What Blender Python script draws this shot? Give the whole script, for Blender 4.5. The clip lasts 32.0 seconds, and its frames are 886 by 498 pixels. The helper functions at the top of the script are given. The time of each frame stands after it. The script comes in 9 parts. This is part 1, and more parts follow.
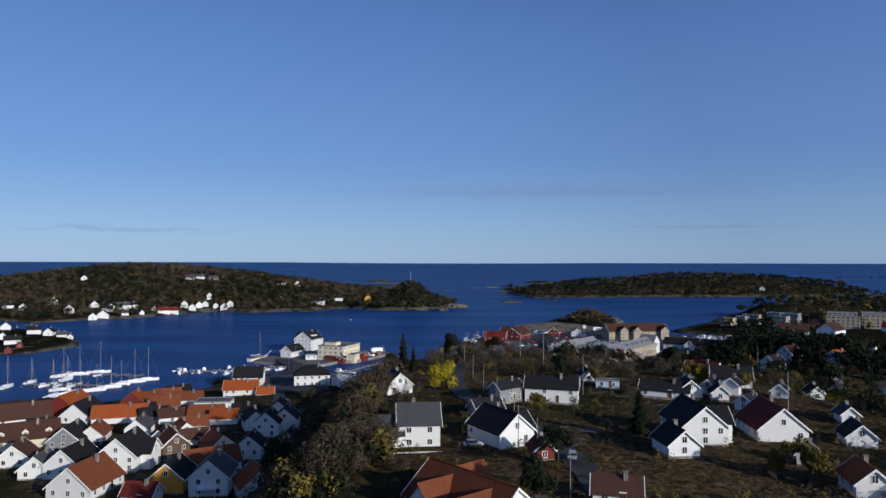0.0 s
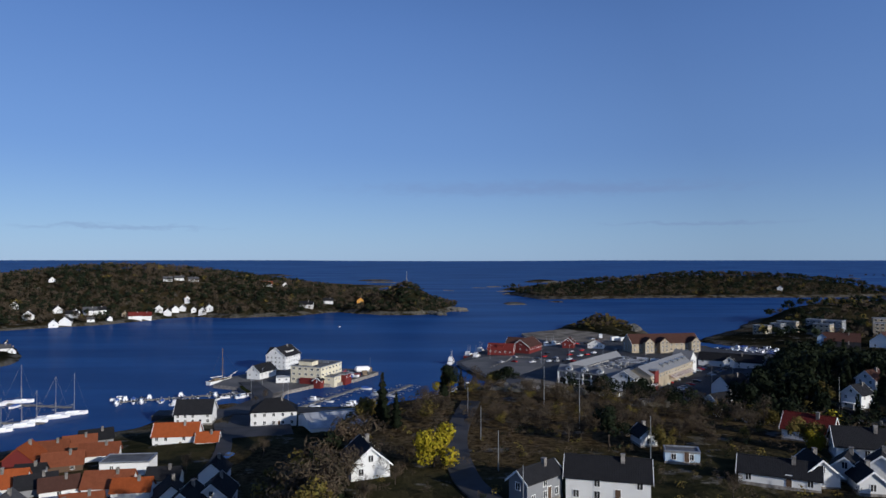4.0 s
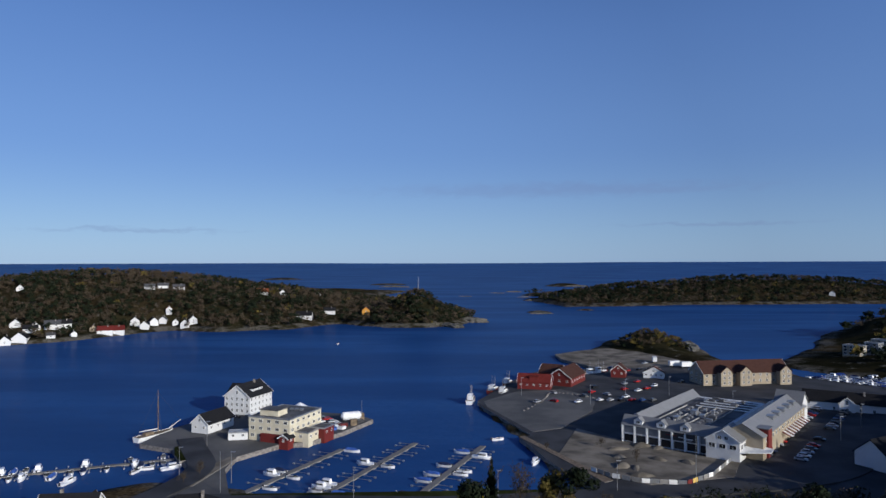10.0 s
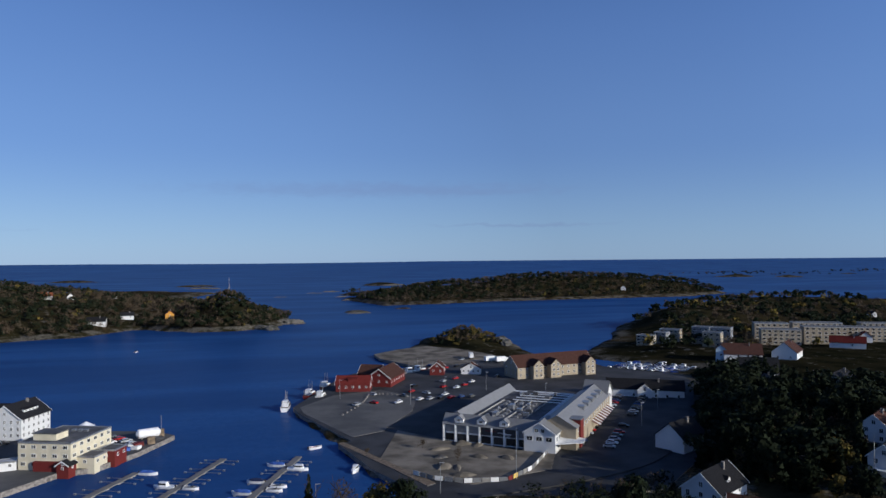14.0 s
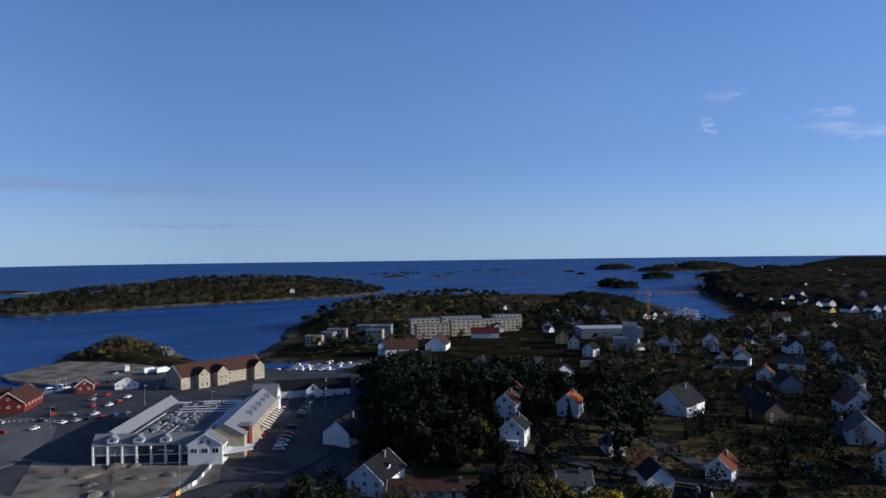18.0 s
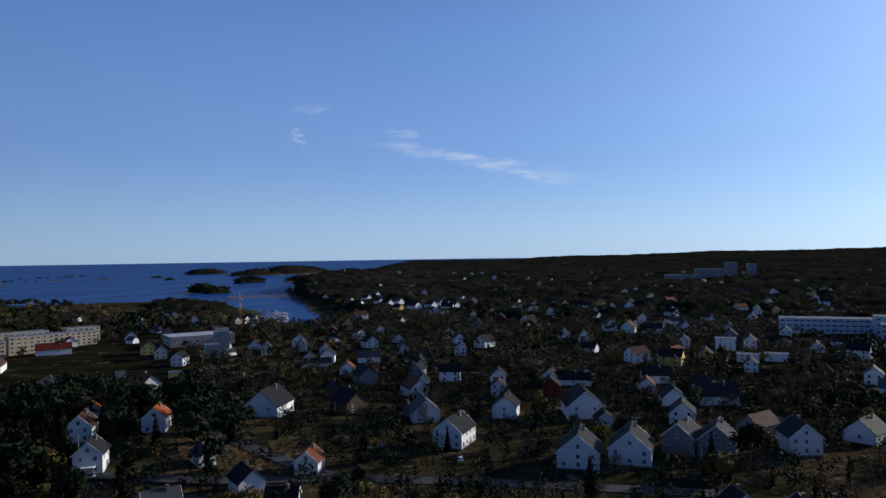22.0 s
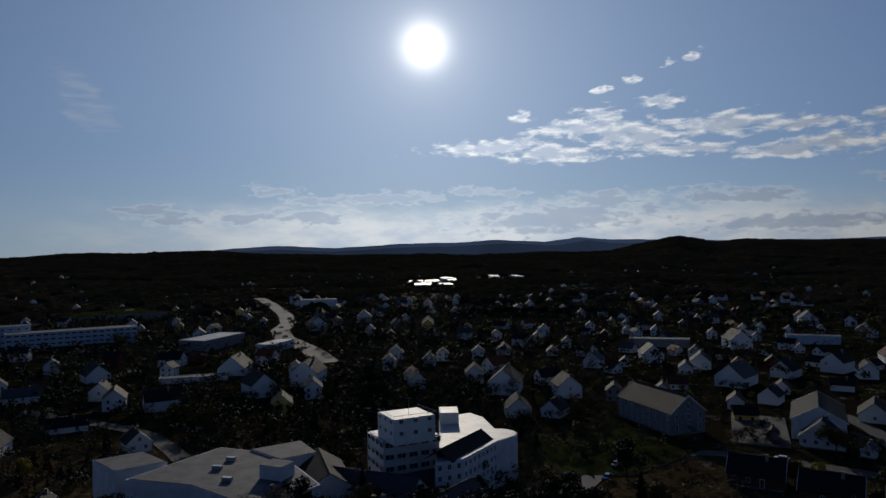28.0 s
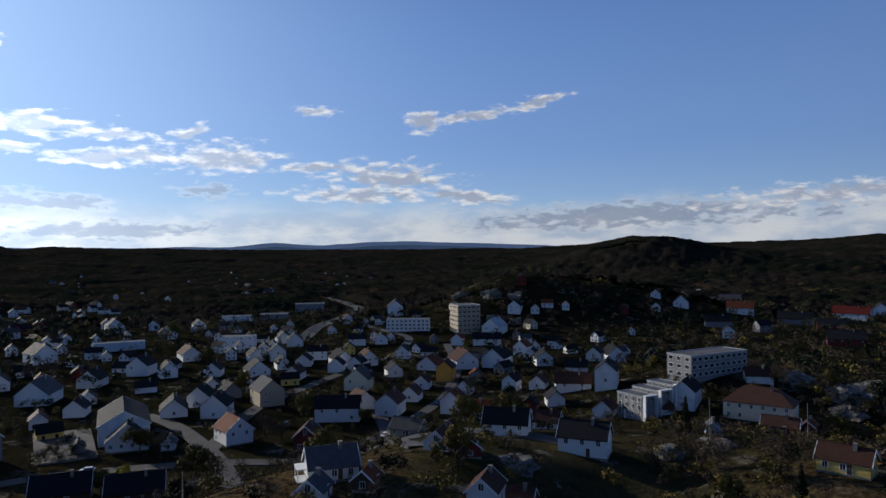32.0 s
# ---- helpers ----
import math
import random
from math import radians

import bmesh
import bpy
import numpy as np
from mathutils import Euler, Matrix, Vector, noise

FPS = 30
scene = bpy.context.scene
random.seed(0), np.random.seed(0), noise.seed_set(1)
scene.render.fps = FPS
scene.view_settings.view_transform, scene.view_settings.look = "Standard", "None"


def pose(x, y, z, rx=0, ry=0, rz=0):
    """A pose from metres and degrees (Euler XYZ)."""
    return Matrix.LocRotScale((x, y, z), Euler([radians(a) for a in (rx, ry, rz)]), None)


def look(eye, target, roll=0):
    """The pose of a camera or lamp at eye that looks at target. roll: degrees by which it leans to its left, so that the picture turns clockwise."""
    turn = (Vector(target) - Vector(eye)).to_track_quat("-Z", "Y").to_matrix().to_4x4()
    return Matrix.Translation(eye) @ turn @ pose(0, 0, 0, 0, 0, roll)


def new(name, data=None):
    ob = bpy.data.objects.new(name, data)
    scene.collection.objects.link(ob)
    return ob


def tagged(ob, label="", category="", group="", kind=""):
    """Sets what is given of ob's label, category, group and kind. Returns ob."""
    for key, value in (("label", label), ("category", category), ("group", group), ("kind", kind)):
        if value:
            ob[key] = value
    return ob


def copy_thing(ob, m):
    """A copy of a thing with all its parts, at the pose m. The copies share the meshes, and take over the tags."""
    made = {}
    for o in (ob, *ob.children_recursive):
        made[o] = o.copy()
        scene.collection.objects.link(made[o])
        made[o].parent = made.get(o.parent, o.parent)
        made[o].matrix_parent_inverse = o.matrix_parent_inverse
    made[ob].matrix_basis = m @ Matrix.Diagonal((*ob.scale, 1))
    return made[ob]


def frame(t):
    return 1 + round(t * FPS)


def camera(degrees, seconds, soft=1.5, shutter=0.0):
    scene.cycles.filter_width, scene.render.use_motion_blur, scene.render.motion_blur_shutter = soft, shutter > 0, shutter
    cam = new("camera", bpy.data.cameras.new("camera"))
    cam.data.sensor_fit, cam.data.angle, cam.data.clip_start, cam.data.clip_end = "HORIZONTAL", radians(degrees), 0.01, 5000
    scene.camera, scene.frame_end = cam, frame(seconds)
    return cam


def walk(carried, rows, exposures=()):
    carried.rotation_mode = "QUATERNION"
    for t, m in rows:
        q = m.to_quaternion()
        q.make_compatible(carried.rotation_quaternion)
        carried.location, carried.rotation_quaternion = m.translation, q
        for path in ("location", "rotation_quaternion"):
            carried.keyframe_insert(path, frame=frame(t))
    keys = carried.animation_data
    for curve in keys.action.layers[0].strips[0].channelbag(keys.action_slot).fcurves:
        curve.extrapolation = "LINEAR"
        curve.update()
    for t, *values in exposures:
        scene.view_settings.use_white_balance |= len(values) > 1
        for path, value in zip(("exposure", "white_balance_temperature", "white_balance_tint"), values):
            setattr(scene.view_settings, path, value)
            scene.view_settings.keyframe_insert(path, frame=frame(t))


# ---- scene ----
# ---- camera ----
cam = camera(64.64, 32.0)
PATH = [
    (0, pose(-1.42, -188.14, 63.58, 90.946, -0.134, 0.044)),
    (0.5, pose(-1.29, -179.21, 64.40, 90.870, -0.245, 0.082)),
    (1, pose(-1.10, -170.17, 65.15, 90.848, -0.140, 0.108)),
    (1.5, pose(-0.97, -161.43, 65.66, 90.740, -0.073, 0.028)),
    (2, pose(-0.74, -152.37, 65.95, 90.714, 0.093, 0.052)),
    (2.5, pose(-0.63, -143.50, 65.99, 90.668, -0.007, 0.068)),
    (3, pose(-0.65, -134.57, 66.04, 90.648, -0.009, 0.049)),
    (3.5, pose(-0.53, -125.32, 66.29, 90.661, -0.071, 0.026)),
    (5.5, pose(0.81, -90.19, 68.46, 90.862, 0.306, -0.076)),
    (6, pose(0.91, -81.89, 68.92, 90.854, 0.209, -0.033)),
    (6.5, pose(0.81, -73.13, 69.27, 90.845, 0.093, 0.074)),
    (7, pose(0.48, -63.82, 69.42, 90.942, 0.103, 0.189)),
    (7.5, pose(0.07, -55.02, 69.33, 90.970, 0.012, 0.261)),
    (8, pose(-0.30, -46.32, 69.10, 90.869, 0.012, 0.353)),
    (8.5, pose(-0.52, -37.99, 68.89, 90.857, 0.027, 0.485)),
    (9, pose(-0.61, -29.90, 68.80, 90.863, 0.038, 0.696)),
    (9.5, pose(-0.58, -21.38, 68.87, 90.835, 0.088, 0.989)),
    (10, pose(-0.49, -12.56, 68.97, 90.868, 0.185, 1.320)),
    (10.5, pose(-0.32, -4.57, 68.92, 90.883, 0.220, 1.612)),
    (11, pose(-0.13, -0.35, 68.58, 90.880, 0.241, 1.797)),
    (11.5, pose(0.00, 0.00, 68.00, 90.943, 0.311, 1.606)),
    (12, pose(0.00, 0.00, 68.00, 90.805, 0.232, -1.382)),
    (12.5, pose(0.00, 0.00, 68.00, 90.710, 0.256, -4.747)),
    (13, pose(0.00, 0.00, 68.00, 90.707, 0.318, -7.675)),
    (13.5, pose(0.00, 0.00, 68.00, 90.733, 0.419, -10.657)),
    (14, pose(0.00, 0.00, 68.00, 90.760, 0.476, -13.558)),
    (14.5, pose(0.00, 0.00, 68.00, 90.791, 0.538, -16.163)),
    (16.5, pose(0.00, 0.00, 68.00, 90.754, 0.607, -29.038)),
    (17, pose(0.00, 0.00, 68.00, 90.728, 0.666, -32.364)),
    (17.5, pose(0.00, 0.00, 68.00, 90.717, 0.712, -36.060)),
    (18, pose(0.00, 0.00, 68.00, 90.696, 0.746, -40.142)),
    (18.5, pose(0.00, 0.00, 68.00, 90.689, 0.804, -44.121)),
    (19, pose(0.00, 0.00, 68.00, 90.680, 0.801, -48.090)),
    (19.5, pose(0.00, 0.00, 68.00, 90.678, 0.839, -52.084)),
    (20, pose(0.00, 0.00, 68.00, 90.643, 0.866, -55.799)),
    (20.5, pose(0.00, 0.00, 68.00, 90.662, 0.856, -59.542)),
    (21, pose(0.00, 0.00, 68.00, 90.672, 0.913, -63.574)),
    (21.5, pose(0.00, 0.00, 68.00, 90.628, 0.945, -67.873)),
    (22, pose(0.00, 0.00, 68.00, 90.587, 0.909, -72.622)),
    (22.5, pose(0.00, 0.00, 68.00, 90.618, 0.982, -78.326)),
    (23, pose(0.00, 0.00, 68.00, 90.619, 0.932, -83.820)),
    (23.5, pose(0.00, 0.00, 68.00, 90.647, 0.975, -89.669)),
    (24, pose(0.00, 0.00, 68.00, 90.607, 0.921, -95.450)),
    (24.5, pose(0.00, 0.00, 68.00, 90.555, 0.934, -101.318)),
    (25, pose(0.00, 0.00, 68.00, 90.537, 0.971, -107.310)),
    (25.5, pose(0.00, 0.00, 68.00, 90.540, 1.014, -113.260)),
    (26, pose(0.00, 0.00, 68.00, 90.521, 0.987, -118.579)),
    (26.5, pose(0.00, 0.00, 68.00, 90.492, 0.974, -123.145)),
    (28.5, pose(0.00, 0.00, 68.00, 90.279, 0.875, -141.267)),
    (29, pose(0.00, 0.00, 68.00, 90.256, 0.834, -145.835)),
    (29.5, pose(0.00, 0.00, 68.00, 90.253, 0.810, -150.563)),
    (30, pose(0.00, 0.00, 68.00, 90.246, 0.753, -157.492)),
    (30.5, pose(0.00, 0.00, 68.00, 90.230, 0.696, -165.697)),
    (31, pose(0.00, 0.00, 68.00, 90.253, 0.674, -173.534)),
    (31.5, pose(0.00, 0.00, 68.00, 90.295, 0.624, -181.357)),
    (32, pose(0.00, 0.00, 68.00, 90.300, 0.624, -189.249)),
]
walk(cam, PATH, [(0.0, -0.02, 6200.0, 10.0), (12.0, 0.0, 6200.0, 10.0), (17.0, 0.12, 6200.0, 10.0), (20.0, 0.25, 6300.0, 10.0), (22.5, 0.06, 6500.0, 10.0), (24.0, -0.32, 6650.0, 10.0), (25.5, -0.85, 6800.0, 10.0), (29.2, -1.34, 6800.0, 10.0), (32.0, -0.08, 6600.0, 10.0)])

# ---- world, sun ----
SUN_AZ, SUN_EL = radians(135.4), radians(16.5)
SUN_DIR = Vector((math.sin(SUN_AZ) * math.cos(SUN_EL), math.cos(SUN_AZ) * math.cos(SUN_EL), math.sin(SUN_EL)))
sun = new("sun", bpy.data.lights.new("sun", "SUN"))
sun.data.energy, sun.data.angle, sun.data.color = 4.2, radians(0.53), (1.0, 0.93, 0.82)
sun.matrix_basis = look((0, 0, 400), Vector((0, 0, 400)) - SUN_DIR)


class Nodes:
    """A short way to write node trees."""

    def __init__(self, tree):
        self.tree = tree
        tree.nodes.clear()

    def node(self, kind, inputs=None):
        n = self.tree.nodes.new(kind)
        for key, value in (inputs or {}).items():
            self.put(n.inputs[key], value)
        return n

    def put(self, socket, value):
        if isinstance(value, bpy.types.NodeSocket):
            self.tree.links.new(value, socket)
        else:
            socket.default_value = value

    def dot(self, a, b):
        n = self.node("ShaderNodeVectorMath", {0: a, 1: b})
        n.operation = "DOT_PRODUCT"
        return n.outputs["Value"]

    def math(self, op, a, b=0.0, c=0.0, clamp=False):
        n = self.tree.nodes.new("ShaderNodeMath")
        n.operation, n.use_clamp = op, clamp
        for s, v in zip(n.inputs, (a, b, c)):
            self.put(s, v)
        return n.outputs[0]

    def mix(self, fac, a, b, blend="MIX"):
        n = self.tree.nodes.new("ShaderNodeMix")
        n.data_type, n.blend_type = "RGBA", blend
        self.put(n.inputs[0], fac), self.put(n.inputs[6], a), self.put(n.inputs[7], b)
        return n.outputs[2]

    def ramp(self, fac, lo, hi):
        n = self.tree.nodes.new("ShaderNodeMapRange")
        n.interpolation_type = "SMOOTHSTEP"
        self.put(n.inputs[0], fac)
        n.inputs[1].default_value, n.inputs[2].default_value = lo, hi
        return n.outputs[0]

    def noise(self, vector, scale, detail=4.0, rough=0.55, distort=0.0):
        n = self.node("ShaderNodeTexNoise", {"Scale": scale, "Detail": detail, "Roughness": rough, "Distortion": distort})
        if vector is not None:
            self.put(n.inputs["Vector"], vector)
        return n.outputs[0]


# clouds: bearing, height over the horizon, half width, half depth, all in degrees, and tilt
CUMULUS_SUN = [(140.5, 8.5, 4.0, 0.5, 2), (148, 9.75, 3.6, 0.6, 0), (149.5, 10.7, 1.8, 0.4, 0), (146, 7.85, 3.3, 0.6, 1), (152.5, 8.9, 3.6, 0.9, 0), (158.8, 9.4, 4.0, 0.65, 0),
               (164.3, 9.0, 2.2, 0.35, -3), (156, 7.7, 3.5, 0.35, 0), (162.6, 7.2, 2.6, 0.45, 0), (143.3, 10.9, 0.9, 0.3, 8), (154, 11.5, 1.3, 0.38, 4), (149.6, 12.7, 0.5, 0.28, 0), (152, 13.3, 0.65, 0.25, 20),
               (154.7, 14.3, 0.5, 0.3, 0), (156.6, 14.6, 0.5, 0.25, 25)]
CUMULUS_LAND = [(166, 7.5, 2.6, 0.5, 0), (171.5, 7.5, 3.6, 0.9, 0), (169.2, 9.3, 1.2, 0.5, 20), (185, 6.1, 4.2, 0.9, -3), (191, 4.6, 3.2, 0.5, -4), (179, 6.9, 2.0, 0.35, 0), (182.6, 4.8, 4.6, 0.5, 0),
                (187.8, 10.6, 1.3, 0.6, 0), (192, 11.1, 2.8, 0.38, 7), (197, 11.9, 2.2, 0.35, 14), (178.9, 11.3, 1.4, 0.3, 0), (220, 4.1, 8.0, 0.6, 3)]
LOW_CLOUDS = [(157.4, 4.1, 2.0, 0.6, 0), (161.3, 3.9, 2.7, 0.55, -3), (149.4, 4.1, 3.3, 0.5, 0), (138.9, 5.0, 1.2, 0.35, 0), (142.3, 4.8, 1.2, 0.25, 0), (123, 5.05, 1.4, 0.42, 0), (125.8, 4.3, 1.3, 0.3, 0), (113.8, 3.5, 2.0, 0.35, 3),
              (116, 2.85, 2.2, 0.45, 0), (120.4, 3.0, 2.4, 0.45, 0), (126, 3.0, 3.2, 0.55, 0), (146, 2.6, 8.0, 1.1, 2), (170.7, 5.0, 2.2, 0.38, 0), (131.5, 4.5, 5.0, 0.4, 1), (164, 1.9, 8.0, 0.6, 0), (206, 2.9, 15.0, 0.9, 2)]
WISPS = [(109.8, 11.6, 2.6, 0.9, -48), (109.3, 10.8, 2.0, 0.7, -55), (75.5, 7.7, 8.5, 0.5, -11), (80, 6.6, 3.0, 0.45, -12), (69.3, 10.1, 1.3, 0.4, -10), (62.2, 11.9, 1.2, 0.35, 0), (61, 9.6, 0.4, 0.7, 20)]
SEA_STREAKS = [(8.0, 5.6, 14.0, 0.55, 0), (14.0, 5.5, 9.0, 0.4, 0), (19.5, 2.65, 7.0, 0.16, 0), (-25.0, 2.3, 7.0, 0.16, 0)]


def build_world():
    world = bpy.data.worlds.new("world")
    scene.world = world
    world.use_nodes = True
    k = Nodes(world.node_tree)
    sky = k.node("ShaderNodeTexSky")
    sky.sky_type, sky.sun_disc, sky.sun_elevation, sky.sun_rotation = "NISHITA", False, SUN_EL, SUN_AZ
    sky.air_density, sky.dust_density, sky.ozone_density, sky.altitude = 1.0, 0.1, 3.5, 60.0
    way = k.node("ShaderNodeTexCoord").outputs["Generated"]
    xyz = k.node("ShaderNodeSeparateXYZ", {0: way})
    x, y, z = xyz.outputs
    # bearing and height over the horizon, in degrees; the bearing runs on past north
    turned = k.math("ARCTAN2", k.dot(way, (math.cos(radians(120)), -math.sin(radians(120)), 0.0)), k.dot(way, (math.sin(radians(120)), math.cos(radians(120)), 0.0)))
    bearing = k.math("ADD", k.math("MULTIPLY", turned, 57.2958), 120.0)
    rise = k.math("MULTIPLY", k.math("ARCSINE", z), 57.2958)
    spot = k.node("ShaderNodeCombineXYZ", {0: bearing, 1: rise, 2: 0.0}).outputs[0]
    streaks = k.node("ShaderNodeCombineXYZ", {0: k.math("MULTIPLY", bearing, 0.42), 1: k.math("MULTIPLY", rise, 1.15), 2: 0.0}).outputs[0]
    drift = k.node("ShaderNodeTexNoise", {"Vector": streaks, "Scale": 1.3, "Detail": 5.0, "Roughness": 0.55}).outputs["Color"]
    torn = k.node("ShaderNodeVectorMath", {0: drift, 1: (0.5, 0.5, 0.5)})
    torn.operation = "SUBTRACT"
    pull = k.node("ShaderNodeVectorMath", {0: torn.outputs[0], 1: (3.4, 1.1, 0.0)})
    pull.operation = "MULTIPLY"
    ragged = k.node("ShaderNodeVectorMath", {0: spot, 1: pull.outputs[0]}).outputs[0]
    billow = k.noise(streaks, 1.5, 7.0, 0.56, 0.3)

    def cover(clouds):
        """How deep inside the nearest of these clouds: 1 at its heart, 0 at its rim. Each: bearing, height, half width, half depth, tilt."""
        best = None
        for az, el, wide, deep, tilt in clouds:
            n = k.node("ShaderNodeMapping", {"Vector": ragged, "Location": (az, el, 0.0), "Rotation": (0.0, 0.0, radians(tilt)), "Scale": (wide * 1.45, deep * 1.6, 1.0)})
            n.vector_type = "TEXTURE"
            off = k.dot(n.outputs[0], n.outputs[0])
            best = off if best is None else k.math("MINIMUM", best, off)
        return k.math("SUBTRACT", 1.0, k.math("SQRT", best))

    heaped = cover(CUMULUS_SUN + CUMULUS_LAND)
    low = cover(LOW_CLOUDS)
    # what lies over a point of the cloud shades it
    raised = k.node("ShaderNodeVectorMath", {0: streaks, 1: (0.1, 0.42, 0.0)})
    under = k.math("ADD", k.math("MULTIPLY", heaped, 0.9), k.math("MULTIPLY", k.math("SUBTRACT", k.noise(raised.outputs[0], 1.5, 7.0, 0.56, 0.3), 0.42), 2.6))
    puffs = k.math("ADD", heaped, k.math("MULTIPLY", k.math("SUBTRACT", billow, 0.5), 2.6))
    puff_mask = k.ramp(puffs, 0.0, 0.75)
    lows = k.math("ADD", low, k.math("MULTIPLY", k.math("SUBTRACT", billow, 0.5), 2.4))
    low_mask = k.ramp(lows, 0.0, 0.8)
    shade = k.math("MULTIPLY", k.ramp(under, 0.3, 0.95), 0.9)
    low_shade = k.ramp(lows, 0.2, 0.6)
    veil = cover(WISPS)
    feather = k.noise(k.node("ShaderNodeMapping", {"Vector": streaks, "Rotation": (0, 0, 0.5), "Scale": (0.6, 1.3, 1.0)}).outputs[0], 1.3, 6.0, 0.58, 0.4)
    wisp_mask = k.math("MULTIPLY", k.ramp(veil, 0.0, 0.8), k.ramp(feather, 0.3, 0.8))
    streak_mask = k.ramp(k.math("ADD", cover(SEA_STREAKS), k.math("SUBTRACT", billow, 0.5)), 0.0, 1.0)
    inland = k.math("MULTIPLY", k.ramp(bearing, 100.0, 128.0), k.math("SUBTRACT", 1.0, k.ramp(bearing, 235.0, 275.0)))
    bank = k.math("MULTIPLY", inland, k.math("SUBTRACT", 1.0, k.ramp(k.math("ADD", rise, k.math("MULTIPLY", k.noise(streaks, 0.5, 5.0), 2.6)), 3.0, 6.2)))
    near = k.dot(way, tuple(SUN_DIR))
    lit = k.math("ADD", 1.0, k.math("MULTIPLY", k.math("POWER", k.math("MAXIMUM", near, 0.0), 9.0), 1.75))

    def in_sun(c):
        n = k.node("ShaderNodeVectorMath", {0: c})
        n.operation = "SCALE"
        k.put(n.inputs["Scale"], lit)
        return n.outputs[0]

    cloud = in_sun(k.mix(shade, (8.8, 8.9, 9.2, 1), (3.3, 3.9, 5.3, 1)))
    low_cloud = in_sun(k.mix(low_shade, (7.6, 7.8, 8.2, 1), (2.7, 3.3, 4.6, 1)))
    mist = in_sun(k.mix(k.ramp(k.noise(streaks, 0.45, 4.0), 0.38, 0.62), (4.3, 5.0, 6.4, 1), (7.4, 7.5, 7.7, 1)))
    # the clear blue of dry northern air: palest at the horizon, deep overhead
    pale = k.mix(k.ramp(z, 0.0, 0.16), (3.5, 5.5, 8.4, 1), (2.0, 3.6, 7.4, 1))
    clear = k.mix(k.ramp(z, 0.12, 0.36), pale, k.mix(k.ramp(z, 0.28, 0.62), (1.35, 2.7, 6.4, 1), (0.13, 0.5, 2.2, 1)))
    sky_colour = k.mix(0.75, k.mix(1.0, sky.outputs[0], (0.85, 0.95, 1.15, 1), "MULTIPLY"), clear)
    # skylight is weakest at a right angle to the sun
    band = k.node("ShaderNodeValToRGB", {"Fac": k.math("ADD", k.math("MULTIPLY", near, 0.5), 0.5)})
    stops = band.color_ramp.elements
    for i, (side, level) in enumerate(((-0.95, 1.04), (-0.6, 0.94), (-0.36, 0.83), (-0.09, 0.88), (0.2, 1.0), (0.45, 1.06), (0.7, 1.1), (1.0, 1.1))):
        e = stops[i] if i < 2 else stops.new(0.99)
        e.position = side * 0.5 + 0.5
        e.color = (level / 1.25, level / 1.25, level / 1.25, 1)
    toned = k.node("ShaderNodeVectorMath", {0: sky_colour, 1: band.outputs[0]})
    toned.operation = "MULTIPLY"
    sky_colour = k.mix(1.0, toned.outputs[0], (1.25, 1.25, 1.25, 1), "MULTIPLY")
    colour = k.mix(k.math("MULTIPLY", bank, 0.78), sky_colour, mist)
    colour = k.mix(k.math("MULTIPLY", streak_mask, 0.28), colour, (2.0, 2.5, 4.6, 1))
    colour = k.mix(k.math("MULTIPLY", wisp_mask, 0.42), colour, (8.4, 8.8, 9.6, 1))
    colour = k.mix(k.math("MULTIPLY", low_mask, 0.8), colour, low_cloud)
    colour = k.mix(k.math("MULTIPLY", puff_mask, 0.92), colour, cloud)
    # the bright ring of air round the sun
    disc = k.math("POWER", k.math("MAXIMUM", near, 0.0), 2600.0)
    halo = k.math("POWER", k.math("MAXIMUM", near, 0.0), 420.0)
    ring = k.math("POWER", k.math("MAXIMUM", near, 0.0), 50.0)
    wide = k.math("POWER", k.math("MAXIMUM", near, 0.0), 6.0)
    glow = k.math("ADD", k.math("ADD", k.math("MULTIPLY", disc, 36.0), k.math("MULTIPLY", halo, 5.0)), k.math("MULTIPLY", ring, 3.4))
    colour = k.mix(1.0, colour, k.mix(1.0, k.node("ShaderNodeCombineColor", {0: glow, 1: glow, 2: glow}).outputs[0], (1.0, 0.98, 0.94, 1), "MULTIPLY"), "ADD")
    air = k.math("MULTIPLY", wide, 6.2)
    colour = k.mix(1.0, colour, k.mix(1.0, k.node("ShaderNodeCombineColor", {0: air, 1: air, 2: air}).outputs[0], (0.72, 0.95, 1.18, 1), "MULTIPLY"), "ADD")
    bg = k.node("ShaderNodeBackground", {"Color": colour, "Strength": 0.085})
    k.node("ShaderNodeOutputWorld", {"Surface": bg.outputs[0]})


build_world()

# ---- materials ----
def principled(name, build):
    m = bpy.data.materials.new(name)
    m.use_nodes = True
    k = Nodes(m.node_tree)
    bsdf = k.node("ShaderNodeBsdfPrincipled")
    k.node("ShaderNodeOutputMaterial", {"Surface": bsdf.outputs[0]})
    build(k, bsdf)
    return m


def rgba(c):
    return (*c, 1.0)


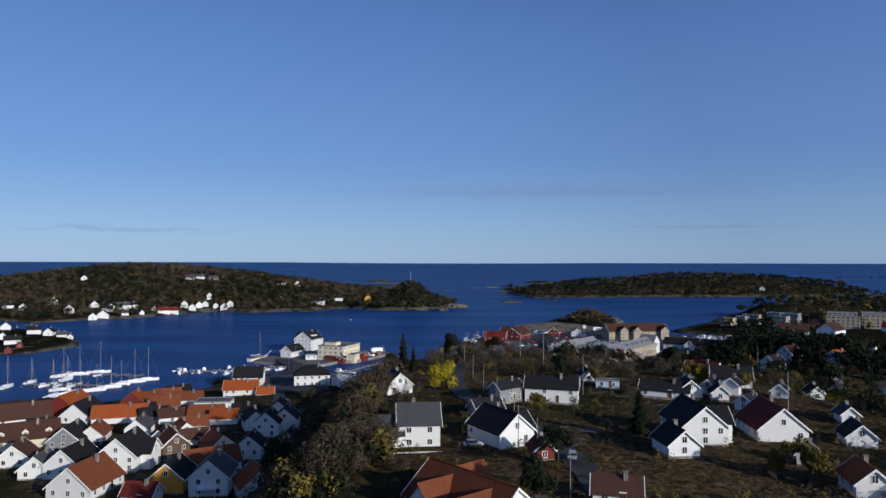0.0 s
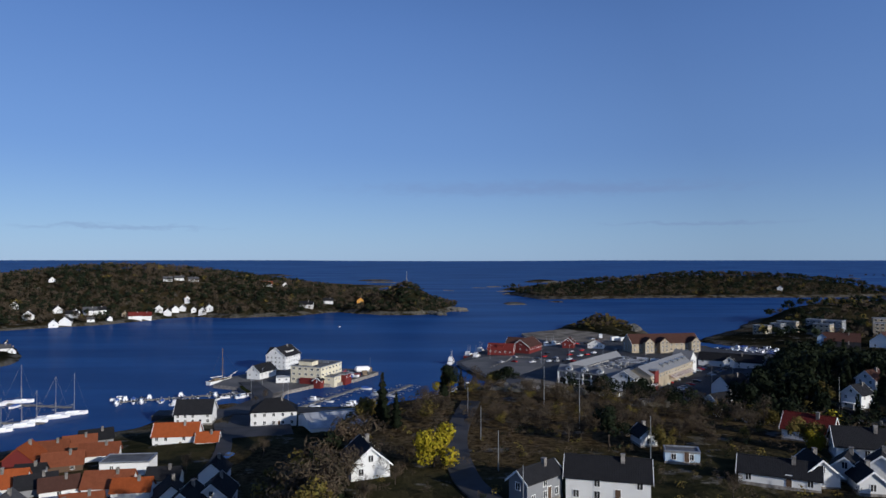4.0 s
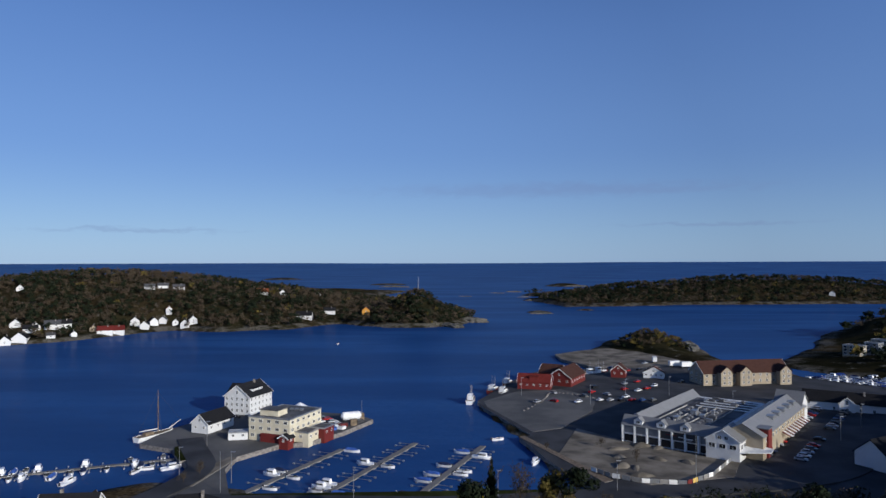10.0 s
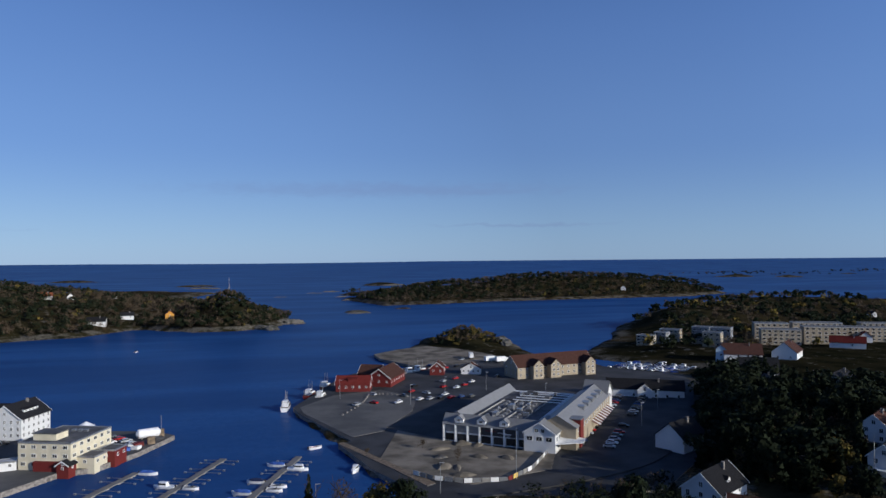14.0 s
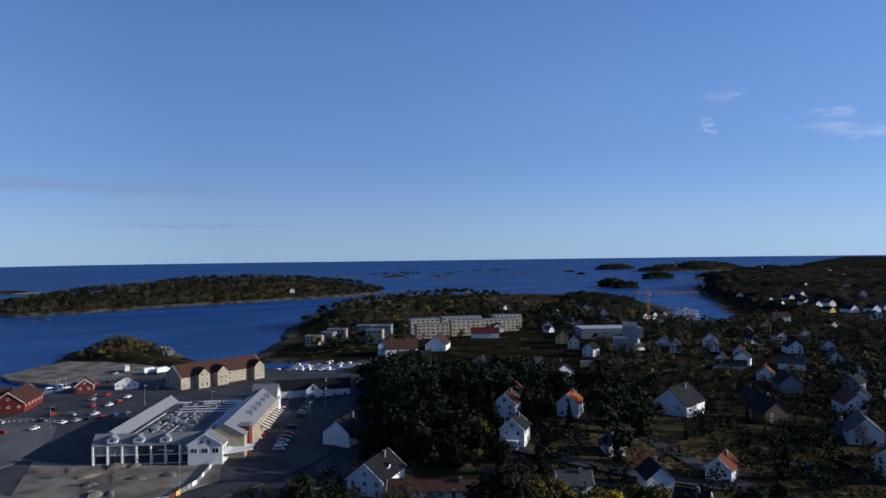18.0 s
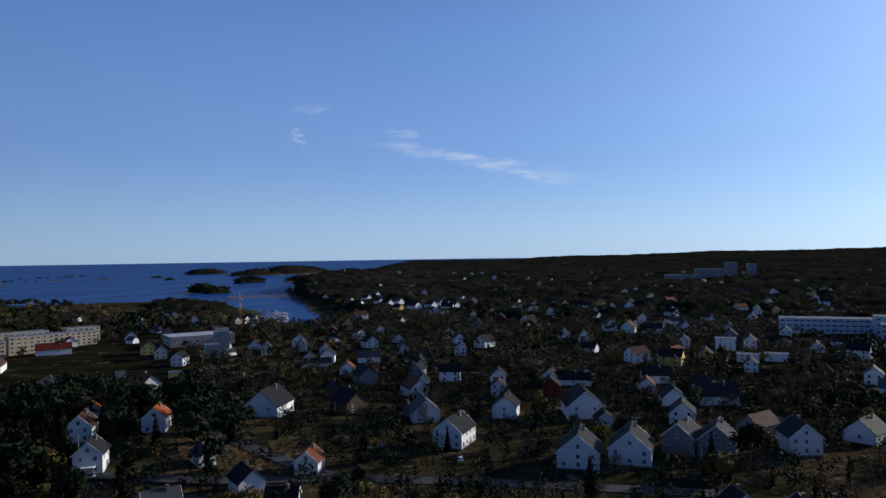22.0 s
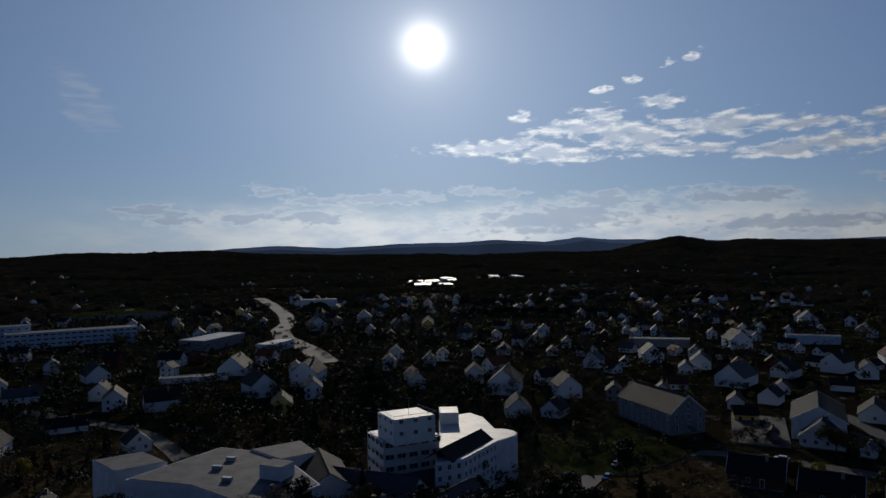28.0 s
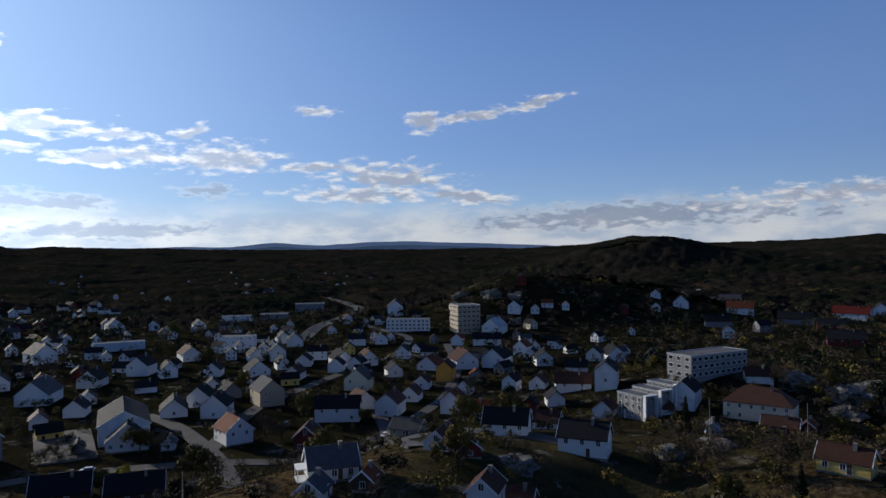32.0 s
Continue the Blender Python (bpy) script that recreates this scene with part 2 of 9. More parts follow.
def surface(name, colour, rough=0.8, grain=3.0, fine=40.0, vary=0.18, bump=0.0, metal=0.0, per_object=0.0, second=None, spec=0.3):
    """A plain surface with stains at one scale, grain at another, and a tint of its own for each object."""
    def build(k, b):
        at = k.node("ShaderNodeTexCoord").outputs["Object"]
        big, small = k.noise(at, grain, 3.0), k.noise(at, fine, 3.0)
        dark = rgba(tuple(c * (1 - vary * 1.6) for c in colour))
        lite = rgba(tuple(min(1.0, c * (1 + vary)) for c in (second or colour)))
        col = k.mix(k.ramp(big, 0.3, 0.7), dark, lite)
        col = k.mix(k.math("MULTIPLY", small, vary), col, rgba(tuple(c * 0.5 for c in colour)))
        if per_object:
            r = k.node("ShaderNodeObjectInfo").outputs["Random"]
            hsv = k.node("ShaderNodeHueSaturation", {"Color": col, "Value": k.math("ADD", 1.0 - per_object, k.math("MULTIPLY", r, 2 * per_object))})
            col = hsv.outputs[0]
        k.put(b.inputs["Base Color"], col)
        b.inputs["Roughness"].default_value, b.inputs["Metallic"].default_value = rough, metal
        b.inputs["Specular IOR Level"].default_value = spec
        if bump:
            n = k.node("ShaderNodeBump", {"Height": small, "Strength": bump, "Distance": 0.05})
            k.put(b.inputs["Normal"], n.outputs[0])
    return principled(name, build)


def striped(name, colour, spacing, axis, depth=0.03, rough=0.75, vary=0.15, stain=0.35, per_object=0.12):
    """Boards or tile courses: a fine wave in one direction, with stains."""
    def build(k, b):
        at = k.node("ShaderNodeTexCoord").outputs["Object"]
        sep = k.node("ShaderNodeSeparateXYZ", {0: at})
        if axis == "roof":
            along = k.math("MULTIPLY", k.math("ABSOLUTE", sep.outputs[0]), 1.2)
            across = sep.outputs[1]
        elif axis == "z":
            along, across = sep.outputs[2], k.math("ADD", sep.outputs[0], sep.outputs[1])
        else:
            along, across = k.math("ADD", sep.outputs[0], sep.outputs[1]), sep.outputs[2]
        saw = k.math("FRACT", k.math("DIVIDE", along, spacing))
        tile = k.math("FRACT", k.math("DIVIDE", across, spacing * 0.8)) if axis == "roof" else saw
        joint = k.ramp(saw, 0.0, 0.14)
        patch, fine = k.noise(at, 0.6, 4.0), k.noise(at, 9.0, 3.0)
        row = k.node("ShaderNodeTexWhiteNoise", {"Vector": k.node("ShaderNodeCombineXYZ", {0: k.math("FLOOR", k.math("DIVIDE", along, spacing)), 1: k.math("FLOOR", k.math("DIVIDE", across, spacing * (0.8 if axis == "roof" else 12.0)))}).outputs[0]}).outputs[0]
        col = k.mix(k.math("MULTIPLY", k.ramp(patch, 0.35, 0.75), stain), rgba(colour), rgba(tuple(c * 0.55 for c in colour)))
        col = k.mix(k.math("MULTIPLY", row, vary), col, rgba(tuple(c * 0.55 for c in colour)))
        col = k.mix(k.math("MULTIPLY", fine, vary), col, rgba(tuple(min(1, c * 1.25) for c in colour)))
        r = k.node("ShaderNodeObjectInfo").outputs["Random"]
        col = k.node("ShaderNodeHueSaturation", {"Color": col, "Value": k.math("ADD", 1.0 - per_object, k.math("MULTIPLY", r, 2 * per_object))}).outputs[0]
        k.put(b.inputs["Base Color"], col)
        b.inputs["Roughness"].default_value = rough
        b.inputs["Specular IOR Level"].default_value = 0.05 if axis == "roof" else 0.25
        height = k.math("ADD", joint, k.math("MULTIPLY", k.math("SINE", k.math("MULTIPLY", tile, 6.283)), 0.5 if axis == "roof" else 0.0))
        k.put(b.inputs["Normal"], k.node("ShaderNodeBump", {"Height": height, "Strength": 0.6, "Distance": depth}).outputs[0])
    return principled(name, build)


def leaves(name, dark, lite, scale=0.35, rust=0.12):
    def build(k, b):
        at = k.node("ShaderNodeTexCoord").outputs["Object"]
        r = k.node("ShaderNodeObjectInfo").outputs["Random"]
        isle = k.node("ShaderNodeNewGeometry").outputs["Random Per Island"]
        col = k.mix(k.ramp(k.noise(at, scale, 3.0), 0.3, 0.7), rgba(dark), rgba(lite))
        col = k.mix(k.math("MULTIPLY", k.ramp(k.noise(at, 0.07, 2.0), 0.4, 0.7), rust), col, rgba((lite[0] * 1.35, lite[1] * 0.95, lite[2] * 0.7)))
        col = k.node("ShaderNodeHueSaturation", {"Color": col, "Hue": k.math("ADD", 0.485, k.math("MULTIPLY", isle, 0.03)),
                                                   "Value": k.math("ADD", 0.78, k.math("ADD", k.math("MULTIPLY", isle, 0.16), k.math("MULTIPLY", r, 0.35)))}).outputs[0]
        k.put(b.inputs["Base Color"], col)
        b.inputs["Roughness"].default_value = 0.75
        b.inputs["Specular IOR Level"].default_value = 0.05
    return principled(name, build)


def glass_pane(k, b):
    at = k.node("ShaderNodeTexCoord").outputs["Object"]
    r = k.node("ShaderNodeObjectInfo").outputs["Random"]
    k.put(b.inputs["Base Color"], k.mix(r, (0.012, 0.014, 0.018, 1), (0.05, 0.05, 0.05, 1)))
    b.inputs["Roughness"].default_value = 0.06
    b.inputs["Specular IOR Level"].default_value = 0.3
    k.put(b.inputs["Normal"], k.node("ShaderNodeBump", {"Height": k.noise(at, 1.2, 1.0), "Strength": 0.05}).outputs[0])


def water_surface(k, b):
    at = k.node("ShaderNodeTexCoord").outputs["Object"]
    wind = k.ramp(k.noise(k.node("ShaderNodeMapping", {"Vector": at, "Scale": (0.003, 0.012, 1)}).outputs[0], 1.0, 5.0, 0.6), 0.35, 0.7)
    k.put(b.inputs["Base Color"], k.mix(wind, (0.013, 0.053, 0.172, 1), (0.024, 0.087, 0.25, 1)))
    b.inputs["Roughness"].default_value = 0.2
    b.inputs["Metallic"].default_value = 0.14
    b.inputs["Specular IOR Level"].default_value = 0.0
    # short steep wavelets tilt the surface at every distance
    tilt = None
    for scale, amount in ((0.25, 0.22), (0.9, 0.34), (3.1, 0.3)):
        n = k.node("ShaderNodeTexNoise", {"Vector": at, "Scale": scale, "Detail": 3.0, "Roughness": 0.6}).outputs["Color"]
        v = k.node("ShaderNodeVectorMath", {0: n, 1: (0.5, 0.5, 0.5)})
        v.operation = "SUBTRACT"
        w = k.node("ShaderNodeVectorMath", {0: v.outputs[0], 1: (amount, amount, 0.0)})
        w.operation = "MULTIPLY"
        if tilt is None:
            tilt = w.outputs[0]
        else:
            s = k.node("ShaderNodeVectorMath", {0: tilt, 1: w.outputs[0]})
            tilt = s.outputs[0]
    calm = k.node("ShaderNodeVectorMath", {0: tilt})
    calm.operation = "SCALE"
    k.put(calm.inputs["Scale"], k.math("ADD", 0.55, wind))
    up = k.node("ShaderNodeVectorMath", {0: calm.outputs[0], 1: (0.0, 0.0, 1.0)})
    unit = k.node("ShaderNodeVectorMath", {0: up.outputs[0]})
    unit.operation = "NORMALIZE"
    k.put(b.inputs["Normal"], unit.outputs[0])


def ground_surface(k, b):
    at = k.node("ShaderNodeTexCoord").outputs["Object"]
    geo = k.node("ShaderNodeNewGeometry")
    steep = k.node("ShaderNodeSeparateXYZ", {0: geo.outputs["Normal"]}).outputs[2]
    height = k.node("ShaderNodeSeparateXYZ", {0: at}).outputs[2]
    wide, mid, fine = k.noise(at, 0.012, 5.0, 0.6), k.noise(at, 0.07, 5.0, 0.6), k.noise(at, 0.7, 5.0, 0.65)
    grass = k.mix(k.ramp(mid, 0.35, 0.65), (0.019, 0.02, 0.01, 1), (0.055, 0.047, 0.022, 1))
    heath = k.mix(k.ramp(fine, 0.35, 0.65), (0.03, 0.02, 0.01, 1), (0.11, 0.078, 0.04, 1))
    col = k.mix(k.ramp(wide, 0.42, 0.6), grass, heath)
    # away from the harbour hill: garden soil and forest floor, tree shade painted in
    shaded_floor_col = k.mix(k.ramp(mid, 0.3, 0.7), (0.008, 0.009, 0.005, 1), (0.022, 0.019, 0.01, 1))
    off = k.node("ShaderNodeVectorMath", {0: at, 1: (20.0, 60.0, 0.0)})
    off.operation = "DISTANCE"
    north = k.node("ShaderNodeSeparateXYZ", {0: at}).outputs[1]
    col = k.mix(k.math("MULTIPLY", k.ramp(off.outputs["Value"], 210.0, 330.0), k.math("SUBTRACT", 1.0, k.math("MULTIPLY", k.ramp(north, 420.0, 520.0), 0.4))), col, shaded_floor_col)
    rock = k.mix(k.ramp(fine, 0.3, 0.7), (0.07, 0.062, 0.05, 1), (0.2, 0.185, 0.155, 1))
    bare = k.math("MAXIMUM", k.math("SUBTRACT", 1.0, k.ramp(steep, 0.70, 0.86)), k.math("MULTIPLY", k.math("SUBTRACT", 1.0, k.ramp(k.math("SUBTRACT", height, k.math("MULTIPLY", k.ramp(k.node("ShaderNodeSeparateXYZ", {0: at}).outputs[1], 520.0, 640.0), 2.2)), 0.8, 2.2)), 0.8))
    bare = k.math("MULTIPLY", bare, k.ramp(k.noise(at, 0.06, 6.0, 0.65), 0.42, 0.58))
    # bare rock shows through the heath
    show = k.math("MULTIPLY", k.ramp(k.noise(at, 0.11, 6.0, 0.7), 0.58, 0.66), 0.85)
    k.put(b.inputs["Base Color"], k.mix(k.math("MAXIMUM", bare, show), col, rock))
    b.inputs["Roughness"].default_value = 0.92
    b.inputs["Specular IOR Level"].default_value = 0.0
    k.put(b.inputs["Normal"], k.node("ShaderNodeBump", {"Height": fine, "Strength": 0.7, "Distance": 0.8}).outputs[0])


def rock_surface(k, b):
    at = k.node("ShaderNodeTexCoord").outputs["Object"]
    fine, mid = k.noise(at, 0.9, 6.0, 0.65), k.noise(at, 0.15, 5.0, 0.6)
    col = k.mix(k.ramp(fine, 0.3, 0.7), (0.06, 0.055, 0.045, 1), (0.19, 0.175, 0.15, 1))
    k.put(b.inputs["Base Color"], k.mix(k.math("MULTIPLY", k.ramp(mid, 0.5, 0.65), 0.75), col, (0.05, 0.05, 0.02, 1)))
    b.inputs["Roughness"].default_value = 0.9
    k.put(b.inputs["Normal"], k.node("ShaderNodeBump", {"Height": fine, "Strength": 0.8, "Distance": 0.5}).outputs[0])


def paving_surface(k, b):
    at = k.node("ShaderNodeTexCoord").outputs["Object"]
    big, fine = k.noise(at, 0.05, 5.0, 0.6), k.noise(at, 1.5, 4.0)
    col = k.mix(k.ramp(big, 0.35, 0.65), (0.06, 0.058, 0.054, 1), (0.13, 0.122, 0.11, 1))
    k.put(b.inputs["Base Color"], k.mix(k.math("MULTIPLY", fine, 0.4), col, (0.05, 0.05, 0.05, 1)))
    b.inputs["Roughness"].default_value = 0.85
    k.put(b.inputs["Normal"], k.node("ShaderNodeBump", {"Height": fine, "Strength": 0.2, "Distance": 0.05}).outputs[0])


def treetop_surface(k, b):
    at = k.node("ShaderNodeTexCoord").outputs["Object"]
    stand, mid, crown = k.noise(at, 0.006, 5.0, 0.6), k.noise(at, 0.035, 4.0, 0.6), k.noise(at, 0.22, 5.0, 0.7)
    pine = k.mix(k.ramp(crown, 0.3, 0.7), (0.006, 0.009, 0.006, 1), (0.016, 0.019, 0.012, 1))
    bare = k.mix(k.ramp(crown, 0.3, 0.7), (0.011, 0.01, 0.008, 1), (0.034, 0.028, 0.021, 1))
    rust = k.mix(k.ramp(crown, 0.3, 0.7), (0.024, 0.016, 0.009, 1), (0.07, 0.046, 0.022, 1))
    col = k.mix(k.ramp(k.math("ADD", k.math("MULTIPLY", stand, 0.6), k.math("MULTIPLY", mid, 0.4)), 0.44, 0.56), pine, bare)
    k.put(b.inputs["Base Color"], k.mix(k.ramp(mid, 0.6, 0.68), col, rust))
    b.inputs["Roughness"].default_value = 0.95
    b.inputs["Specular IOR Level"].default_value = 0.0
    k.put(b.inputs["Normal"], k.node("ShaderNodeBump", {"Height": k.noise(at, 0.6, 5.0, 0.7), "Strength": 0.8, "Distance": 1.6}).outputs[0])


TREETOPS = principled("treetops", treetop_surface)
GLASS = principled("glass", glass_pane)
WATER = principled("water", water_surface)
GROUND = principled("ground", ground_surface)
ROCK = principled("rock", rock_surface)
PAVING = principled("paving", paving_surface)
ASPHALT = surface("asphalt", (0.042, 0.042, 0.044), 0.85, 0.08, 3.0, 0.3, 0.1)
GRAVEL = surface("gravel", (0.2, 0.175, 0.14), 0.95, 0.1, 2.0, 0.35, 0.5, spec=0.05)
LAWN = surface("lawn", (0.032, 0.038, 0.013), 0.95, 0.15, 4.0, 0.3, 0.4, spec=0.0)
CONCRETE = surface("concrete", (0.3, 0.29, 0.27), 0.9, 0.3, 6.0, 0.25, 0.15)
STONE = surface("stone", (0.24, 0.22, 0.2), 0.9, 1.2, 8.0, 0.35, 0.5)
METAL = surface("galvanised_steel", (0.42, 0.43, 0.44), 0.4, 2.0, 20.0, 0.15, 0.0, 0.7)
DARKMETAL = surface("dark_metal", (0.04, 0.04, 0.045), 0.5, 2.0, 20.0, 0.2)
WOOD = surface("weathered_wood", (0.2, 0.15, 0.1), 0.85, 1.0, 12.0, 0.35, 0.2)
PLANK = striped("deck_planks", (0.2, 0.19, 0.175), 0.15, "x", 0.01)
WHITE_TRIM = surface("white_trim", (0.78, 0.78, 0.76), 0.6, 1.0, 15.0, 0.08)
GELCOAT = surface("boat_gelcoat", (0.8, 0.8, 0.8), 0.25, 0.8, 10.0, 0.06, spec=0.5)
TARP = surface("blue_tarpaulin", (0.05, 0.12, 0.4), 0.6, 1.0, 10.0, 0.2)
NAVY = surface("navy_canvas", (0.02, 0.03, 0.08), 0.7, 1.0, 10.0, 0.2)
TYRE = surface("tyre_rubber", (0.02, 0.02, 0.02), 0.9, 4.0, 30.0, 0.2)
WALLS = {}
for name, c in dict(white=(0.67, 0.67, 0.66), cream=(0.64, 0.58, 0.43), grey=(0.2, 0.205, 0.215), yellow=(0.72, 0.5, 0.14), ochre=(0.62, 0.3, 0.05), red=(0.14, 0.021, 0.018),
                    brown=(0.09, 0.055, 0.035), blue=(0.35, 0.45, 0.55), beige=(0.36, 0.3, 0.215)).items():
    WALLS[name] = striped(name + "_boards", c, 0.18, "z", 0.012, 0.65, 0.07, 0.12, 0.07)
    WALLS[name + "_render"] = surface(name + "_render", c, 0.85, 0.35, 7.0, 0.08, 0.1, per_object=0.05)
ROOFS = {}
for name, c in dict(orange=(0.3, 0.075, 0.024), red=(0.13, 0.024, 0.02), brown=(0.075, 0.037, 0.028), black=(0.02, 0.02, 0.022), grey=(0.075, 0.075, 0.08), rust=(0.17, 0.055, 0.027)).items():
    ROOFS[name] = striped(name + "_roof_tiles", c, 0.36, "roof", 0.05, 0.7, 0.35, 0.45, 0.18)
ROOFS["zinc"] = striped("zinc_roof", (0.2, 0.2, 0.2), 0.6, "z", 0.02, 0.45, 0.1, 0.3)
ROOFS["felt"] = surface("roofing_felt", (0.11, 0.11, 0.113), 0.85, 0.25, 5.0, 0.25, 0.1)
ROOFS["pale"] = surface("pale_roof_sheet", (0.42, 0.43, 0.44), 0.6, 0.2, 4.0, 0.15, 0.05)
PINE = leaves("pine_needles", (0.008, 0.012, 0.0065), (0.018, 0.024, 0.012))
BARE = leaves("bare_twigs", (0.038, 0.03, 0.021), (0.085, 0.065, 0.043))
OLIVE = leaves("budding_leaves", (0.06, 0.05, 0.015), (0.15, 0.115, 0.03))
GOLD = leaves("yellow_green_leaves", (0.16, 0.13, 0.01), (0.34, 0.27, 0.02))
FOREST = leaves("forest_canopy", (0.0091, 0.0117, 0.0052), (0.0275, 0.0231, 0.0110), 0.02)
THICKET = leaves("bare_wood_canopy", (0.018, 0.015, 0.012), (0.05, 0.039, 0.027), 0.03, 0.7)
BARK = surface("bark", (0.08, 0.06, 0.045), 0.95, 2.0, 14.0, 0.35, 0.6)
PAINTS = [surface("car_paint_" + n, c, 0.25, 0.6, 8.0, 0.05, spec=0.5) for n, c in (("white", (0.75, 0.75, 0.75)), ("silver", (0.4, 0.41, 0.43)), ("black", (0.015, 0.015, 0.018)), ("red", (0.4, 0.02, 0.02)), ("blue", (0.03, 0.07, 0.2)), ("grey", (0.12, 0.125, 0.13)))]

# ---- the lie of the land ----
def smooth(a, lo, hi):
    s = np.clip((a - lo) / (hi - lo), 0, 1)
    return s * s * (3 - 2 * s)


def depth_inside(px, py, poly):
    """Signed distance to a polygon's edge: above zero inside."""
    best = np.full(px.shape, 1e18)
    inside = np.zeros(px.shape, bool)
    n = len(poly)
    for i in range(n):
        (ax, ay), (bx, by) = poly[i], poly[(i + 1) % n]
        ex, ey = bx - ax, by - ay
        s = np.clip(((px - ax) * ex + (py - ay) * ey) / (ex * ex + ey * ey + 1e-9), 0, 1)
        best = np.minimum(best, (px - ax - s * ex) ** 2 + (py - ay - s * ey) ** 2)
        cross = (ay > py) != (by > py)
        with np.errstate(divide="ignore", invalid="ignore"):
            inside ^= cross & (px < (bx - ax) * (py - ay) / (by - ay + 1e-12) + ax)
    return np.where(inside, 1, -1) * np.sqrt(best)


COAST = [(-4950, -300), (-900, 20), (-300, 96), (-198, 121), (-180, 131), (-148, 122), (-140, 140), (-134, 156), (-121, 146), (-117, 166), (-116, 182), (-102, 198), (-92, 204), (-90, 196), (-68, 196), (-50, 186), (0, 186), (35, 194), (41, 199),
         (30, 220), (24, 256), (11, 308), (10, 321), (38, 398), (54, 414), (84, 425), (70, 462), (90, 502), (129, 586), (187, 566), (176, 468), (186, 430), (200, 390), (226, 362), (248, 378), (226, 402),
         (203, 440), (216, 462), (270, 530), (310, 602), (351, 650), (469, 796), (640, 880), (800, 830), (900, 700), (826, 520), (700, 430), (640, 366), (704, 362), (960, 540), (1330, 775)]
COAST_FAR = [(1760, 878), (2105, 988), (3500, 1400), (4950, 1700), (4950, -4950), (-4950, -4950)]
NORTH = [(-372, 549), (-334, 588), (-285, 667), (-237, 656), (-168, 682), (-134, 741), (-75, 697), (-35, 697), (-2, 720), (23, 801), (-10, 930), (-60, 985), (-110, 1130), (-180, 1225), (-110, 1500),
         (-260, 1640), (-700, 1560), (-1400, 1100), (-1300, 480), (-700, 460), (-461, 535), (-412, 510)]
ISLAND = [(107, 1195), (154, 987), (240, 1020), (315, 1032), (514, 1053), (664, 1062), (796, 1107), (840, 1190), (700, 1350), (450, 1380), (250, 1330)]
HOLM = [(-277, 284), (-268, 318), (-272, 336), (-300, 380), (-336, 420), (-380, 440), (-460, 400), (-420, 290), (-340, 262)]
YARDS = [([(45, 205), (30, 222), (26, 250), (12, 305), (12, 320), (38, 396), (54, 412), (80, 418), (150, 436), (198, 384), (224, 358), (226, 340), (186, 280), (150, 212), (112, 178), (80, 180)], 1.2),
         ([(84, 425), (70, 462), (90, 502), (108, 515), (128, 500), (140, 470), (150, 436)], 1.3), ([(-92, 190), (-60, 184), (40, 192), (60, 180), (-10, 165), (-95, 150)], 1.6)]
# islets: x, y, radius along and across, height, turn
ISLETS = [(107, 905, 22, 9, 5, 10), (266, 1800, 55, 16, 8, 5), (100, 1400, 20, 8, 5, 0), (146, 1330, 26, 12, 7, 0), (351, 1650, 130, 26, 9, 0), (60, 1290, 14, 6, 4, 0), (85, 1525, 45, 14, 5, 20), (-10, 1560, 30, 12, 4, 0), (555, 2850, 110, 30, 9, 10), (300, 2500, 60, 22, 6, 0), (1050, 2760, 70, 25, 8, 0), (-620, 2500, 170, 40, 18, 0),
          (-200, 1900, 90, 22, 8, 0), (1500, 2000, 330, 35, 12, -32), (2050, 2100, 240, 30, 12, -30), (2560, 2410, 110, 36, 12, 0)]
ISLETS_EAST = [(2830, 2060, 120, 40, 22, -30), (1250, 920, 42, 20, 12, -20), (1215, 860, 40, 16, 8, -20), (1758, 1135, 62, 24, 12, -20), (2025, 1627, 40, 16, 6, 0), (1900, 1250, 45, 16, 6, 0), (2300, 1900, 60, 18, 6, -20),
               (2700, 1560, 260, 60, 34, -28), (1880, 1000, 110, 30, 12, -25), (170, 940, 14, 5, 2, 0)]
# the hill under the flight: a plateau with a steep edge to the harbour and a long slope inland
PLATEAU = [(-20, -150), (-19, 20), (-12, 92), (10, 112), (48, 96), (92, 40), (100, -20), (76, -60), (40, -100), (8, -140)]
# hills: x, y, radius along x and y, height
HILLS = [(-425, 800, 200, 140, 33), (-560, 900, 300, 200, 16), (-38, 745, 40, 34, 30), (-240, 880, 180, 110, 13), (-900, 800, 300, 200, 12), (580, 1190, 220, 80, 28), (270, 1150, 90, 70, 14), (420, 1160, 100, 80, 12),
         (156, 545, 34, 34, 7.5), (385, 590, 70, 62, 14), (-232, -640, 120, 75, 34), (-150, -640, 60, 60, 16), (-720, -1580, 240, 170, 60), (-1000, -1500, 400, 300, 26)]
HILLS_EAST = [(1500, 700, 500, 160, 15), (1900, 760, 700, 200, 11), (-105, -130, 42, 60, 17), (620, 760, 130, 90, 9), (-1400, -500, 500, 300, 50), (-160, -260, 60, 60, 14), (190, 175, 46, 50, 7)]
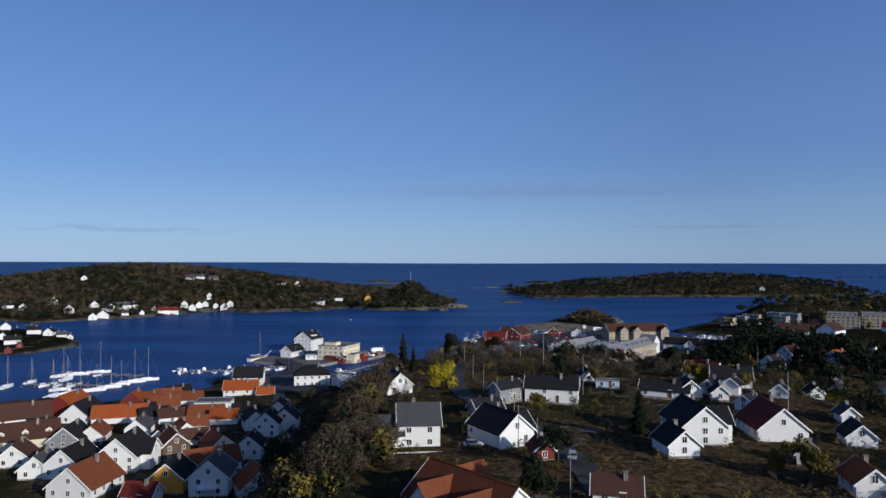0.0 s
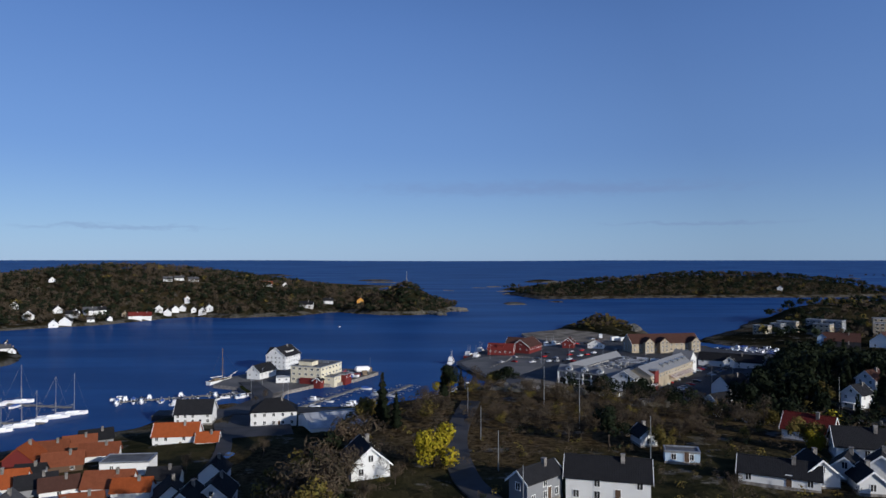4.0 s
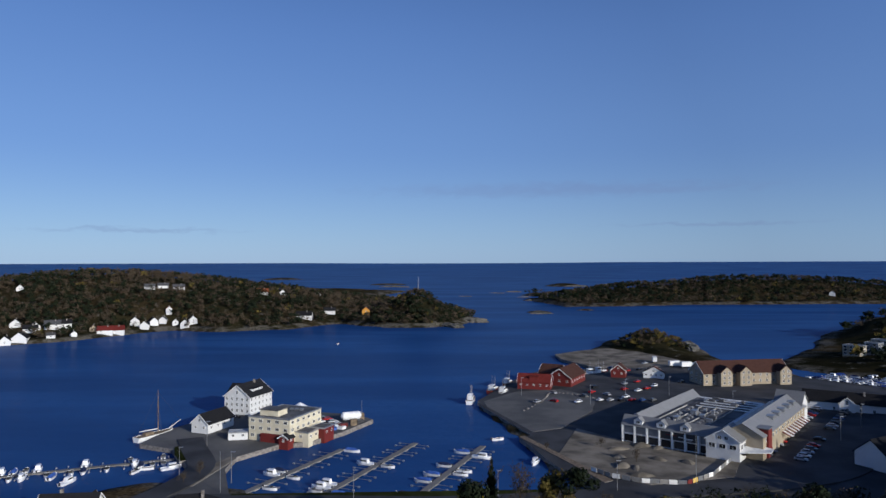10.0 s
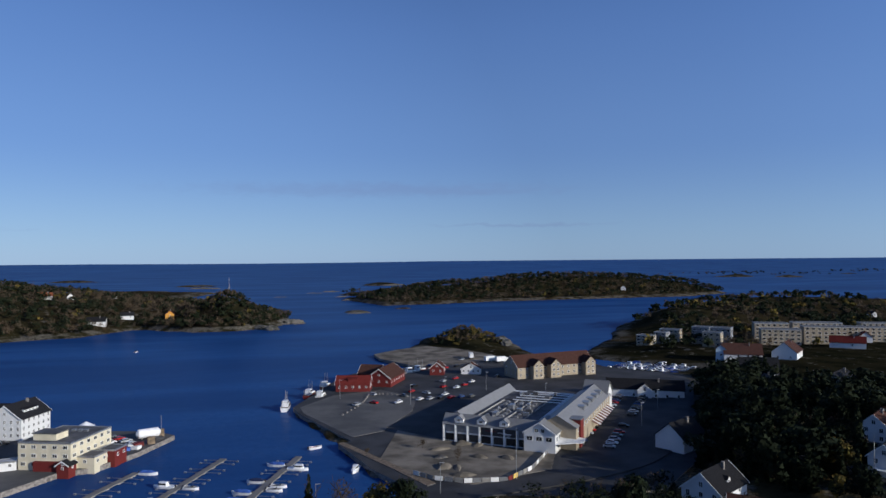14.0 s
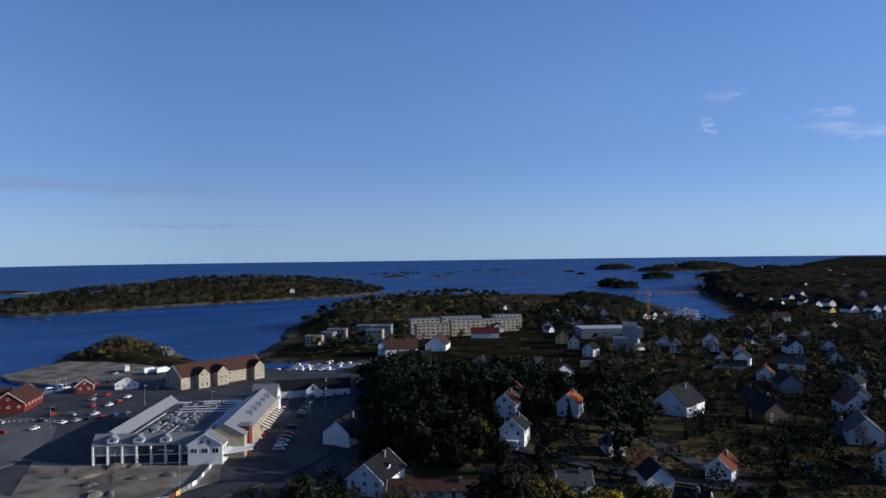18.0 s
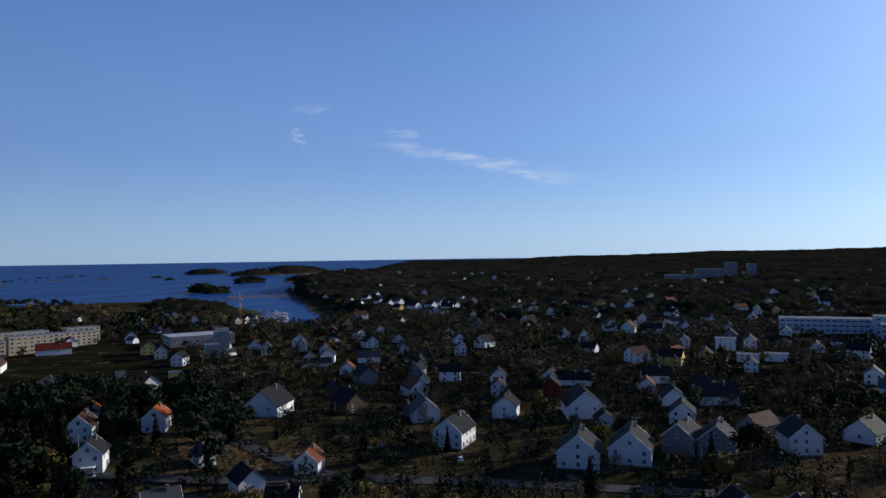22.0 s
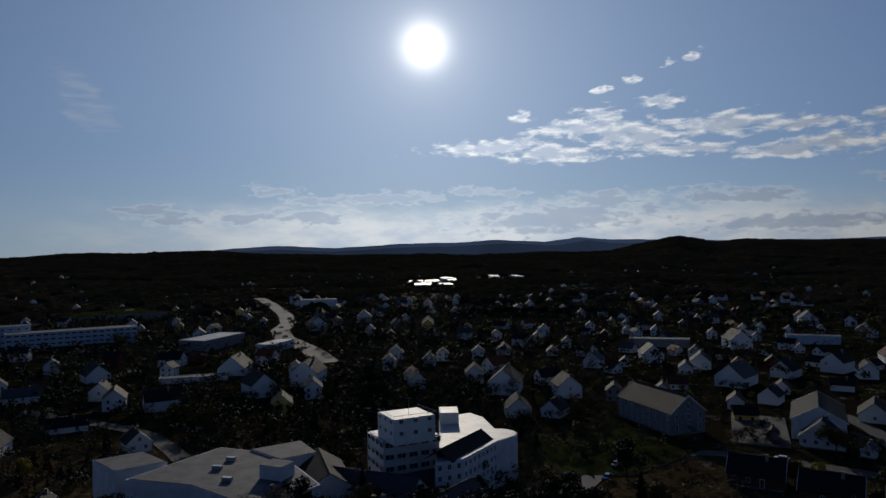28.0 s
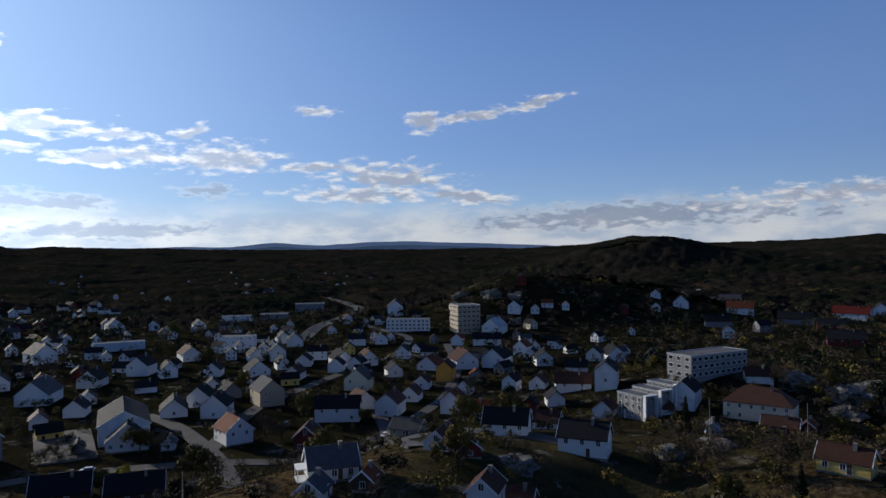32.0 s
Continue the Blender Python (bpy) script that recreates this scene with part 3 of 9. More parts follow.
# skyline: compass degrees (0 ahead, 90 to the right) and height of the farthest ridge
SKY_AZ = (55, 66, 70, 78, 85, 91, 98, 105, 110, 114, 118, 121, 128, 140, 150, 153, 155.2, 158, 160, 164, 173, 178, 185, 192, 196, 201, 204.4, 207.4, 210, 215.7, 221, 240, 300)
SKY_EL = (-0.38, -0.44, -0.38, -0.3, -0.15, 0.0, 0.05, 0.12, 0.4, 0.36, 0.42, 0.2, 0.0, -0.15, 0.0, 0.6, 0.95, 0.5, 0.75, 0.5, 0.4, 0.3, 0.3, 0.3, 0.25, 0.55, 1.1, 0.95, 0.45, 0.65, 0.9, 0.8, 0.4)


def wave(px, py, size, seed=0.0):
    """Gentle rolling, made of crossed sines."""
    a, b = px / size + seed, py / size - seed
    return (np.sin(a * 1.0 + 1.3 * np.sin(b * 0.7)) + np.sin(b * 1.13 + 1.1 * np.sin(a * 0.83 + 2.0)) + 0.5 * np.sin(2.1 * a + 1.7 * b) + 0.35 * np.sin(3.7 * b - 2.9 * a + 1.0)) / 2.85


def ground_z(x, y):
    px, py = np.atleast_1d(np.asarray(x, float)), np.atleast_1d(np.asarray(y, float))
    ragged = wave(px, py, 9.0, 0.4) * 2.2 + wave(px, py, 31.0, 1.0) * 5.0
    r = np.hypot(px, py)
    far = smooth(r, 380, 700)
    main = depth_inside(px, py, COAST + COAST_FAR) + ragged * far
    north = depth_inside(px, py, NORTH) + ragged
    isle = depth_inside(px, py, ISLAND) + ragged
    holm = depth_inside(px, py, HOLM) + ragged * 0.5
    rise = np.zeros(px.shape)
    for hx, hy, rx, ry, h in HILLS + HILLS_EAST:
        rise += h * np.exp(-((px - hx) / rx) ** 2 - ((py - hy) / ry) ** 2)
    az = np.degrees(np.arctan2(px, py)) % 360
    ridge = 60 + np.tan(np.radians(np.interp(az, SKY_AZ, SKY_EL))) * 4300
    ramp = smooth(r, 1100, 4200)
    inland = 5.0 + np.maximum(ridge - 5, 0) * ramp + wave(px, py, 150.0, 2.0) * 8 * smooth(r, 900, 2200) + wave(px, py, 60.0) * 2.0 * smooth(r, 300, 600)
    core = -depth_inside(px, py, PLATEAU)
    width = 28 + 24 * smooth(px, -30, 10) + 30 * smooth(px, 40, 110) + 90 * smooth(-py, 110, 200) * smooth(-px, -20, 40)
    plateau = 1 - smooth(core / width, 0, 1)
    base = inland * (0.35 + 0.65 * smooth(main, 0, 60)) + 19 * plateau + wave(px, py, 14.0) * 0.9 * plateau
    z_main = np.where(main > 0, 1.2 + (base - 1.2 + rise) * smooth(main, -2, 22 + 20 * far), np.maximum(1.2 + main * 0.8, -6))
    shore = lambda d, k: np.where(d > 0, np.minimum(d * k, 2.5) + (rise + 2) * smooth(d, 0, 60), np.maximum(d * 0.5, -6))
    z = np.maximum(z_main, np.maximum(shore(north, 0.35), np.maximum(shore(isle, 0.35), shore(holm, 0.3))))
    # level yards by the harbour
    for yard, level in YARDS:
        z = np.where(z > 0, z + (level - z) * smooth(depth_inside(px, py, yard), -14, 2), z)
    for ix, iy, ra, rb, h, turn in ISLETS + ISLETS_EAST:
        c, s = math.cos(radians(turn)), math.sin(radians(turn))
        u, v = ((px - ix) * c + (py - iy) * s) / ra, ((py - iy) * c - (px - ix) * s) / rb
        z = np.maximum(z, h * (1.0 - (u * u + v * v) * (1 + 0.25 * wave(px, py, ra * 0.25))))
    return np.maximum(z, -6.0)


LAND = {}


def height(x, y):
    """The ground's height on the sheet as it is meshed."""
    xs, ys, z = LAND["x"], LAND["y"], LAND["z"]
    i, j = min(max(int(np.searchsorted(xs, x)) - 1, 0), len(xs) - 2), min(max(int(np.searchsorted(ys, y)) - 1, 0), len(ys) - 2)
    u, v = (x - xs[i]) / (xs[i + 1] - xs[i]), (y - ys[j]) / (ys[j + 1] - ys[j])
    return float((z[j, i] * (1 - u) + z[j, i + 1] * u) * (1 - v) + (z[j + 1, i] * (1 - u) + z[j + 1, i + 1] * u) * v)


# ---- making meshes ----
def raw_mesh(name, verts, faces, mats=(), slots=None, flat=True):
    me = bpy.data.meshes.new(name)
    me.from_pydata([tuple(v) for v in verts], [], faces)
    for m in mats:
        me.materials.append(m)
    if slots is not None:
        me.polygons.foreach_set("material_index", slots)
    me.update()
    return me


def part(name, mesh, parent, m=None, label=""):
    ob = new(name, mesh)
    ob.parent = parent
    if m is not None:
        ob.matrix_basis = m
    return tagged(ob, label) if label else ob


def thing(name, label, category, m, group="", kind=""):
    return_ob = new(name)
    return_ob.matrix_basis = m
    return tagged(return_ob, label, category, group, kind)


class Solid:
    """Collects boxes, prisms and tubes into one mesh."""

    def __init__(self):
        self.v, self.f, self.s = [], [], []

    def add(self, verts, faces, slot=0):
        o = len(self.v)
        self.v += [tuple(p) for p in verts]
        self.f += [tuple(i + o for i in f) for f in faces]
        self.s += [slot] * len(faces)
        return self

    def box(self, x0, x1, y0, y1, z0, z1, slot=0):
        return self.add([(x0, y0, z0), (x1, y0, z0), (x1, y1, z0), (x0, y1, z0), (x0, y0, z1), (x1, y0, z1), (x1, y1, z1), (x0, y1, z1)],
                        [(3, 2, 1, 0), (4, 5, 6, 7), (0, 1, 5, 4), (1, 2, 6, 5), (2, 3, 7, 6), (3, 0, 4, 7)], slot)

    def prism(self, ring, z0, z1, slot=0, taper=1.0):
        n = len(ring)
        cx, cy = sum(p[0] for p in ring) / n, sum(p[1] for p in ring) / n
        top = [(cx + (x - cx) * taper, cy + (y - cy) * taper, z1) for x, y in ring]
        return self.add([(x, y, z0) for x, y in ring] + top, [tuple(range(n - 1, -1, -1)), tuple(range(n, 2 * n))] + [(i, (i + 1) % n, n + (i + 1) % n, n + i) for i in range(n)], slot)

    def tube(self, a, b, ra, rb, n=6, slot=0):
        a, b = Vector(a), Vector(b)
        q = (b - a).to_track_quat("Z", "Y")
        ring = [Vector((math.cos(6.2832 * i / n), math.sin(6.2832 * i / n), 0)) for i in range(n)]
        return self.add([a + q @ (p * ra) for p in ring] + [b + q @ (p * rb) for p in ring],
                        [(i, (i + 1) % n, n + (i + 1) % n, n + i) for i in range(n)] + [tuple(range(n - 1, -1, -1)), tuple(range(n, 2 * n))], slot)

    def mesh(self, name, *mats):
        return raw_mesh(name, self.v, self.f, mats, self.s)


SHARED = {}


def shared(key, make):
    if key not in SHARED:
        SHARED[key] = make()
    return SHARED[key]


def window_mesh(w, h, bars=True):
    """A white casement with its glass; it stands in the xz plane and faces -y."""
    def make():
        a, b, e = w / 2, h / 2, 0.09
        xs = [-a, -a + e, -0.035, 0.035, a - e, a] if bars else [-a, -a + e, a - e, a]
        zs = [-b, -b + e, b - e, b]
        verts, faces, slots, seen = [], [], [], {}

        def at(x, y, z):
            key = (x, y, z)
            if key not in seen:
                seen[key] = len(verts)
                verts.append(key)
            return seen[key]

        def deep(i, j):
            if not (0 <= i < len(xs) - 1 and 0 <= j < 3):
                return 0.03
            glass = j == 1 and i in ((1, 3) if bars else (1,))
            return -0.012 if glass else -0.07

        for i in range(len(xs) - 1):
            for j in range(3):
                d = deep(i, j)
                x0, x1, z0, z1 = xs[i], xs[i + 1], zs[j], zs[j + 1]
                faces.append((at(x0, d, z0), at(x1, d, z0), at(x1, d, z1), at(x0, d, z1)))
                slots.append(1 if d > -0.05 else 0)
                for (di, dj), (p, q) in (((1, 0), ((x1, z0), (x1, z1))), ((-1, 0), ((x0, z1), (x0, z0))), ((0, 1), ((x1, z1), (x0, z1))), ((0, -1), ((x0, z0), (x1, z0)))):
                    o = deep(i + di, j + dj)
                    if o > d:
                        faces.append((at(p[0], d, p[1]), at(p[0], o, p[1]), at(q[0], o, q[1]), at(q[0], d, q[1])))
                        slots.append(0)
        return raw_mesh("window", verts, faces, (WHITE_TRIM, GLASS), slots)
    return shared(("window", round(w, 1), round(h, 1), bars), make)


def door_mesh(colour):
    def make():
        s = Solid()
        s.box(-0.6, 0.6, -0.06, 0.0, 0, 2.25).box(-0.46, 0.46, -0.1, -0.06, 0.04, 2.1, 1).box(0.3, 0.36, -0.16, -0.1, 1.0, 1.06, 2)
        return s.mesh("door", WHITE_TRIM, WALLS[colour], METAL)
    return shared(("door", colour), make)


def gable_walls(w, l, h, rise, below, mat):
    s = Solid()
    a, b = w / 2, l / 2
    s.add([(-a, -b, -below), (a, -b, -below), (a, -b, h), (0, -b, h + rise), (-a, -b, h), (-a, b, -below), (a, b, -below), (a, b, h), (0, b, h + rise), (-a, b, h)],
          [(0, 1, 2, 3, 4), (6, 5, 9, 8, 7), (1, 6, 7, 2), (5, 0, 4, 9), (2, 7, 8, 3), (9, 4, 3, 8)])
    return s.mesh("wall", mat)


def gable_roof(w, l, h, rise, mat, over=0.45, thick=0.22):
    s = Solid()
    a, b = w / 2, l / 2 + over
    k = rise / a
    e = a + over
    for side in (-1, 1):
        pts = [(side * e, h - k * over), (0, h + rise), (0, h + rise + thick), (side * e, h - k * over + thick)]
        if side > 0:
            pts = pts[::-1]
        s.add([(x, -b, z) for x, z in pts] + [(x, b, z) for x, z in pts], [(3, 2, 1, 0), (4, 5, 6, 7), (0, 1, 5, 4), (1, 2, 6, 5), (2, 3, 7, 6), (3, 0, 4, 7)])
    s.tube((0, -b, h + rise + thick), (0, b, h + rise + thick), 0.14, 0.14, 6)
    return s.mesh("roof", mat)


def gable_trim(w, h, rise, over=0.45):
    """White bargeboards along one gable, at y = 0."""
    s = Solid()
    a = w / 2
    k = rise / a
    e = a + over + 0.05
    for side in (-1, 1):
        pts = [(side * e, h - k * (over + 0.05) - 0.12), (0, h + rise - 0.12), (0, h + rise + 0.27), (side * e, h - k * (over + 0.05) + 0.27)]
        if side > 0:
            pts = pts[::-1]
        s.add([(x, -0.05, z) for x, z in pts] + [(x, 0.05, z) for x, z in pts], [(3, 2, 1, 0), (4, 5, 6, 7), (0, 1, 5, 4), (1, 2, 6, 5), (2, 3, 7, 6), (3, 0, 4, 7)])
    return s.mesh("bargeboard", WHITE_TRIM)


def hip_roof(w, l, h, rise, mat, over=0.5, thick=0.2):
    a, b = w / 2 + over, l / 2 + over
    r = max(b - a, 0.1) if b >= a else 0.1
    q = max(a - b, 0.1) if a > b else 0.1
    drop = rise * over / min(a, b)
    v = [(-a, -b, h - drop), (a, -b, h - drop), (a, b, h - drop), (-a, b, h - drop)]
    t = [(x, y, z + thick) for x, y, z in v]
    top = [(0, -r, h + rise), (0, r, h + rise)] if b >= a else [(-q, 0, h + rise), (q, 0, h + rise)]
    f = [(3, 2, 1, 0), (0, 1, 5, 4), (1, 2, 6, 5), (2, 3, 7, 6), (3, 0, 4, 7)]
    f += [(4, 5, 8), (5, 6, 9, 8), (6, 7, 9), (7, 4, 8, 9)] if b >= a else [(4, 5, 9, 8), (5, 6, 9), (6, 7, 8, 9), (7, 4, 8)]
    return raw_mesh("roof", v + t + top, f, (mat,))


def flat_roof(w, l, h, mat, lip=0.35):
    s = Solid()
    a, b = w / 2, l / 2
    s.box(-a, a, -b, b, h, h + 0.12)
    for x0, x1, y0, y1 in ((-a - 0.1, a + 0.1, -b - 0.1, -b + 0.2), (-a - 0.1, a + 0.1, b - 0.2, b + 0.1), (-a - 0.1, -a + 0.2, -b + 0.2, b - 0.2), (a - 0.2, a + 0.1, -b + 0.2, b - 0.2)):
        s.box(x0, x1, y0, y1, h - 0.15, h + lip, 1)
    return s.mesh("roof", mat, METAL)


def windows_on(ob, w, l, h, floors, faces="nsew", gap=2.7, size=(1.05, 1.35), attic=0.0, base=0.0, skip=0.0, bars=True):
    """Rows of windows, each one an object, on the four walls of a box w by l."""
    me = window_mesh(size[0], size[1], bars)
    rng = random.Random(int(w * 31 + l * 17 + h * 7))
    storey = (h - base) / max(floors, 1)
    for face in faces:
        wide = w if face in "sn" else l
        turn = {"s": 0, "n": 180, "e": 90, "w": 270}[face]
        off = (l if face in "sn" else w) / 2 + 0.02
        n = max(1, int((wide - 0.8) / gap))
        for fl in range(floors):
            z = base + storey * (fl + 0.56)
            for i in range(n):
                if rng.random() < skip:
                    continue
                u = (i - (n - 1) / 2) * (wide / n)
                part("window", me, ob, pose(0, 0, 0, 0, 0, turn) @ pose(u, -off, z))
        if attic and face in "sn":
            part("window", me, ob, pose(0, 0, 0, 0, 0, turn) @ pose(0, -off, h + attic * 0.36))


TAKEN = []


def crowded(x, y, room):
    return any(abs(x - a) < room + c and abs(y - b) < room + c and math.hypot(x - a, y - b) < room + c for a, b, c in TAKEN)


WORDS = dict(white="white", cream="cream", grey="grey", yellow="yellow", ochre="ochre-yellow", red="red", brown="dark brown", blue="pale blue", beige="beige")
ROOFWORDS = dict(orange="orange clay tile", red="red tile", brown="brown tile", black="black tile", grey="grey slate", rust="rust-brown tile", zinc="zinc sheet", felt="grey felt", pale="pale sheet")


def house(x, y, w, l, h, rot, wall="white", roof="black", rise=None, style="gable", far=False, z=None, chimney=True, wing=None, dormers=0, porch=False, gap=2.9, name="house", label=None, skip=0.24):
    """A timber house: w across its gable, l along its ridge, h to the eaves; rot turns the gable, which faces -y at 0."""
    m0 = pose(x, y, 0, 0, 0, rot)
    if z is None:
        corners = [m0 @ Vector((sx * w / 2, sy * l / 2, 0)) for sx in (-1, 1) for sy in (-1, 1)]
        zs = np.array([height(c.x, c.y) for c in corners])
        z = float(zs.mean() * 0.5 + zs.min() * 0.5)
    rise = w * 0.42 if rise is None else rise
    TAKEN.append((x, y, max(w, l) / 2))
    floors = max(1, round(h / 2.8))
    text = label or "%s timber house, %s, with a %s %s roof" % (WORDS[wall.split("_")[0]], "one storey" if floors == 1 else "two storeys" if floors == 2 else "%d storeys" % floors, ROOFWORDS[roof], "hipped" if style == "hip" else "flat" if style == "flat" else "gable")
    ob = thing(name, text, "house", pose(x, y, z, 0, 0, rot), "houses of the town")
    mat = WALLS[wall]
    if style == "gable":
        part("wall", gable_walls(w, l, h, rise, 3.0, mat), ob)
        part("roof", gable_roof(w, l, h, rise, ROOFS[roof]), ob)
        if not far:
            trim = gable_trim(w, h, rise)
            part("bargeboard", trim, ob, pose(0, -l / 2 - 0.46, 0), "white bargeboard")
            part("bargeboard", trim, ob, pose(0, l / 2 + 0.46, 0), "white bargeboard")
    else:
        part("wall", Solid().box(-w / 2, w / 2, -l / 2, l / 2, -3.0, h).mesh("wall", mat), ob)
        part("roof", hip_roof(w, l, h, rise, ROOFS[roof]) if style == "hip" else flat_roof(w, l, h, ROOFS[roof]), ob)
    if not far:
        part("foundation", Solid().box(-w / 2 - 0.06, w / 2 + 0.06, -l / 2 - 0.06, l / 2 + 0.06, -3.0, 0.45).mesh("foundation", STONE), ob, None, "grey stone foundation")
    # far houses show only the sides that look towards the hill
    faces = "snew"
    if far:
        view = (m0.to_3x3().inverted() @ Vector((-x, -y, 0))).normalized()
        faces = ("s" if view.y < 0 else "n") + ("e" if view.x > 0 else "w")
    elif math.hypot(x, y) > 170:
        view = (m0.to_3x3().inverted() @ Vector((-x, -y, 0))).normalized()
        faces = "".join(f for f, d in (("s", -view.y), ("n", view.y), ("e", view.x), ("w", -view.x)) if d > -0.4)
    windows_on(ob, w, l, h, floors, faces, gap if not far else max(gap, 4.7), (1.05, 1.35), rise if style == "gable" and rise > 2 and not far else 0, 0.3, skip if not far else 0.56)
    if chimney and style != "flat":
        c = Solid().box(-0.35, 0.35, -0.35, 0.35, h + rise * 0.4, h + rise + 0.9).box(-0.42, 0.42, -0.42, 0.42, h + rise + 0.9, h + rise + 1.02)
        part("chimney", c.mesh("chimney", STONE), ob, pose(w * 0.1, l * 0.18, 0))
    if not far:
        part("door", door_mesh("brown"), ob, pose(0, 0, 0, 0, 0, 90) @ pose(l * 0.12, -w / 2 - 0.02, 0.45))
    if wing:
        ww, wl, wh, wr, off = wing
        part("wing_wall", gable_walls(ww, wl, wh, wr, 3.0, mat), ob, pose(0, off, 0, 0, 0, 90) @ pose(0, -wl / 2, 0))
        part("wing_roof", gable_roof(ww, wl, wh, wr, ROOFS[roof]), ob, pose(0, off, 0, 0, 0, 90) @ pose(0, -wl / 2, 0.01))
        part("bargeboard", gable_trim(ww, wh, wr), ob, pose(0, off, 0, 0, 0, 90) @ pose(0, -wl - 0.46, 0), "white bargeboard")
        for zz in [2.8 * (f + 0.56) for f in range(max(1, round(wh / 2.8)))] + [wh + wr * 0.3]:
            part("window", window_mesh(1.05, 1.35), ob, pose(0, off, 0, 0, 0, 90) @ pose(0, -wl - 0.02, zz))
    for i in range(dormers):
        yy = (i - (dormers - 1) / 2) * l / max(dormers, 1)
        for side in (-1, 1):
            dm = pose(0, yy, 0, 0, 0, 90 * side) @ pose(0, -w * 0.28, h + rise * 0.12)
            d = shared(("dormer", wall, roof, round(rise, 1)), lambda: Solid().add([(-0.9, -0.9, 0), (0.9, -0.9, 0), (0.9, -0.9, 1.5), (0, -0.9, 2.2), (-0.9, -0.9, 1.5), (-0.9, 1.2, 0), (0.9, 1.2, 0), (0.9, 1.2, 1.5), (0, 1.2, 2.2), (-0.9, 1.2, 1.5)],
                       [(0, 1, 2, 3, 4), (1, 6, 7, 2), (5, 0, 4, 9)]).add([(-1.15, -1.1, 1.35), (0, -1.1, 2.3), (0, 1.6, 2.3), (-1.15, 1.6, 1.35), (1.15, -1.1, 1.35), (1.15, 1.6, 1.35)], [(0, 1, 2, 3), (1, 4, 5, 2)], 1).mesh("dormer", mat, ROOFS[roof]))
            dorm = part("dormer", d, ob, dm)
            part("window", window_mesh(1.0, 1.1), dorm, pose(0, -0.92, 0.85))
    if porch:
        s = Solid().box(-2.2, 2.2, -2.2, 0, 2.5, 2.7)
        for px in (-2.0, 2.0):
            s.box(px - 0.08, px + 0.08, -2.1, -1.94, -1, 2.5)
        s.box(-2.2, 2.2, -2.2, 0, -1.5, 0.3)
        part("porch", s.mesh("porch", WHITE_TRIM), ob, pose(0, -l / 2, 0))
    return ob


# ---- trees ----
def crown_mesh(name, kind, seed, count, size, mats):
    """Many small leaf clumps in an uneven crown; base at z = 0."""
    rng = np.random.RandomState(seed)
    v, f = crown_arrays(kind, rng, count, size)
    return raw_mesh(name, v, f.tolist(), mats)


def crown_arrays(kind, rng, count, size):
    if kind == "spruce":
        zc = 0.08 + 0.92 * (1 - np.sqrt(rng.rand(count)))
        tiers = 0.72 + 0.28 * np.cos(zc * 42)
        a = rng.rand(count) * 6.283
        rad = 0.2 * (1 - zc) * tiers * np.sqrt(0.35 + 0.65 * rng.rand(count)) + 0.01
        c = np.stack([rad * np.cos(a), rad * np.sin(a), zc], 1)
        out = np.stack([np.cos(a), np.sin(a), -0.35 + 0 * a], 1)
        s = size * (0.6 + 0.8 * rng.rand(count)) * (1.15 - zc * 0.6)
    elif kind in ("canopy", "thicket"):
        crowns = np.column_stack([rng.uniform(-0.5, 0.5, (9, 2)), rng.uniform(0.2, 0.38, 9)])
        which = rng.randint(0, 9, count)
        d = rng.randn(count, 3)
        d /= np.linalg.norm(d, axis=1)[:, None]
        d[:, 2] = np.abs(d[:, 2])
        c = crowns[which] + d * (0.7 + 0.3 * rng.rand(count))[:, None] * np.array([0.17, 0.17, 0.2])
        c[:, 2] -= 0.1
        out = d
        s = size * (0.7 + 0.7 * rng.rand(count))
    else:
        lobes = rng.randn(9, 3) * np.array([0.15, 0.15, 0.12])
        which = rng.randint(0, 9, count)
        d = rng.randn(count, 3)
        d /= np.linalg.norm(d, axis=1)[:, None]
        reach = (0.35 + 0.65 * rng.rand(count)) ** 0.6
        spread = np.array([0.19, 0.19, 0.19]) if kind != "pine" else np.array([0.19, 0.19, 0.15])
        c = lobes[which] + d * reach[:, None] * spread
        c[:, 2] += {"pine": 0.66, "gold": 0.46, "olive": 0.56}.get(kind, 0.58)
        c[:, 2] = np.maximum(c[:, 2], 0.05)
        out = d
        s = size * (0.6 + 0.8 * rng.rand(count))
    n = out + rng.randn(count, 3) * (0.22 if kind in ("canopy", "thicket") else 0.36)
    n /= np.linalg.norm(n, axis=1)[:, None]
    u = np.cross(n, rng.randn(count, 3))
    u /= np.linalg.norm(u, axis=1)[:, None]
    w = np.cross(n, u)
    s = s[:, None]
    slim = 0.22 if kind == "bare" else 0.8
    v = np.stack([c + u * s * (1.5 if kind == "bare" else 1), c - u * s * 0.6 + w * s * slim, c - u * s * 0.5 - w * s * slim], 1).reshape(-1, 3)
    f = np.arange(len(v)).reshape(-1, 3)
    return v, f


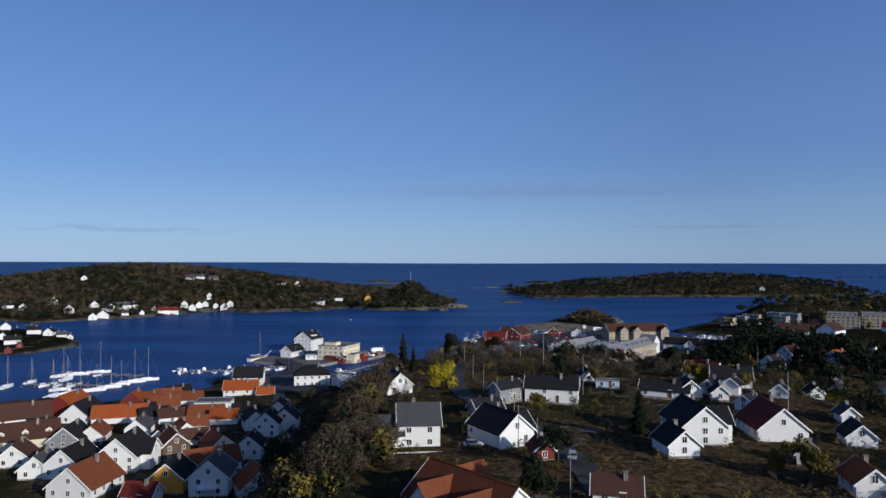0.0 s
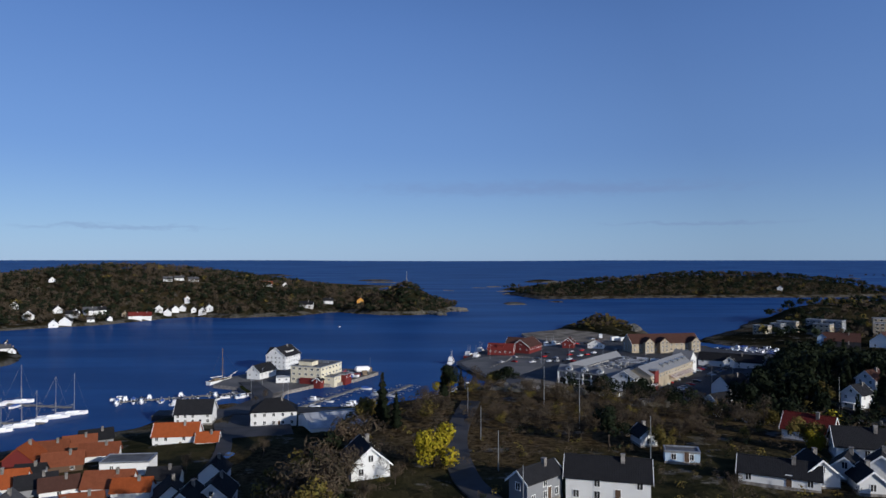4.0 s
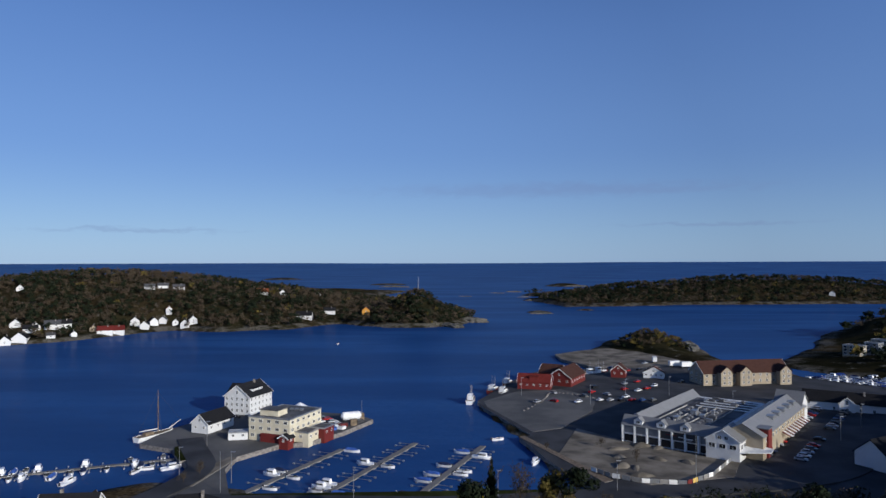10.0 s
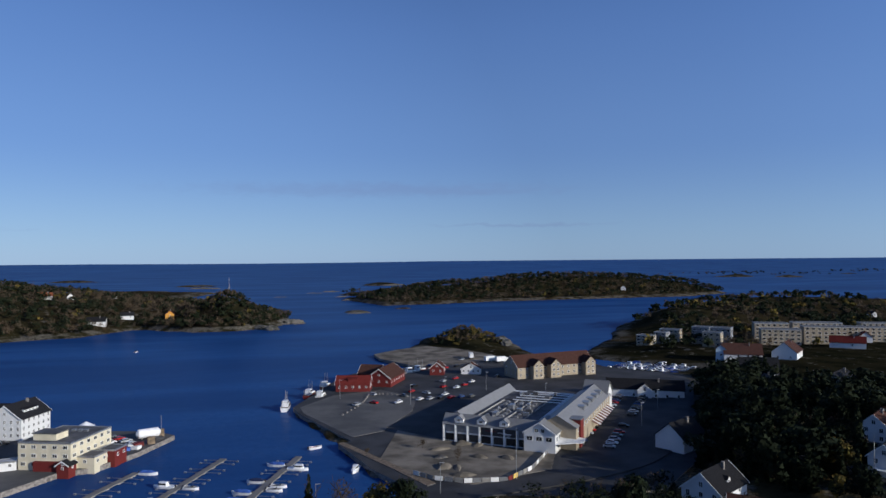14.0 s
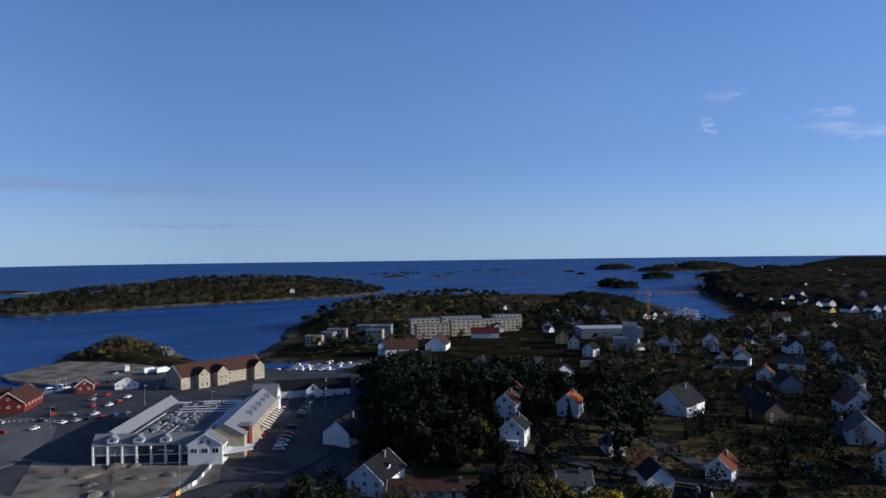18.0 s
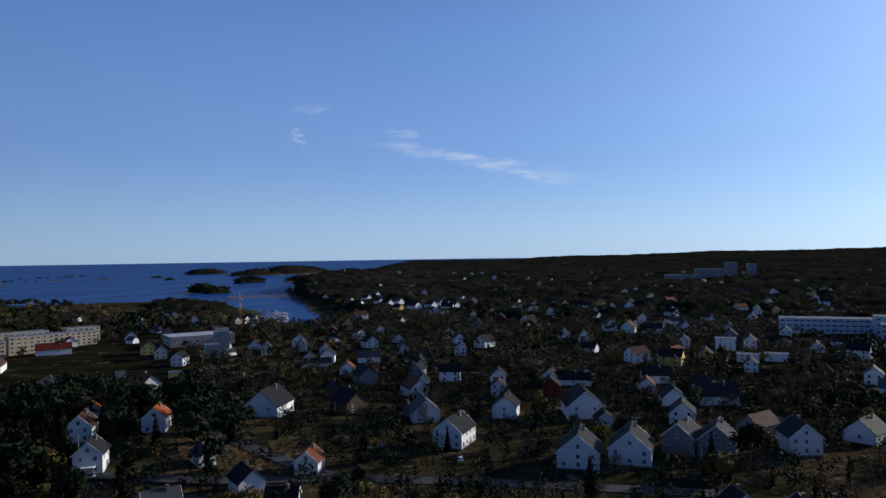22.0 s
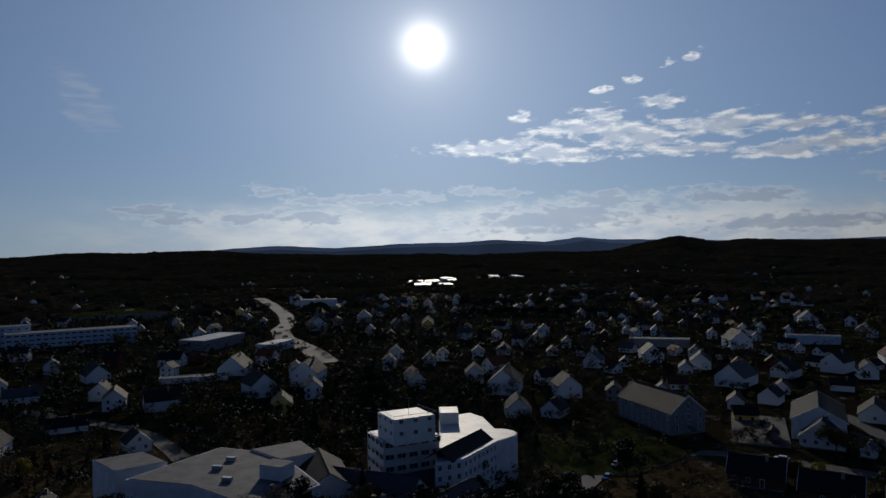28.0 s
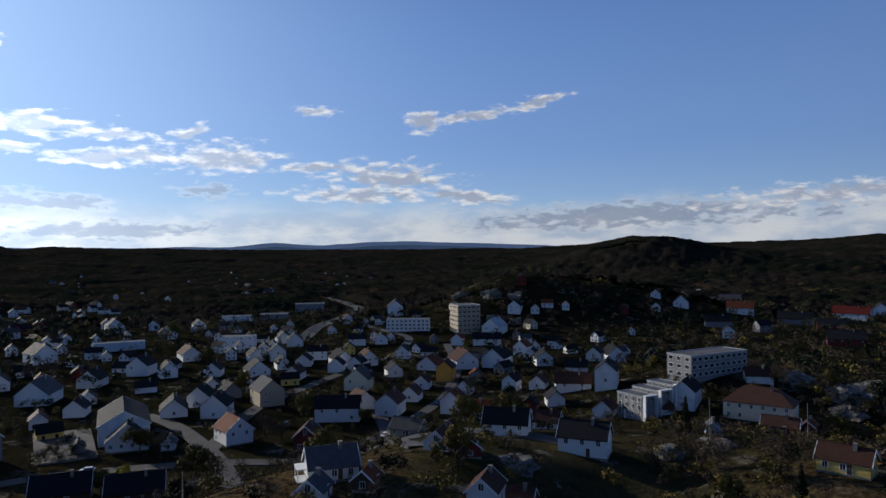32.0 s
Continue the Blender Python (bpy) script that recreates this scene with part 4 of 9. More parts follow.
def limb_mesh(seed, limbs=7, twigs=0, top=0.6, r=0.022):
    rng = random.Random(seed)
    s = Solid().tube((0, 0, -0.08), (rng.uniform(-0.02, 0.02), rng.uniform(-0.02, 0.02), top), r, r * 0.45, 6)
    for i in range(limbs):
        a, z = rng.uniform(0, 6.28), rng.uniform(0.25, top)
        reach, up = rng.uniform(0.12, 0.24), rng.uniform(0.1, 0.28)
        p, q = Vector((0, 0, z)), Vector((math.cos(a) * reach, math.sin(a) * reach, min(z + up, 0.95)))
        s.tube(p, q, r * 0.4, r * 0.12, 4)
        for j in range(twigs):
            e = q + Vector((rng.uniform(-0.1, 0.1), rng.uniform(-0.1, 0.1), rng.uniform(0.0, 0.14)))
            s.tube(p.lerp(q, rng.uniform(0.4, 1)), e, r * 0.13, r * 0.05, 3)
    return s.mesh("trunk", BARK)


TREE_KINDS = dict(spruce=("dark green spruce tree", PINE, 1200, 0.04), pine=("dark green pine tree with a bare lower trunk", PINE, 1100, 0.038), bare=("leafless deciduous tree with brown twigs", BARE, 900, 0.032),
                  olive=("tree with sparse olive spring leaves", OLIVE, 1700, 0.034), gold=("tree in fresh yellow-green leaf", GOLD, 2600, 0.028), canopy=("dark canopy of many trees", FOREST, 40, 0.1), thicket=("brown canopy of leafless trees", THICKET, 40, 0.1))


def tree(x, y, size, kind, seed=0, z=None):
    text, mat, count, leaf = TREE_KINDS[kind]
    i = seed % 3
    crown = shared(("crown", kind, i), lambda: crown_mesh("crown", kind, 11 + i, count, leaf, (mat,)))
    trunk = shared(("trunk", kind, i), lambda: limb_mesh(5 + i, 4 if kind in ("spruce",) else 9, 5 if kind == "bare" else 2, 0.9 if kind == "spruce" else 0.66))
    ob = thing("tree", text, "tree", pose(x, y, height(x, y) if z is None else z, 0, 0, (seed * 77) % 360), "trees of the town")
    ob.scale = (size, size, size)
    part("trunk", trunk, ob)
    part("crown", crown, ob)
    return ob


def woods(name, label, spots, kinds, leaf=1.0):
    """A stretch of wood that nobody could count, in one object. spots: x, y, z, size, kind."""
    proto = {}
    for kind, count in kinds.items():
        proto[kind] = [crown_arrays(kind, np.random.RandomState(40 + i), count, {"spruce": 0.11, "canopy": 0.1, "thicket": 0.1, "bare": 0.13}.get(kind, 0.1) * leaf) for i in range(4)]
    vs, fs, slots, o = [], [], [], 0
    order = list(kinds)
    mats = [TREE_KINDS[k][1] for k in order]
    rng = np.random.RandomState(9)
    for n, (x, y, z, size, kind) in enumerate(spots):
        v, f = proto[kind][n % 4]
        a = rng.rand() * 6.283
        c, s = math.cos(a), math.sin(a)
        wide = size * (0.9 + 0.5 * rng.rand())
        vs.append(np.stack([(v[:, 0] * c - v[:, 1] * s) * wide + x, (v[:, 0] * s + v[:, 1] * c) * wide + y, v[:, 2] * size * (0.5 if kind in ("canopy", "thicket") else 1.0) + z - 0.05 * size], 1))
        fs.append(f + o)
        slots.append(np.full(len(f), order.index(kind)))
        o += len(v)
    v, f, s = np.concatenate(vs), np.concatenate(fs), np.concatenate(slots)
    me = bpy.data.meshes.new(name)
    me.vertices.add(len(v)), me.loops.add(f.size), me.polygons.add(len(f))
    me.vertices.foreach_set("co", v.ravel())
    me.loops.foreach_set("vertex_index", f.ravel())
    me.polygons.foreach_set("loop_start", np.arange(0, f.size, 3))
    for m in mats:
        me.materials.append(m)
    me.polygons.foreach_set("material_index", s)
    me.update(calc_edges=True)
    return tagged(new(name, me), label, "woods", "", "stuff")


def suburb(name, label, spots):
    """Many distant houses in one object. spots: x, y, z, w, l, h, rot, wall, roof."""
    s = Solid()
    order = ["white", "cream", "grey", "red", "yellow"], ["black", "brown", "grey", "rust"]
    for x, y, z, w, l, h, rot, wall, roof in spots:
        t = Solid()
        a, b, r = w / 2, l / 2, w * 0.42
        wi, ri = order[0].index(wall), 5 + order[1].index(roof)
        t.add([(-a, -b, -2), (a, -b, -2), (a, -b, h), (0, -b, h + r), (-a, -b, h), (-a, b, -2), (a, b, -2), (a, b, h), (0, b, h + r), (-a, b, h)], [(0, 1, 2, 3, 4), (6, 5, 9, 8, 7), (1, 6, 7, 2), (5, 0, 4, 9)], wi)
        for k in (-1, 1):
            e = [(k * (a + 0.4), -b - 0.4, h - 0.35), (k * (a + 0.4), b + 0.4, h - 0.35), (0, b + 0.4, h + r), (0, -b - 0.4, h + r)]
            e += [(p[0], p[1], p[2] + 0.2) for p in e]
            q = [(0, 1, 2, 3), (7, 6, 5, 4), (0, 4, 5, 1), (1, 5, 6, 2), (3, 7, 4, 0)]
            t.add(e, q if k < 0 else [f[::-1] for f in q], ri)
        for fl in range(max(1, round(h / 2.8))):
            zz = 0.9 + 2.7 * fl
            for u in (-0.25, 0.25):
                for side in (-1, 1):
                    y0 = side * (b + 0.03)
                    t.add([(u * w - 0.5, y0, zz), (u * w + 0.5, y0, zz), (u * w + 0.5, y0, zz + 1.2), (u * w - 0.5, y0, zz + 1.2)], [(0, 1, 2, 3) if side < 0 else (3, 2, 1, 0)], 9)
                    x0 = side * (a + 0.03)
                    t.add([(x0, u * l - 0.5, zz), (x0, u * l + 0.5, zz), (x0, u * l + 0.5, zz + 1.2), (x0, u * l - 0.5, zz + 1.2)], [(0, 1, 2, 3) if side > 0 else (3, 2, 1, 0)], 9)
        m = pose(x, y, z, 0, 0, rot)
        o = len(s.v)
        s.v += [tuple(m @ Vector(p)) for p in t.v]
        s.f += [tuple(i + o for i in f) for f in t.f]
        s.s += t.s
    return tagged(new(name, s.mesh(name, *[WALLS[n + "_render"] for n in order[0]], *[ROOFS[n] for n in order[1]], GLASS)), label, "houses", "", "stuff")


# ---- ground and water ----
def axis_lines(lo, hi, step, reach):
    out = list(np.arange(lo, hi + 0.1, step))
    d, a = step, hi
    while a < reach:
        d = min(d * 1.09, 110)
        a += d
        out.append(min(a, reach))
    d, a = step, lo
    while a > -reach:
        d = min(d * 1.09, 110)
        a -= d
        out.insert(0, max(a, -reach))
    return np.array(out)


def sheet(name, xs, ys, zs, mat, label, category):
    nx, ny = len(xs), len(ys)
    gx, gy = np.meshgrid(xs, ys)
    v = np.stack([gx.ravel(), gy.ravel(), zs.ravel()], 1)
    i = np.arange((ny - 1) * (nx - 1))
    r, c = i // (nx - 1), i % (nx - 1)
    a = r * nx + c
    f = np.stack([a, a + 1, a + nx + 1, a + nx], 1)
    me = bpy.data.meshes.new(name)
    me.vertices.add(len(v)), me.loops.add(f.size), me.polygons.add(len(f))
    me.vertices.foreach_set("co", v.ravel())
    me.loops.foreach_set("vertex_index", f.ravel())
    me.polygons.foreach_set("loop_start", np.arange(0, f.size, 4))
    me.polygons.foreach_set("use_smooth", np.ones(len(f), bool))
    me.materials.append(mat)
    me.update(calc_edges=True)
    return tagged(new(name, me), label, category, "", "structure")


def build_land():
    xs, ys = axis_lines(-420, 420, 5.0, 4700), axis_lines(-420, 520, 5.0, 4700)
    gx, gy = np.meshgrid(xs, ys)
    z = ground_z(gx.ravel(), gy.ravel()).reshape(gx.shape)
    LAND.update(x=xs, y=ys, z=z)
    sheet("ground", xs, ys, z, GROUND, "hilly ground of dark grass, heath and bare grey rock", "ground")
    xs = axis_lines(-500, 500, 50.0, 4800)
    gx, gy = np.meshgrid(xs, xs)
    r = np.hypot(gx, gy)
    # beyond 3.6 km the sea lifts to where the true horizon stands
    z = 43.0 * np.clip((r - 3600) / 1200, 0, 1.1) ** 1.2
    sheet("water", xs, xs, z, WATER, "deep blue sea ruffled by a light wind", "sea")


def inside_polygon(x, y, poly):
    return depth_inside(np.array([float(x)]), np.array([float(y)]), poly)[0] > 0


def slab(name, ring, z0, z1, mat, label, category="pavement", edge=None):
    s = Solid()
    area = sum(ring[i - 1][0] * ring[i][1] - ring[i][0] * ring[i - 1][1] for i in range(len(ring)))
    ring = ring if area > 0 else ring[::-1]
    n = len(ring)
    s.add([(x, y, z0) for x, y in ring] + [(x, y, z1) for x, y in ring], [tuple(range(n, 2 * n))])
    s.f += [(i, (i + 1) % n, n + (i + 1) % n, n + i) for i in range(n)]
    s.s += [1] * n
    return tagged(new(name, s.mesh(name, mat, edge or STONE)), label, category, "", "structure")


def road(name, points, width, label, mat=None, lift=0.25, z=None):
    """A road laid over the ground along a line of points."""
    pts = []
    for (ax, ay), (bx, by) in zip(points, points[1:]):
        n = max(1, int(math.hypot(bx - ax, by - ay) / 5))
        pts += [(ax + (bx - ax) * i / n, ay + (by - ay) * i / n) for i in range(n)]
    pts.append(points[-1])
    pts = np.array(pts, float)
    for _ in range(8):
        pts[1:-1] = pts[1:-1] * 0.5 + (pts[:-2] + pts[2:]) * 0.25
    for q in pts[::2]:
        TAKEN.append((float(q[0]), float(q[1]), width / 2))
    d = np.gradient(pts, axis=0)
    d /= np.linalg.norm(d, axis=1)[:, None] + 1e-9
    side = np.stack([-d[:, 1], d[:, 0]], 1) * width / 2
    rows = []
    for k in (-1.0, -0.33, 0.33, 1.0):
        q = pts + side * k
        zz = ground_z(q[:, 0], q[:, 1]) if z is None else np.full(len(q), z)
        rows.append(np.column_stack([q, zz]))
    zc = np.maximum.reduce([r[:, 2] for r in rows]) + lift
    for r in rows:
        r[:, 2] = zc
    n = len(pts)
    verts = np.concatenate(rows + [np.column_stack([rows[0][:, :2] , zc - 2.5]), np.column_stack([rows[-1][:, :2], zc - 2.5])])
    faces = []
    for k in range(3):
        faces += [(k * n + i, (k + 1) * n + i, (k + 1) * n + i + 1, k * n + i + 1)[::-1] for i in range(n - 1)]
    faces += [(4 * n + i, i, i + 1, 4 * n + i + 1)[::-1] for i in range(n - 1)] + [(3 * n + i, 5 * n + i, 5 * n + i + 1, 3 * n + i + 1)[::-1] for i in range(n - 1)]
    return tagged(new(name, raw_mesh(name, verts, faces, (mat or ASPHALT,))), label, "road", "", "structure")


build_land()


def far_ridges():
    """Two blue mountain ridges on the horizon behind the inland woods, kilometres off, against the sky."""
    bearings = (116, 120, 123.5, 128, 133, 137, 141, 145, 147.6, 149.4, 152, 156, 165, 172, 175.6, 179.6, 183, 187, 191, 196, 200, 232)
    heights = (0.2, 0.62, 0.78, 0.52, 0.8, 0.84, 1.0, 0.78, 1.1, 0.9, 0.86, 0.7, 0.6, 0.62, 0.9, 0.68, 0.94, 0.95, 0.8, 0.58, 0.4, 0.3)
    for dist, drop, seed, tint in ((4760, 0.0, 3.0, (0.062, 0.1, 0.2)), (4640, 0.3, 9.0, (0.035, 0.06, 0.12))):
        az0, az1 = 116, 232
        mat = bpy.data.materials.new("far_ridge_haze_glow")
        mat.use_nodes = True
        k = Nodes(mat.node_tree)
        at = k.node("ShaderNodeTexCoord").outputs["Object"]
        # distance haze is put into the blue colour, which glows by itself
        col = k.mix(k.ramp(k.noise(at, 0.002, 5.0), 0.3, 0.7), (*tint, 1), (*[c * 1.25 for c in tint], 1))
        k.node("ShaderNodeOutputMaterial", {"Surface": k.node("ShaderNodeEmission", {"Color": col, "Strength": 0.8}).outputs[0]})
        n = 520
        verts, faces = [], []
        for i in range(n):
            u = i / (n - 1)
            a = radians(az0 + (az1 - az0) * u)
            rough = 0.08 * noise.noise(Vector((u * 34 + seed, 1, 0))) + 0.03 * noise.noise(Vector((u * 130 + seed, 2, 0)))
            shift = 0.0 if drop == 0 else 3.0 * noise.noise(Vector((u * 6 + seed, 0, 0)))
            el = float(np.interp(az0 + (az1 - az0) * u + shift, bearings, heights)) - drop + rough
            x, y = math.sin(a) * dist, math.cos(a) * dist
            verts += [(x, y, -20), (x, y, 68 + math.tan(radians(el)) * dist), (x * 1.02, y * 1.02, -20)]
            if i:
                b = 3 * i
                faces += [(b - 3, b, b + 1, b - 2), (b - 2, b + 1, b + 2, b - 1)]
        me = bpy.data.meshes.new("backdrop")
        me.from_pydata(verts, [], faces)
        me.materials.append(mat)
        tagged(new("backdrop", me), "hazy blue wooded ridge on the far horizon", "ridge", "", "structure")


far_ridges()


# ---- quays, roads and yards ----
QUAY_WEST = [(-92, 186), (-87, 212), (-95, 223), (-103, 236), (-118, 243), (-116, 266), (-104, 291), (-85, 308), (-63, 297), (-45, 292), (-37, 283), (-46, 262), (-56, 246), (-66, 243), (-77, 226), (-76, 212), (-66, 186)]
slab("pavement", QUAY_WEST, -5, 1.7, PAVING, "grey paved quay with a stone edge", "quay")
slab("pavement", [(-100, 240), (-96, 229), (-92, 222), (-94, 220), (-99, 228), (-103, 238)], 1.0, 1.95, LAWN, "narrow grass verge on the quay", "verge")
slab("pavement", [(-86, 196), (-83, 212), (-79, 226), (-76, 224), (-78, 210), (-80, 195)], 1.0, 1.95, GRAVEL, "bare earth bank beside the quay road", "verge")
QUAY_EAST = [(41, 192), (30, 220), (22, 254), (27, 257), (10, 308), (8, 322), (37, 399), (54, 415), (80, 420), (150, 440), (196, 388), (222, 352), (214, 328), (180, 276), (146, 214), (108, 180), (90, 180)]
slab("pavement", QUAY_EAST, -5, 1.7, ASPHALT, "wide asphalt quay and car park by the harbour", "quay")
slab("pavement", [(12, 308), (11, 321), (28, 345), (52, 352), (66, 330), (58, 300), (40, 268), (28, 262)], 1.0, 1.78, PAVING, "pale concrete apron along the quay", "quay")
slab("pavement", [(40, 212), (34, 232), (46, 268), (58, 252), (80, 230), (92, 222), (84, 206), (56, 198)], 1.0, 1.82, GRAVEL, "dug-up gravel building site", "building site")
slab("pavement", [(84, 425), (68, 462), (67, 485), (88, 506), (112, 520), (140, 495), (150, 440), (110, 424)], -5, 1.75, GRAVEL, "pale gravel jetty yard", "quay")
slab("pavement", [(22, 254), (24, 256), (38, 222), (46, 202), (43, 200), (35, 222)], 0, 1.86, WOOD, "wooden wharf along the quay edge", "wharf")
slab("pavement", [(-66, 188), (40, 194), (60, 186), (52, 178), (0, 172), (-66, 176)], -4, 1.95, LAWN, "strip of lawn along the harbour road", "lawn")
road("road", [(-98, 160), (-84, 196), (-81, 214), (-94, 232), (-102, 250)], 9, "asphalt quay road", lift=0.3, z=1.75)
road("road", [(-120, 176), (-60, 182), (0, 181), (48, 190), (86, 196), (116, 206), (146, 236), (172, 276), (206, 330)], 10, "asphalt harbour road past the shopping centre", lift=0.35, z=1.75)
road("road", [(22, -130), (26, -60), (20, -20), (4, 10), (2, 50), (8, 92)], 5.5, "narrow hill road")
road("road", [(-55, -120), (-58, -40), (-62, 40), (-70, 110), (-88, 160)], 5, "narrow lane through the old town")
road("road", [(190, -20), (178, -60), (196, -100), (250, -110), (330, -90)], 6, "asphalt side road past the houses")
road("road", [(100, -150), (108, -190), (92, -215), (40, -222), (0, -215), (-40, -190), (-60, -170)], 6, "grey asphalt town street")
road("road", [(40, -222), (36, -262), (30, -300), (0, -360), (-40, -430), (-60, -520), (-30, -600)], 6, "asphalt street between white houses")
road("road", [(0, -215), (-24, -250), (-50, -300), (-70, -380), (-80, -480)], 5, "narrow street between gardens")
road("road", [(330, -250), (372, -272), (444, -297), (500, -330), (560, -380), (640, -430), (775, -500), (900, -560)], 15, "wide main road in low sun")
road("road", [(-64, 126), (-71, 150), (-75, 172), (-76, 188)], 24, "wide asphalt yard below the old town", lift=0.15)
road("road", [(72, -292), (57, -274), (46, -251), (34, -224), (24, -190), (15, -160)], 6, "curved grey street beside the assembly hall")
road("road", [(-16, -310), (-20, -251), (-19, -200), (-20, -160)], 5, "narrow old-town street between white houses")
road("road", [(6, -1000), (-20, -900), (-36, -820), (-9, -679), (11, -601), (22, -520)], 12, "wide pale road beyond the town")
slab("pavement", [(104, -268), (86, -272), (72, -234), (88, -228)], 2.0, 5.6, ASPHALT, "grey paved square by the assembly hall", "square")
road("road", [(182, 90), (196, 130), (222, 180), (270, 240), (330, 300)], 5.5, "asphalt residential street")
road("road", [(150, 178), (165, 120), (182, 90), (190, 40), (196, -20)], 6, "asphalt residential street on the slope")
slab("ground", [(112, -165), (140, -190), (128, -228), (92, -214), (96, -178)], 2.0, 5.35, LAWN, "dark green lawn by the town hotel", "lawn")
slab("ground", [(700, -330), (830, -330), (860, -250), (720, -240)], 2.0, 12.0, LAWN, "distant pale green playing field", "field")


# ---- large buildings ----
def building(x, y, w, l, h, rot, wall, roof, label, style="flat", floors=None, rise=0.0, z=None, gap=3.0, size=(1.3, 1.4), faces="snew", base=0.4, name="building", skip=0.0, category="building"):
    z = height(x, y) if z is None else z
    ob = thing(name, label, category, pose(x, y, z, 0, 0, rot))
    TAKEN.append((x, y, (w + l) / 4 + 1))
    if style == "gable":
        part("wall", gable_walls(w, l, h, rise, 3.0, WALLS[wall]), ob)
        part("roof", gable_roof(w, l, h, rise, ROOFS[roof]), ob)
        trim = gable_trim(w, h, rise)
        part("bargeboard", trim, ob, pose(0, -l / 2 - 0.46, 0), "white bargeboard")
        part("bargeboard", trim, ob, pose(0, l / 2 + 0.46, 0), "white bargeboard")
    else:
        part("wall", Solid().box(-w / 2, w / 2, -l / 2, l / 2, -3, h).mesh("wall", WALLS[wall]), ob)
        part("roof", hip_roof(w, l, h, rise, ROOFS[roof]) if style == "hip" else flat_roof(w, l, h, ROOFS[roof]), ob)
    if floors != 0:
        windows_on(ob, w, l, h, floors or max(1, round(h / 3.0)), faces, gap, size, rise if style == "gable" else 0, base, skip, size[0] < 1.8)
    return ob


def box_part(ob, name, mat, x0, x1, y0, y1, z0, z1, m=None, label=""):
    return part(name, Solid().box(x0, x1, y0, y1, z0, z1).mesh(name, mat), ob, m, label)


def quay_houses():
    Q = 1.7
    b = building(-95, 300, 13, 17, 7.8, -18, "white", "black", "large white timber warehouse with a black dormer roof", "gable", 3, 4.8, Q, 2.4, (1.0, 1.4), name="warehouse")
    for side in (1, -1):
        d = part("dormer", Solid().add([(-4, -0.1, 0), (4, -0.1, 0), (4, -0.1, 1.3), (-4, -0.1, 1.3), (-4, 3, 1.3), (4, 3, 1.3), (-4, 3, 1.2), (4, 3, 1.2)], [(0, 1, 2, 3), (0, 3, 4), (1, 5, 2)]).add([(-4.3, -0.5, 1.25), (4.3, -0.5, 1.25), (4.3, 3.6, 2.1), (-4.3, 3.6, 2.1)], [(0, 1, 2, 3)], 1).mesh("dormer", WALLS["white"], ROOFS["black"]), b, pose(0, 0, 0, 0, 0, 90 * side) @ pose(0, -4.4, 9.2))
        for i in range(4):
            part("window", window_mesh(1.0, 0.8), d, pose(-3 + 2 * i, -0.12, 0.7))
    part("chimney", Solid().box(-0.4, 0.4, -0.4, 0.4, 10.5, 13.6).mesh("chimney", STONE), b, pose(0.8, 3, 0))
    annex = part("side_wing_wall", gable_walls(9, 9, 7.2, 3.6, 3, WALLS["white"]), b, pose(-6.5, 4, 0, 0, 0, 90))
    part("side_wing_roof", gable_roof(9, 9, 7.2, 3.6, ROOFS["black"]), b, pose(-6.5, 4, 0.02, 0, 0, 90))
    b = building(-99, 266, 8.0, 15.5, 3.8, -20, "white", "black", "small white timber boathouse with a black roof on the quay", "gable", 1, 3.4, Q, 3.6, (1.0, 1.1), name="boathouse")
    b = building(-67.5, 257, 18, 22, 8.6, -20, "cream_render", "felt", "cream rendered three-storey harbour office with a flat roof", "flat", 3, 0, Q, 3.1, (1.6, 1.2), name="office")
    box_part(b, "roof_house", WALLS["cream_render"], -6, 2, -8, -2, 8.6, 10.8)
    box_part(b, "roof_cap", ROOFS["felt"], -6.3, 2.3, -8.3, -1.7, 10.8, 11.1)
    box_part(b, "shop_front", WALLS["red"], -3, 8.8, -12.2, -11.0, 0, 3.0, None, "red boarded shop front")
    for i in range(3):
        box_part(b, "roof_vent", METAL, -1 + 2.2 * i, 0.4 + 2.2 * i, 4, 5, 8.7, 9.4)
    b = building(-58, 249, 6.5, 7, 3.6, -20, "cream", "felt", "low cream shed with a flat roof at the quay edge", "flat", 1, 0, Q, 3, (1.2, 1.1), name="shed")
    building(-53, 255, 6, 7, 3.8, -20, "red", "felt", "red boarded harbour shed with a flat roof", "flat", 1, 0, Q, 3, (1.0, 1.0), name="shed")
    building(-64, 243.6, 4, 4, 2.4, -20, "red", "black", "small red kiosk with a black roof", "gable", 1, 1.3, Q, 3, (0.8, 0.9), name="kiosk")
    building(-84, 251, 7, 4.5, 2.7, 12, "white", "pale", "low white kiosk with an overhanging flat roof", "flat", 1, 0, Q, 2.5, (1.0, 1.0), name="kiosk")
    t = thing("storage_tank", "white rounded fuel tank on the quay", "tank", pose(-46, 281, Q, 0, 0, 20))
    part("tank", Solid().tube((-3.5, 0, 2), (3.5, 0, 2), 1.7, 1.7, 14).tube((3.5, 0, 2), (4.3, 0, 2), 1.7, 0.7, 14).tube((-4.3, 0, 2), (-3.5, 0, 2), 0.7, 1.7, 14).mesh("tank", GELCOAT), t)
    for sx in (-2.4, 2.4):
        box_part(t, "saddle", CONCRETE, sx - 0.3, sx + 0.3, -1.3, 1.3, 0, 0.8)
    part("mast", Solid().tube((4.6, 0, 0), (4.6, 0, 8), 0.09, 0.04, 6).mesh("mast", METAL), t)
    t = thing("storage_tank", "upright white tank behind the warehouse", "tank", pose(-70, 292, Q))
